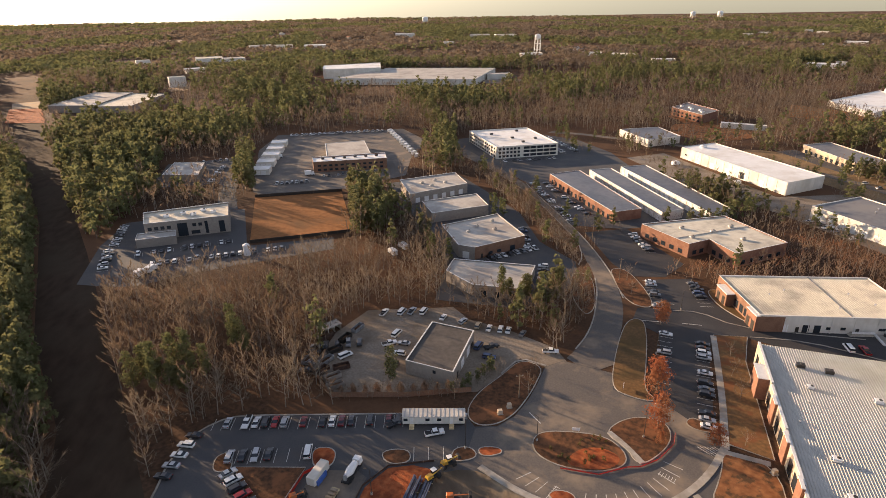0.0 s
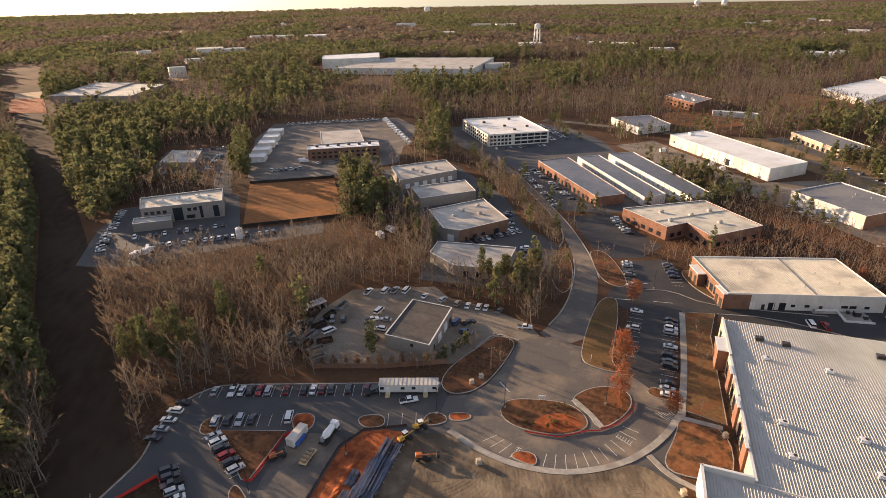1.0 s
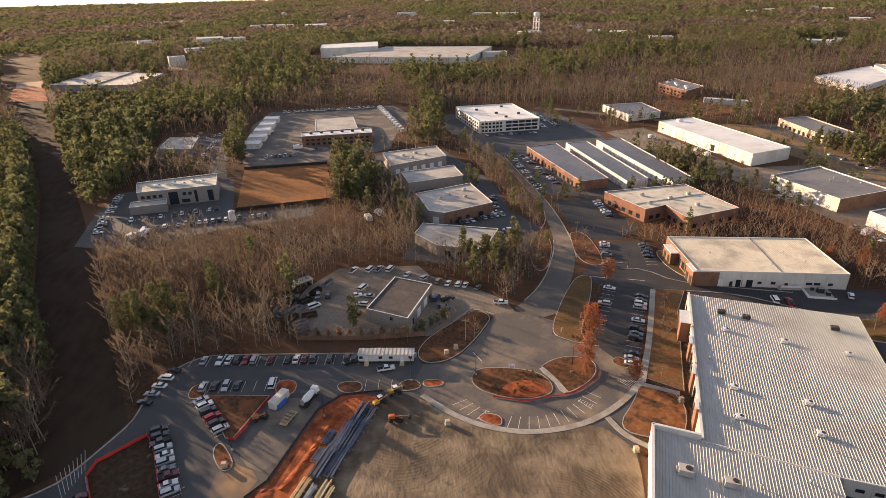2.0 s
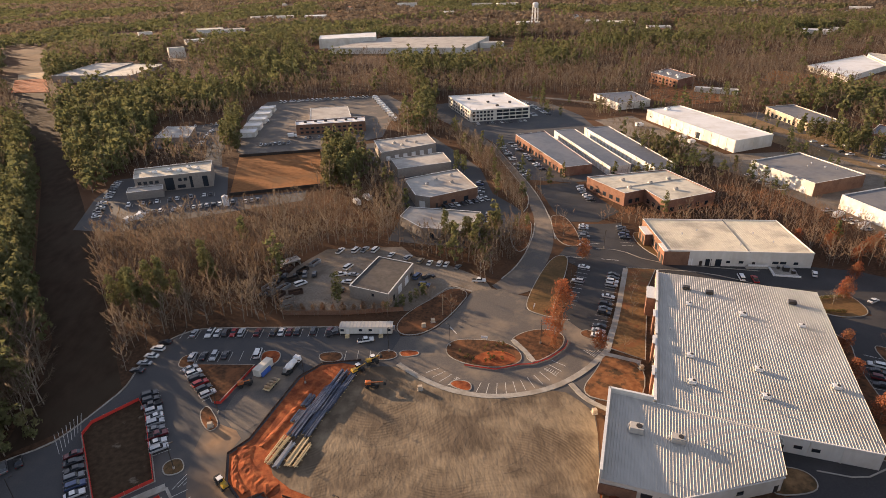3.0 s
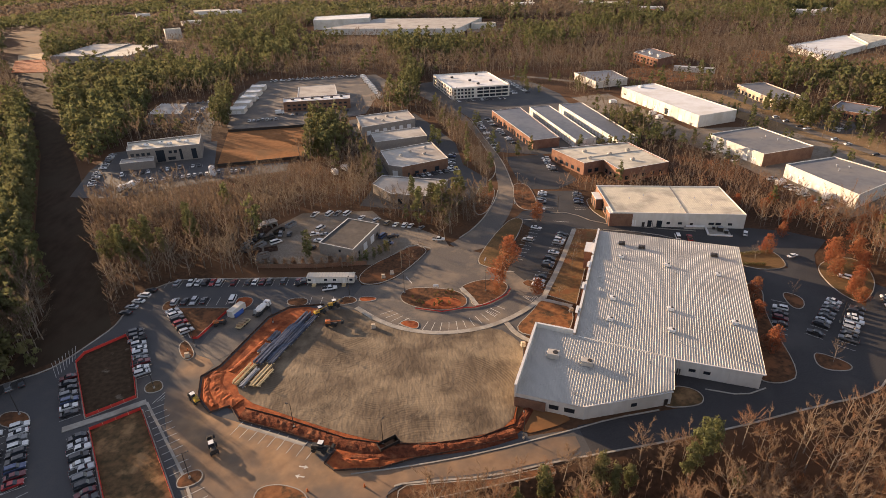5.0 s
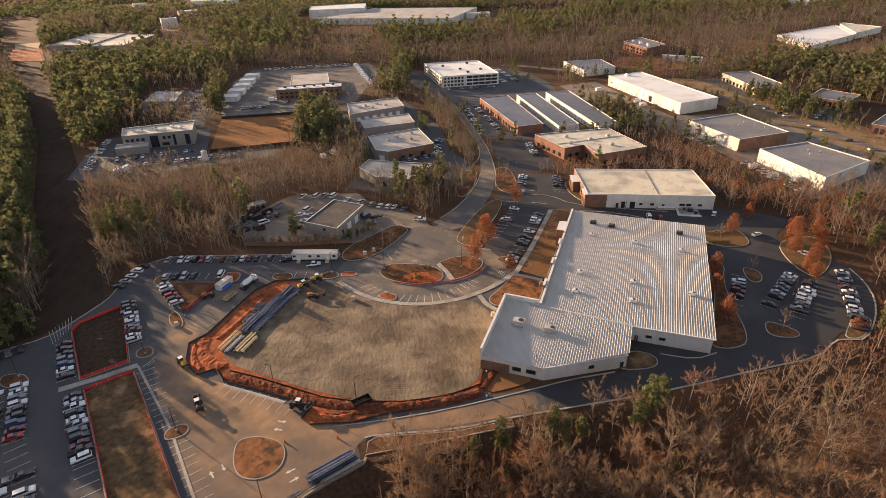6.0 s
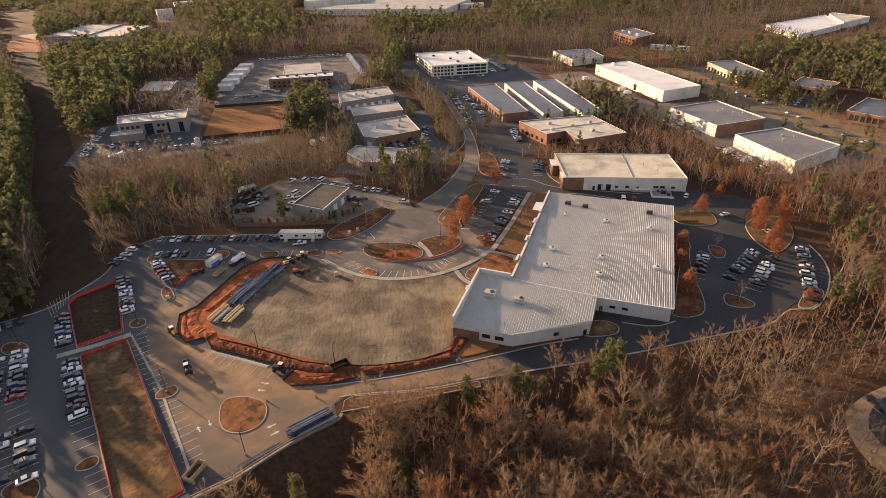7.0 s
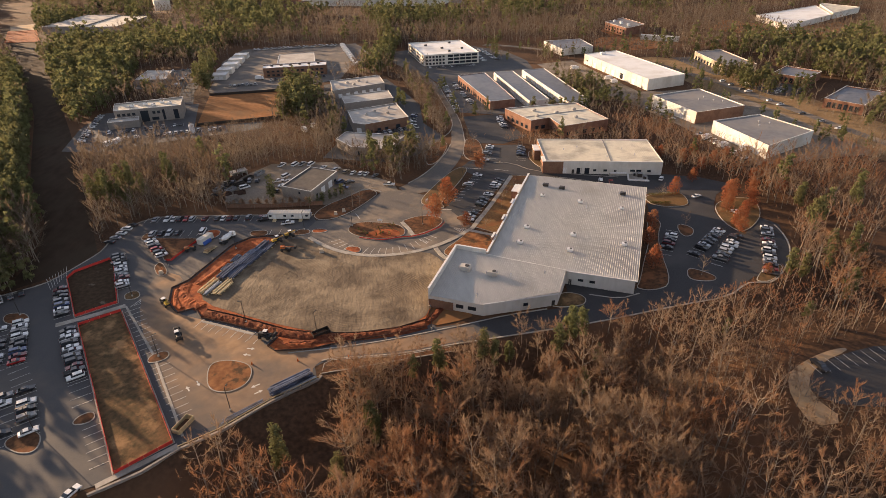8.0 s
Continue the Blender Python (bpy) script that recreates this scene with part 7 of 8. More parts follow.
def tube_np(p0, p1, r0, r1, n=4):
    p0, p1 = np.array(p0, float), np.array(p1, float)
    d = p1 - p0
    d /= np.linalg.norm(d) + 1e-9
    u = np.cross(d, [0.3, 0.9, 0.2])
    u /= np.linalg.norm(u)
    w = np.cross(d, u)
    a = np.arange(n) * 2 * np.pi / n
    c = np.cos(a)[:, None] * u + np.sin(a)[:, None] * w
    v = np.vstack([p0 + c * r0, p1 + c * r1])
    f = []
    for i in range(n):
        j = (i + 1) % n
        f += [(i, j, n + j), (i, n + j, n + i)]
    return v, np.array(f)


def join(parts):
    vs, fs, k = [], [], 0
    for v, f in parts:
        vs.append(v)
        fs.append(f + k)
        k += len(v)
    return np.vstack(vs), np.vstack(fs)


def np_mesh(name, v, f, material):
    me = bpy.data.meshes.new(name)
    me.vertices.add(len(v))
    me.vertices.foreach_set("co", v.astype(np.float32).ravel())
    me.loops.add(len(f) * 3)
    me.loops.foreach_set("vertex_index", f.astype(np.int32).ravel())
    me.polygons.add(len(f))
    me.polygons.foreach_set("loop_start", np.arange(0, len(f) * 3, 3, dtype=np.int32))
    me.materials.append(material)
    me.update()
    me.validate()
    return me


def cone_np(p0, p1, r0):
    """A three-sided tapering branch that ends in a point."""
    p0, p1 = np.array(p0, float), np.array(p1, float)
    d = p1 - p0
    d /= np.linalg.norm(d) + 1e-9
    u = np.cross(d, [0.3, 0.9, 0.2])
    u /= np.linalg.norm(u) + 1e-9
    w = np.cross(d, u)
    a = np.arange(3) * 2 * np.pi / 3
    v = np.vstack([p0 + (np.cos(a)[:, None] * u + np.sin(a)[:, None] * w) * r0, p1])
    return v, np.array([(0, 1, 3), (1, 2, 3), (2, 0, 3)])


def unit(v):
    return v / (np.linalg.norm(v, axis=-1, keepdims=True) + 1e-9)


def bare_tree(seed, h=15.0, twigs=330, limbs=9, spread=0.30, sides=5, tw=0.05, subs=4, low=0.34, long=1.0):
    """A leafless broadleaf: a trunk, limbs that bend upward, side branches, and a domed crown of fine twigs."""
    r = np.random.default_rng(seed)
    k = h / 15
    lean = r.normal(size=2) * 0.3 * k
    mid, top = np.array([lean[0], lean[1], h * 0.42]), np.array([lean[0] * 2.2, lean[1] * 2.2, h * 0.82])
    wood = [tube_np((0, 0, -0.3), mid, 0.19 * k, 0.13 * k, sides), cone_np(mid, top, 0.13 * k)]
    arms = [(mid + (top - mid) * 0.35, top, 0.6)]
    turn = r.uniform(0, 6.28)
    for i in range(limbs):
        g = (i + r.uniform(0.1, 0.9)) / limbs
        z = h * (low + (0.70 - low) * g)
        a = turn + i * 2.4 + r.normal() * 0.3
        L = h * spread * (1.1 - 0.5 * g) * r.uniform(0.8, 1.2)
        f = z / (h * 0.82)
        p0 = np.array([top[0] * f, top[1] * f, z])
        rise = math.tan(radians(28 + 30 * g + r.normal() * 7))
        pm = p0 + np.array([math.cos(a), math.sin(a), rise]) * L * 0.55
        p1 = pm + np.array([math.cos(a + r.normal() * 0.3), math.sin(a + r.normal() * 0.3), rise + 0.75]) * L * 0.42
        if subs:
            wood.append(tube_np(p0, pm, 0.070 * k, 0.042 * k, 3))
            wood.append(cone_np(pm, p1, 0.042 * k))
        elif tw < 0.2:
            wood.append(cone_np(p0, (pm + p1) / 2, 0.10 * k))
        arms += [(p0 + (pm - p0) * 0.4, pm, L / h), (pm, p1, L / h), (pm, p1, L / h)]
        for j in range(subs):
            q0 = p0 + (pm - p0) * r.uniform(0.45, 1) if j % 2 else pm + (p1 - pm) * r.uniform(0, 0.8)
            d = unit(unit(p1 - p0) + r.normal(size=3) * np.array([0.75, 0.75, 0.4]) + np.array([0, 0, 0.25]))
            q1 = q0 + d * L * r.uniform(0.35, 0.65)
            wood.append(cone_np(q0, q1, 0.030 * k))
            arms += [(q0, q1, L / h)] * 3
    i = r.integers(0, len(arms), twigs)
    a, b = np.array([e[0] for e in arms])[i], np.array([e[1] for e in arms])[i]
    p0 = a + (b - a) * r.uniform(0.15, 1.0, (twigs, 1))
    core = np.array([top[0] * 0.7, top[1] * 0.7, h * 0.40])
    d = unit(0.8 * unit(b - a) + 0.6 * unit(p0 - core) + r.normal(size=(twigs, 3)) * 0.45 + np.array([0, 0, 0.12]))
    L = r.uniform(0.7, 1.7, (twigs, 1)) * k * long
    crown = blades(p0, p0 + d * L, np.full(twigs, tw) * r.uniform(0.7, 1.4, twigs), r)
    return join(wood), crown


def facets(p, n, size, r):
    """Small triangles at the places p, facing roughly along n."""
    k = len(p)
    n = unit(n + r.normal(size=(k, 3)) * 0.42)
    u = unit(np.cross(n, r.normal(size=(k, 3))))
    w = np.cross(n, u)
    v = np.empty((k * 3, 3))
    for j in range(3):
        a = j * 2.0944 + r.normal(size=(k, 1)) * 0.3
        v[j::3] = p + (np.cos(a) * u + np.sin(a) * w) * size * r.uniform(0.7, 1.4, (k, 1))
    return v, np.arange(k * 3).reshape(k, 3)


def leafy(seed, h, n, r0, low, size, clusters, flat=0.7, spread=None, limbs=True):
    """A crown of leaf clumps: small leaf sprays over the shells of uneven lobes, on a trunk with limbs."""
    r = np.random.default_rng(seed)
    wood = [tube_np((0, 0, -0.3), (r.normal() * 0.2, r.normal() * 0.2, h * 0.9), 0.014 * h + 0.04, 0.04, 4 if limbs else 3)]
    cs = []
    for k in range(clusters):
        z = low + (h - low) * (k + r.uniform(0, 1)) / clusters
        f = (z - low) / (h - low)
        prof = (spread or (lambda f: math.sqrt(max(0.05, 1 - (2 * f - 0.75) ** 2 / 1.6))))(f)
        a = k * 2.4 + r.normal() * 0.5
        rad = r0 * prof * r.uniform(0.2, 0.85)
        c = np.array([math.cos(a) * rad, math.sin(a) * rad, z])
        cs.append((c, r0 * r.uniform(0.34, 0.58) * (0.55 + 0.45 * prof)))
        if limbs:
            wood.append(cone_np((0, 0, max(low * 0.8, z - rad * 0.5)), c, 0.06))
    size_of = np.array([k[1] for k in cs])
    i = r.choice(clusters, n, p=size_of ** 2 / (size_of ** 2).sum())
    c, s = np.array([k[0] for k in cs])[i], size_of[i]
    off = r.normal(size=(n, 3)) + np.array([0, 0, 0.35])
    off = unit(off)
    p = c + off * s[:, None] * np.array([1, 1, flat]) * r.uniform(0.62, 1.12, (n, 1))
    axis = p - np.array([0, 0, 1]) * p[:, 2:3]
    return join(wood), facets(p, off + 0.35 * unit(axis), size, r)


BARE = [bare_tree(100 + i, 12.0 + (i % 4) * 1.6, 1850, 11, (0.25, 0.30, 0.22, 0.27)[i % 4], 5, 0.048, 6, 0.30 + 0.03 * (i % 3), 0.95) for i in range(11)]
BARE_THIN = [bare_tree(140 + i, 11 + (i % 4) * 1.6, 350, 7, 0.27, 3, 0.072, 0, 0.20, 1.2) for i in range(6)]
BARE_MID = [bare_tree(150 + i, 12 + (i % 4) * 1.5, 340, 8, 0.25, 3, 0.078, 1, 0.32, 1.1) for i in range(6)]
BUSHY = [bare_tree(160 + i, 9 + (i % 3) * 1.4, 165, 8, 0.34, 3, 0.10, 0, 0.08, 1.3) for i in range(5)]
BARE_FAR = [bare_tree(180 + i, 13 + (i % 3) * 2, 62, 4, 0.29, 3, 0.23, 0, 0.18, 2.0) for i in range(5)]
pine_shape = lambda f: 0.35 + 0.75 * math.sin(math.pi * min(1, 0.15 + f * 0.85)) * (1 - 0.45 * f)
PINE = [leafy(200 + i, 15 + 1.5 * i, 1350, 3.2 + 0.2 * (i % 2), 4 + i * 0.6, 0.37, 24, 0.7, pine_shape) for i in range(5)]
PINE_THIN = [leafy(220 + i, 14 + 1.5 * i, 205, 3.5, 1.6 + i * 0.4, 0.82, 12, 0.7, pine_shape, False) for i in range(5)]
PINE_FAR = [leafy(240 + i, 14 + 1.5 * i, 62, 4.3, 2, 1.50, 8, 0.7, pine_shape, False) for i in range(4)]
RUST = [leafy(260 + i, 9.0 + i * 0.8, 1500, 3.6, 1.4, 0.25, 26, 0.8) for i in range(3)]
LAWN_TREE = [bare_tree(280 + i, 8 + i, 420, 10, 0.34, 5, 0.045, 3, 0.25) for i in range(3)]
SHRUB = [leafy(300 + i, 1.6, 110, 0.8, 0.2, 0.17, 7, 0.8) for i in range(3)]
SAPLING = [leafy(320 + i, 4.8 + i, 620, 1.5, 0.5, 0.22, 14, 0.8) for i in range(2)]

TREE_MESH = {}


def tree_meshes(key, lot, leaf):
    if key not in TREE_MESH:
        TREE_MESH[key] = [(np_mesh("trunk", *w, M["bark"]), np_mesh("crown", *c, M[leaf])) for w, c in lot]
    return TREE_MESH[key]


def plant(x, y, key, lot, leaf, i, label, category="tree", group="trees", s=1.0, name="tree", z=0.0):
    w, c = tree_meshes(key, lot, leaf)[i % len(lot)]
    top = empty(name, Matrix.Translation((x, y, z or ground_z(x, y))) @ Matrix.Rotation(i * 2.4, 4, "Z") @ Matrix.Scale(s, 4), label, category, group)
    share("trunk", w, top, Matrix.Identity(4))
    share("crown", c, top, Matrix.Identity(4))


def merge(name, spots, lot, leaf, label, category="woods"):
    """Many trees of one stand as one mesh of trunks and twigs."""
    if not spots:
        return
    vw, fw, vc, fc, kw, kc = [], [], [], [], 0, 0
    for i, (x, y, s, a) in enumerate(spots):
        (wv, wf), (cv, cf) = lot[i % len(lot)]
        m = np.array([[math.cos(a) * s, -math.sin(a) * s, 0], [math.sin(a) * s, math.cos(a) * s, 0], [0, 0, s]])
        o = np.array([x, y, ground_z(x, y)])
        vw.append(wv @ m.T + o)
        fw.append(wf + kw)
        kw += len(wv)
        vc.append(cv @ m.T + o)
        fc.append(cf + kc)
        kc += len(cv)
    top = empty(name, Matrix.Identity(4), label, category, "", "stuff")
    for nm, v, f, mat in (("trunks", vw, fw, M["bark"]), ("crowns", vc, fc, M[leaf])):
        ob = new(nm, np_mesh(nm, np.vstack(v), np.vstack(f), mat))
        ob.parent = top


# open ground where no woods stand
CLEAR = [
    [(-98, 60), (-98, 84), (-90, 88), (-66, 98.5), (-54.5, 119), (-54, 130), (-48, 145), (-38, 149.5), (12, 144), (33, 150), (64, 152), (86, 166), (98, 186), (111, 212), (126, 219), (146, 199), (150, 192), (158, 191), (216, 177), (210, 140), (224, 134),
     (233, 122), (234, 104), (226, 87), (224, 72), (214, 56), (205, 47), (190, 38), (172, 34), (153, 32.5), (124, 29.5), (99, 29), (70, 26.5), (52, 25), (44, 21), (40, 12), (38, 0), (37, -12), (28, -12), (27, -1), (22, 3), (10, 5), (0, -3), (-14, -8), (-60, -25), (-98, -25)],
    [(-14, 168), (-6, 189), (8, 204), (44, 200), (48, 188), (60, 178), (72, 164), (62, 150), (40, 143), (14, 143), (-9, 149)],
    [(104, 174), (83, 166), (96, 187), (107, 212), (109, 240), (112, 262), (113, 294), (108, 345), (96, 407), (86, 470), (110, 478), (126, 400), (130, 355), (129, 318), (128, 273), (127, 250), (124, 229), (120, 209)],
    [(40, 205), (50, 236), (47, 275), (40, 300), (34, 328), (36, 378), (88, 384), (97, 345), (103, 330), (104, 290), (101, 250), (108, 228), (98, 206), (84, 197), (70, 192)],
    [(-123, 258), (-130, 300), (-122, 337), (-62, 346), (-58, 375), (-66, 385), (-82, 402), (-130, 402), (-132, 476), (-68, 484), (-62, 500), (-54, 562), (74, 566), (90, 500), (68, 440), (54, 395), (40, 385), (8, 368), (8, 290), (0, 274), (-46, 258), (-66, 252), (-95, 244)],
    [(124, 219), (118, 212), (122, 240), (128, 268), (206, 256), (212, 210), (200, 207), (176, 202), (170, 214), (150, 204)],
    [(126, 272), (128, 400), (104, 480), (100, 514), (190, 518), (236, 470), (240, 425), (228, 404), (224, 370), (218, 362), (216, 258), (150, 264)],
    [(222, 410), (262, 416), (322, 418), (345, 400), (360, 300), (364, 120), (330, 118), (322, 136), (258, 138), (250, 200), (247, 262), (226, 330)],
    [(192, 508), (230, 520), (330, 412), (318, 388), (250, 440)],
    [(250, 424), (304, 432), (306, 484), (250, 484)],
    [(350, 500), (402, 520), (402, 590), (352, 570)],
    [(354, 318), (412, 320), (412, 396), (350, 396)],
    [(520, 440), (740, 540), (706, 640), (550, 576)],
    [(364, 196), (420, 216), (425, 316), (366, 316)],
    [(-53, 116), (-74, 168), (-126, 292), (-209, 478), (-314, 704), (-346, 704), (-236, 484), (-170, 342), (-118, 208), (-89, 152), (-81, 124), (-79, 94)],
    [(-335, 690), (-215, 665), (-195, 845), (-312, 885)],
    [(-30, 850), (225, 760), (320, 960), (310, 1000), (110, 1110), (-15, 1085)],
    [(164, -18), (164, -6), (172, 6), (203, 12), (222, 0), (218, -16), (190, -20)],
    [(300, 920), (420, 880), (440, 960), (320, 990)],
]
CLEAR.append([(311, 485), (346, 522), (405, 480), (380, 425), (313, 430)])
CLEAR.append([(-310, 690), (-350, 700), (-600, 1226), (-520, 1240)])
CLEAR += [[(-553, 2062), (-448, 2130), (-492, 2369), (-584, 2269)], [(56, 1900), (143, 1920), (144, 2119), (64, 2085)], [(735, 1165), (775, 1120), (867, 1262), (816, 1300)], [(930, 1220), (940, 1180), (1022, 1295), (992, 1307)]]
for x, y, w, h in FAR:
    q = Vector((x - 30, y + 40)).normalized()
    CLEAR.append([(x + s * q.y * w * 0.75 + f * q.x, y - s * q.x * w * 0.75 + f * q.y) for s, f in ((-1, -75), (1, -75), (1, 60), (-1, 60))])
for x, y in HOUSES:
    CLEAR.append([(x - 16, y - 34), (x + 8, y - 34), (x + 14, y + 10), (x - 14, y + 10)])
BOXES = [(min(p[0] for p in c), max(p[0] for p in c), min(p[1] for p in c), max(p[1] for p in c)) for c in CLEAR]
SEEN = [(-75, -70), (-300, 90), (-1100, 1000), (2300, 1900), (420, -20), (150, -95), (-20, -70)]


def open_ground(x, y):
    return any(b[0] < x < b[1] and b[2] < y < b[3] and inside(x, y, c) for b, c in zip(BOXES, CLEAR))


def pine_share(x, y):
    """How much of the woods is pine at a place."""
    n = 0.5 + 0.5 * noise.noise((x / 130 + 3.1, y / 170 + 1.7, 0.5)) * 1.6
    k = -60 - 0.39 * (y - 120)               # the power-line corridor
    dx = x - k
    if y < 282 and -2 < dx and x < 60:       # the leafless stand between corridor and yard
        return 0.012
    if dx < 0 and y < 440:
        return 0.85 if dx < -22 else 0.95
    if 0 < dx < 26 and y < 640:
        return 0.95
    if x > 0 and y < 40:
        n -= 0.9
    if 180 < x < 330 and y < 250:
        n -= 0.35
    if y > 430 or x < -60:                   # stands of one kind, with clear edges
        stand = noise.noise((x / 120, y / 130, 8.0)) + 0.5 * noise.noise((x / 45, y / 55, 2.0))
        if x > -70 and x < 320 and y < 640:
            stand -= 0.42
        if x > -80 and x < 480 and y > 660 and y < 880:
            stand += 0.32
        if x > 200 and y < 780:
            stand -= 0.40
        if x < -70:
            stand += 0.05
        return 0.97 if stand > 0.02 else 0.03
    return 0.5 * (n - 0.5) + n * 0.35


# pines standing clear at the edge of the south woods
LONE_PINES = ((111, 25.6, 0.95), (115, 27, 0.75), (69.5, 22, 0.72), (62, 20, 0.55), (26, -1, 0.8), (40, -7, 0.75), (50, 3, 0.6), (68, 12, 0.55), (229, 58, 0.8), (257, 80, 1.0), (239, 89, 0.9), (212, 30, 0.9), (203, 41, 0.7), (106, 22, 0.7), (86, 20.6, 0.6), (71, 22, 0.45), (78, 21, 0.4), (25, -2, 0.5), (117, 18, 0.5), (222, 50, 0.7), (232, 71, 1.15), (190, 22, 0.5), (160, 20, 0.45), (109, 9, 0.6), (83, 22, 0.7), (91, 22, 0.6), (49, 6, 0.8))
WEST_PINES = ((-62, 165, 1.05), (-57, 168, 1.0), (-52, 166.5, 1.0), (-56, 162, 0.9), (-66, 169, 0.95), (-47, 166, 0.85), (-68, 163, 0.9), (-61, 160, 0.8), (-52.5, 160.5, 0.75), (-40, 183, 0.95), (-42, 190, 0.9), (-36, 178, 0.7), (62, 197.6, 0.8), (65.6, 198.4, 0.7), (70.8, 193.6, 0.85), (73, 196, 0.7))


def scatter():
    r = random.Random(5)
    bare_near, bare_mid, bare_far, pine_near, pine_mid, pine_far = [], [], [], [], [], []
    for y0, y1, step in ((-100, 300, 4.3), (300, 640, 7.0), (640, 1150, 11.6)):
        y = y0
        while y < y1:
            x = min(-100, -0.68 * y - 85)
            while x < max(230, 1.0 * y + 190):
                px, py = x + r.uniform(-0.5, 0.5) * step, y + r.uniform(-0.5, 0.5) * step
                x += step
                if py < 60 and px < -80 or py < 0 and px < 8 or py < 40 and px > 330:
                    continue
                if open_ground(px, py):
                    continue
                gap = noise.noise((px / 24, py / 24, 4.0))
                if gap < -0.42 and py > 45 and r.random() < 0.7:
                    continue
                if py < 95 and any(math.hypot(px - q[0] - 1, py - q[1] + 4 * q[2]) < 6.5 * q[2] for q in LONE_PINES):
                    continue
                if 150 < py < 205 and any(math.hypot(px - q[0], py - q[1] + 3) < 5.0 for q in WEST_PINES):
                    continue
                s, a = r.uniform(0.7, 1.2), r.uniform(0, 6.28)
                if 100 < px < 262 and 140 < py < 275:
                    s *= 0.68
                if -60 < px < 32 and py > 215 and py < 280:
                    s *= 0.72
                if py < 45 and px > 0:
                    if r.random() < 0.20:
                        continue
                    s *= 0.70 if ground_z(px, py) > -2.5 else 1.12
                pine = r.random() < pine_share(px, py)
                d = math.hypot(px - 40, py + 60)
                if d > 330 and r.random() < 0.45 and step < 5:
                    continue
                if step < 5 and d < 330:
                    (pine_near if pine else bare_near).append((px, py, s, a))
                elif step < 8:
                    (pine_mid if pine else bare_mid).append((px, py, s, a))
                else:
                    (pine_far if pine else bare_far).append((px, py, s * 1.15, a))
            y += step
    return bare_near, bare_mid, bare_far, pine_near, pine_mid, pine_far


bare_near, bare_mid, bare_far, pine_near, pine_mid, pine_far = scatter()

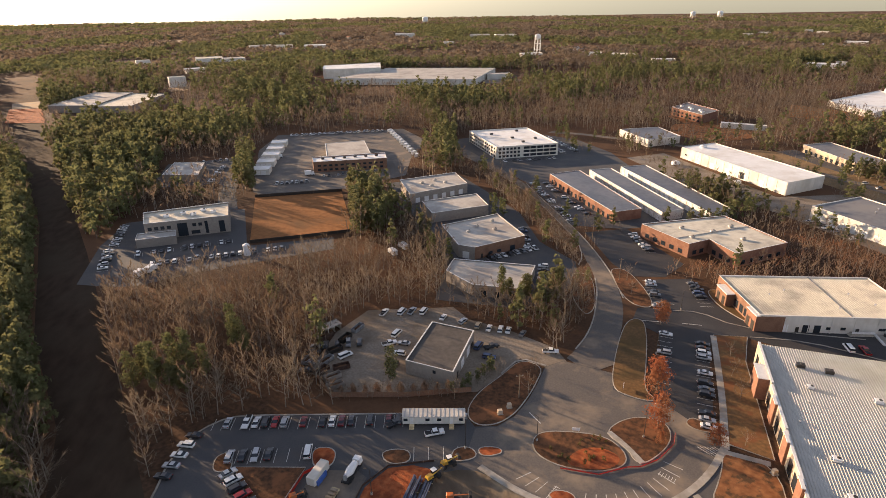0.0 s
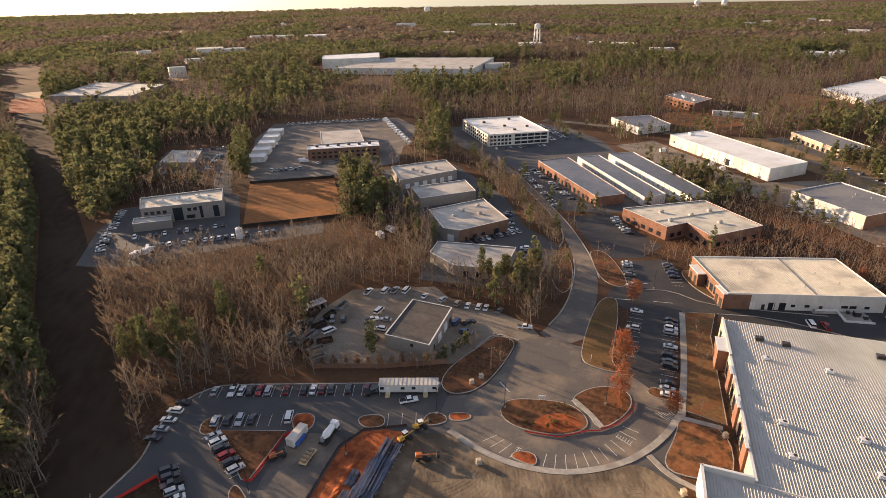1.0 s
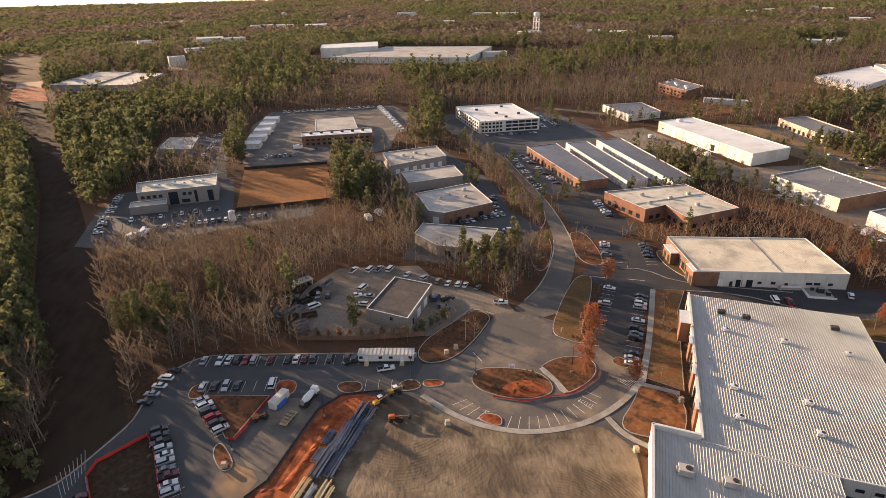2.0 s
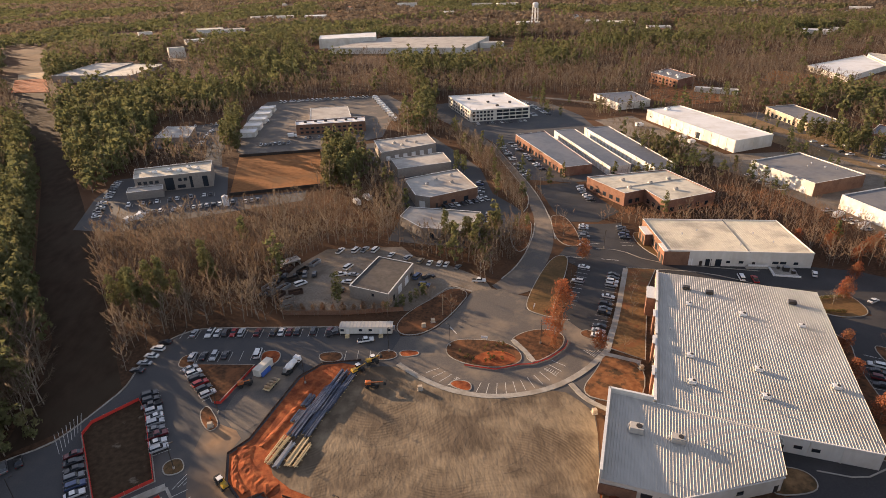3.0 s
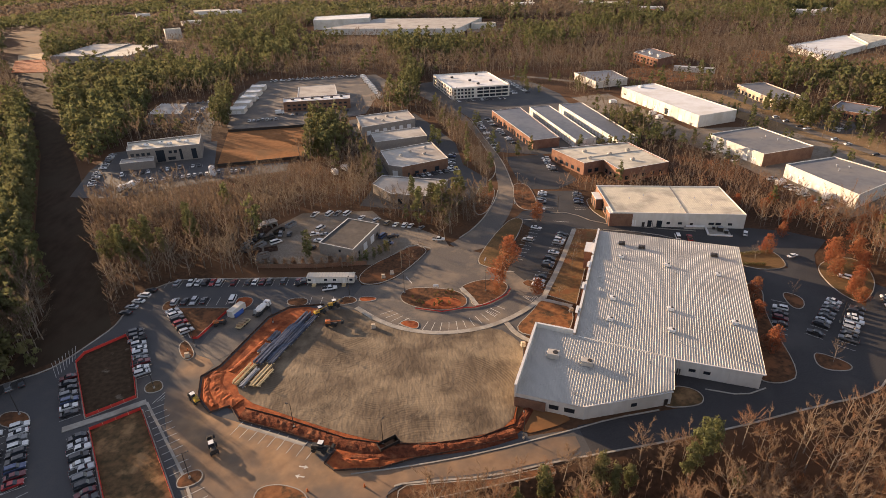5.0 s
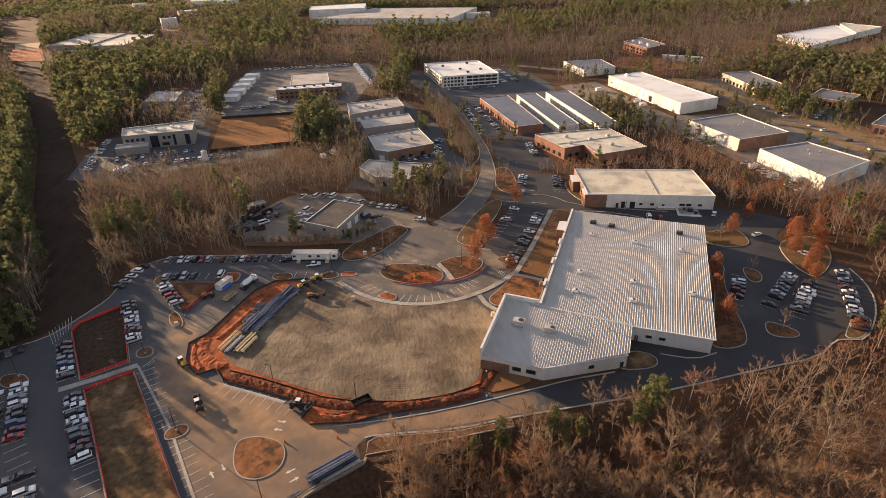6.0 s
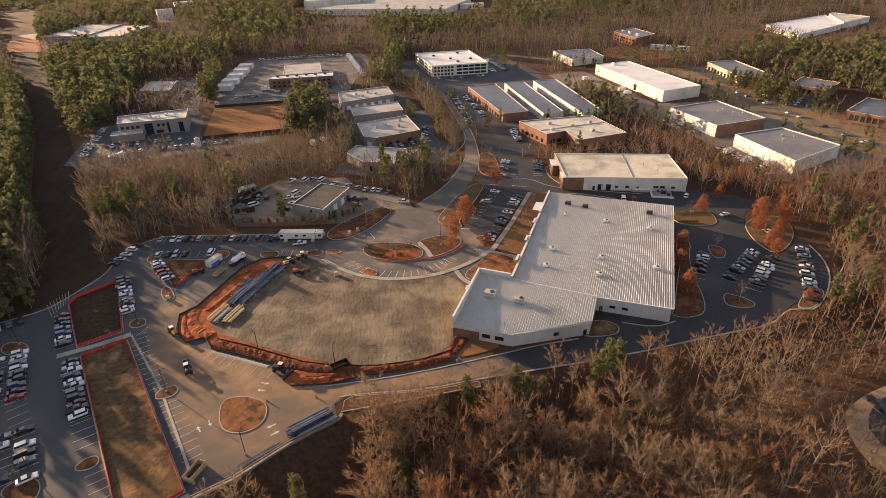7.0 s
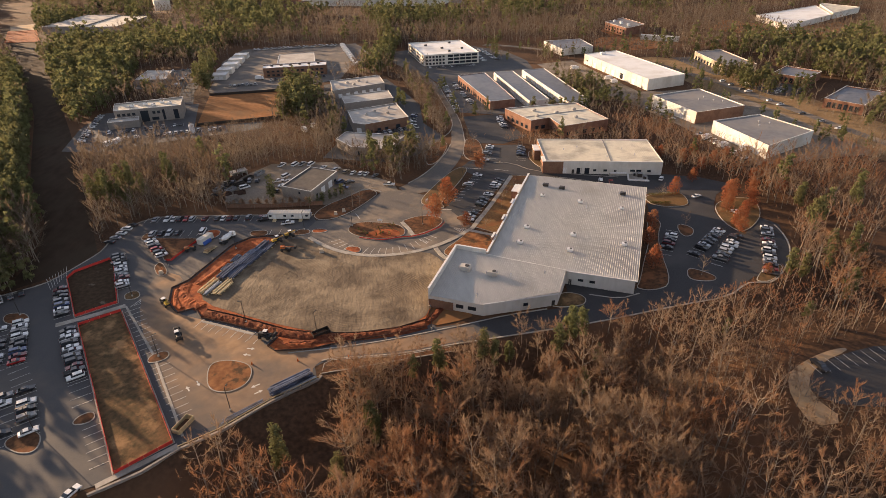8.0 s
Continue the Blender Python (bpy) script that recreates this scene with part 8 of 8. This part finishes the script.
# tree belts between lots, some unseen for shade: plan, spacing, share of pine, scale
BELTS = [
    ([(104.5, 228), (110, 229), (117.5, 250), (119.4, 276), (120.6, 310), (120.4, 350), (112, 398), (100, 398), (101.5, 314), (104, 277), (104.5, 247)], 2.7, 0.03, 0.66),
    ([(121.5, 240), (124, 240), (127, 262), (129.5, 318), (130, 352), (125.6, 352), (124.4, 318), (122.4, 262)], 6.5, 0.15, 0.6),
    ([(92, 184), (97, 185), (106, 210), (101, 214), (94, 200)], 2.5, 0.12, 0.42),
    ([(146, -42), (160, -22), (165, -16), (172, -19), (192, -22), (214, -20), (205, -44), (180, -62)], 4.6, 0.0, 0.95),
    ([(316, 440), (366, 438), (384, 466), (350, 515), (318, 482)], 9.0, 0.2, 0.6),
    ([(226, 470), (318, 385), (326, 395), (234, 480)], 6.0, 0.2, 0.55),
    ([(336, 405), (350, 395), (364, 310), (352, 310)], 6.0, 0.3, 0.6),
    ([(196, 425), (212, 418), (214, 500), (200, 500)], 6.0, 0.3, 0.6),
    ([(232, 412), (258, 418), (256, 445), (236, 445)], 6.0, 0.3, 0.6),
    ([(300, 415), (318, 408), (332, 430), (300, 440)], 5.5, 0.3, 0.65),
    ([(310, 265), (326, 268), (324, 300), (312, 300)], 5.5, 0.2, 0.6),
    ([(168, 262), (216, 255), (216, 261), (196, 264), (170, 270)], 4.5, 0.4, 0.6),
    ([(346, 130), (352, 130), (354, 250), (347, 250)], 5.0, 0.1, 0.5),
    ([(300, 262), (316, 264), (314, 290), (302, 284)], 4.5, 0.15, 0.6),
    ([(88, 288), (94, 288), (95, 305), (88, 318), (86, 300)], 5.0, 0.7, 0.6),
    ([(40, 238), (50, 240), (50, 290), (40, 290)], 5.0, 0.75, 0.75),
    ([(86, 196), (96, 206), (90, 214), (86, 208)], 4.6, 0.8, 0.6),
    ([(250, 205), (256, 205), (250, 262), (232, 328), (228, 322), (246, 262)], 5.0, 0.15, 0.6),
    ([(308, 150), (318, 160), (314, 262), (308, 262)], 6.0, 0.3, 0.6),
    # mostly unseen pines, added to throw shade over the west lot
    ([(-190, 100), (-130, 92), (-112, 98), (-98, 152), (-190, 190)], 5.2, 0.85, 1.0),
    ([(-100, 152), (-92, 158), (-119, 208), (-171, 342), (-236, 482), (-252, 490), (-184, 345), (-134, 215)], 4.6, 0.97, 1.0),
    ([(-112, 92), (-86, 92), (-96, 128), (-112, 150)], 4.2, 0.1, 1.35),
    # unseen woods beyond the asphalt edge, added to cast shadows on the lot
    ([(-170, -10), (-101, -10), (-101, 80), (-112, 90), (-170, 96)], 6.0, 0.6, 1.0),
    ([(353, 130), (372, 130), (371, 250), (354, 250)], 5.0, 0.2, 0.6),
    ([(352, 300), (372, 306), (366, 318), (351, 318)], 7.0, 0.5, 0.6),
    ([(342, 258), (364, 256), (374, 312), (350, 332)], 4.6, 0.55, 0.75),
    ([(372, 244), (392, 262), (380, 268), (364, 252)], 5.0, 0.5, 0.7),
    ([(318, 330), (334, 300), (338, 330), (322, 388)], 5.0, 0.1, 0.45),
    ([(322, 124), (334, 124), (330, 190), (320, 190)], 5.0, 0.2, 0.55),
    ([(312, 300), (328, 270), (332, 330), (318, 392), (312, 392)], 5.5, 0.1, 0.5),
    ([(56, 182), (72, 168), (86, 170), (96, 188), (105, 207), (99, 213), (86, 204), (74, 193), (60, 197)], 4.9, 0.02, 0.56),
    ([(7, 290), (23, 280), (28, 300), (25, 362), (9, 362)], 4.8, 1.0, 1.0),
    ([(72, 405), (84, 403), (100, 440), (112, 520), (118, 690), (101, 690), (97, 520), (84, 440)], 5.2, 0.95, 0.85),
    ([(214.5, 262), (226, 262), (242, 282), (236, 338), (222, 335), (215, 300)], 5.0, 0.6, 0.6),
    ([(-62, 375), (-54, 378), (-58, 420), (-64, 480), (-72, 470), (-70, 400)], 5.5, 0.9, 1.0),
    ([(128, 262), (150, 256), (152, 262), (150, 272), (130, 272)], 5.5, 0.3, 0.6),
    ([(40, 300), (50, 292), (50, 298), (47, 318), (40, 325)], 5.5, 0.5, 0.6),
    ([(-12, 150), (-8, 152), (16, 147.4), (36, 145), (48, 153), (50, 150), (36, 142.0), (14, 144)], 2.5, 0.03, 0.5),
    ([(-102, 152), (-90, 148), (-80, 130), (-73, 112), (-79, 99), (-92, 94), (-108, 100), (-112, 150)], 3.3, 0.05, 1.25),
    ([(84, 286), (92, 288), (92, 300), (85, 300)], 5.5, 0.6, 0.55),
]
bushy = []
for plan, gap, share_p, size in BELTS:
    rb = random.Random(len(plan) + int(plan[0][1]))
    y = min(p[1] for p in plan)
    while y < max(p[1] for p in plan):
        x = min(p[0] for p in plan)
        while x < max(p[0] for p in plan):
            px, py = x + rb.uniform(-0.5, 0.5) * gap, y + rb.uniform(-0.5, 0.5) * gap
            x += gap
            if inside(px, py, plan):
                (pine_near if rb.random() < share_p else bushy if size < 0.7 else bare_near).append((px, py, size * rb.uniform(0.75, 1.15), rb.uniform(0, 6.28)))
        y += gap
# the stands next to the south drive and the west lot are single trees
close = lambda s: math.hypot(s[0] - 85, s[1] - 5) if s[1] < 60 else 400 + math.hypot(s[0] + 40, s[1] - 150)
bare_near.sort(key=close)
pine_near.sort(key=close)
for i, (x, y, s, a) in enumerate(bare_near[:236]):
    red = y < 60
    plant(x, y, "bare_red" if red else "bare", BARE, "twig_red" if red else "twig", i, "bare red-brown broadleaf tree in the leafless woods" if red else "bare grey-brown broadleaf tree in the leafless woods", "tree", "bare trees", s, "bare_tree")
for i, (x, y, s, a) in enumerate(pine_near[:76]):
    plant(x, y, "pine", PINE, "needle", i, "tall green pine among the bare woods", "tree", "pine trees", s, "pine_tree")
merge("bare_brush", bushy, BUSHY, "twig", "bushy leafless brush and young trees between the lots", "brush")
rest = bare_near[236:]
merge("bare_woods", [q for q in rest if q[0] < 120 and not (q[1] < 62 and q[0] > 0)], BARE_THIN, "twig", "leafless brown woods of thin upright trees")
merge("bare_woods", [q for q in rest if q[0] >= 120 and q[1] >= 62], BARE_THIN, "twig_red", "leafless red-brown woods of thin upright trees")
merge("bare_woods", [q for q in rest if q[1] < 62 and q[0] > 0], BARE_MID, "twig_red", "leafless red-brown woods on the slope below the drive")
merge("pine_woods", pine_near[76:], PINE_THIN, "needle", "green pines standing among bare woods")
merge("bare_woods", bare_mid, BARE_FAR, "twig", "brown leafless woods farther off")
merge("pine_woods", pine_mid, PINE_FAR, "needle", "dark green pine woods farther off")
merge("bare_woods", [(x, y, s * 1.1, a) for x, y, s, a in bare_far], BARE_FAR, "twig", "far brown leafless woods")
merge("pine_woods", [(x, y, s * 1.0, a) for x, y, s, a in pine_far], PINE_FAR, "needle", "far dark pine woods")


def underbrush():
    """Low leafless brush between the near trees."""
    r = random.Random(15)
    lot = [bare_tree(400 + i, 3.0, 26, 1, 0.4, 3, 0.10, 0, 0.1, 3.0) for i in range(4)]
    spots = []
    for k in range(15000):
        x, y = (r.uniform(0, 250), r.uniform(-95, 60)) if k % 2 else (r.uniform(-130, 300), r.uniform(-95, 270))
        if x < 1.0 * y + 190 and x > -0.68 * y - 60 and not open_ground(x, y):
            spots.append((x, y, r.uniform(0.5, 1.3), r.uniform(0, 6.28)))
    merge("underbrush", spots[:3800], lot, "twig_red", "low tangled leafless brush under the trees", "brush")


underbrush()


def far_canopy():
    """Rolling tree tops from a kilometre out to the horizon, in uneven clumps."""
    r = np.random.default_rng(9)
    sets = {"twig": ([], []), "needle": ([], [])}
    count = {"twig": 0, "needle": 0}
    d = 1130.0
    while d < 4750:
        size = 6 + d * 0.0056
        step = size * 1.32
        n = int(d * 1.62 / step)
        for i in range(n):
            ang = -0.80 + 1.62 * (i + r.uniform(0, 1)) / n
            dd = d + r.uniform(-0.5, 0.5) * step
            x, y = 30 + math.sin(ang) * dd, -40 + math.cos(ang) * dd
            g = noise.noise((x / 260, y / 420, 7.0)) + 0.5 * noise.noise((x / 90, y / 150, 2.0))
            if g < -0.34 and r.random() < 0.9 or open_ground(x, y):
                continue
            key = "needle" if noise.noise((x / 330, y / 500, 1.0)) + 0.5 * noise.noise((x / 110, y / 160, 5.0)) + r.normal() * 0.08 > -0.02 else "twig"
            z = ground_z(x, y)
            h = r.uniform(10, 17)
            k = 10
            off = unit(r.normal(size=(k, 3)) + np.array([0, 0, 0.8]))
            p = np.array([x, y, z + h * 0.45]) + off * np.array([size * 0.62, size * 0.62, h * 0.5]) * r.uniform(0.7, 1.1, (k, 1))
            v, f = facets(p, off, size * 0.27, r)
            sets[key][0].append(v)
            sets[key][1].append(f + count[key])
            count[key] += len(v)
        d += step * 0.8
    for key, label in (("twig", "distant brown woods out to the horizon"), ("needle", "distant dark pine woods out to the horizon")):
        tagged(new("distant_woods", np_mesh("distant_woods", np.vstack(sets[key][0]), np.vstack(sets[key][1]), M[key])), label, "woods", "", "stuff")


far_canopy()

# planted trees
for i, (x, y, s) in enumerate(((116.5, 168, 1.05), (92.6, 130.5, 1.3), (84.2, 115.6, 1.15), (96, 105.6, 0.8), (82, 110, 0.45), (171, 88, 0.8), (163.5, 76, 0.8), (157, 60, 0.9), (197, 116, 0.85), (206, 82, 0.85), (210, 95, 0.9), (215, 103, 0.95), (221, 108, 1.0), (229, 106, 0.95), (212, 87, 0.8), (194, 47, 0.5), (222, 96, 0.9), (238, 118, 0.8), (246, 108, 0.75), (250, 126, 0.8), (236, 146, 0.75), (262, 132, 0.7), (222, 152, 0.8), (214, 161, 0.7), (233, 160, 0.8), (226, 141, 0.7), (245, 150, 0.7), (205, 77, 0.7), (214, 129, 0.7))):
    plant(x, y, "rust", RUST, "rust_leaf", i, "small planted tree holding rust-red winter leaves", "tree", "rust-leaved trees", s, "rust_tree")
for i, (x, y, s) in enumerate(((171, 51, 0.95), (185, 86, 0.7), (116, 122, 0.8), (128, 143, 0.7), (53, 138, 0.9), (153, 176, 0.6), (190, 113, 0.9), (104, 104, 0.6), (121, 133, 0.7), (60, 150, 0.7), (122, 205, 0.9), (117, 192, 0.7), (30, 141, 0.8))):
    plant(x, y, "lawn_tree", LAWN_TREE, "twig", i, "small bare planted tree in a mulched bed", "tree", "planted trees", s, "planted_tree")

for i, (x, y, s) in enumerate(((36, 147, 1.0), (39.5, 148.6, 0.8), (42, 151, 0.9), (33.6, 145.4, 0.7), (45, 153, 1.1), (12, 157, 2.0), (76, 196, 1.0), (85, 290, 1.0), (30, 144.6, 0.8))):
    plant(x, y, "sapling", SAPLING, "needle", i, "young bright green conifer by the yard fence", "tree", "young conifers", s, "young_conifer")
for i, (x, y, s) in enumerate(LONE_PINES):
    plant(x, y, "pine", PINE, "needle", i, "tall green pine among the bare woods", "tree", "pine trees", s, "pine_tree")
for i, (x, y, s) in enumerate(WEST_PINES):
    plant(x, y, "pine", PINE, "needle", i + 2, "full-crowned green pine standing in leafless woods", "tree", "pine trees", s, "pine_tree")
for i in range(16):
    x, y = lerp((-8, 151.4), (32, 144.6), (i + 0.4 * (i % 3)) / 16)
    plant(x, y, "fence_shrub", RUST, "twig_red", i, "reddish winter shrub along the yard fence", "shrub", "fence shrubs", 0.28 + 0.05 * (i % 3), "rust_shrub")
r = random.Random(77)
for i in range(18):
    a, f = r.uniform(0, 6.28), math.sqrt(r.random()) * 0.82
    x, y = 58.6 + 11 * f * math.cos(a), 112.2 + 7.4 * f * math.sin(a)
    if inside(x, y, ISL_OVAL):
        plant(x, y, "shrub", SHRUB, "shrub", i, "low olive-brown shrub in the island bed", "shrub", "island shrubs", r.uniform(0.5, 0.9), "shrub", 0.2)
for i in range(26):
    x, y = lerp((182.6, 110), (199, 105.6), i / 25) if i < 13 else lerp((186, 118), (200.4, 117.4), (i - 13) / 12)
    plant(x, y, "shrub", SHRUB, "shrub", i, "clipped evergreen shrub in a hedge row", "shrub", "hedge shrubs", 0.75, "shrub", 0.2)
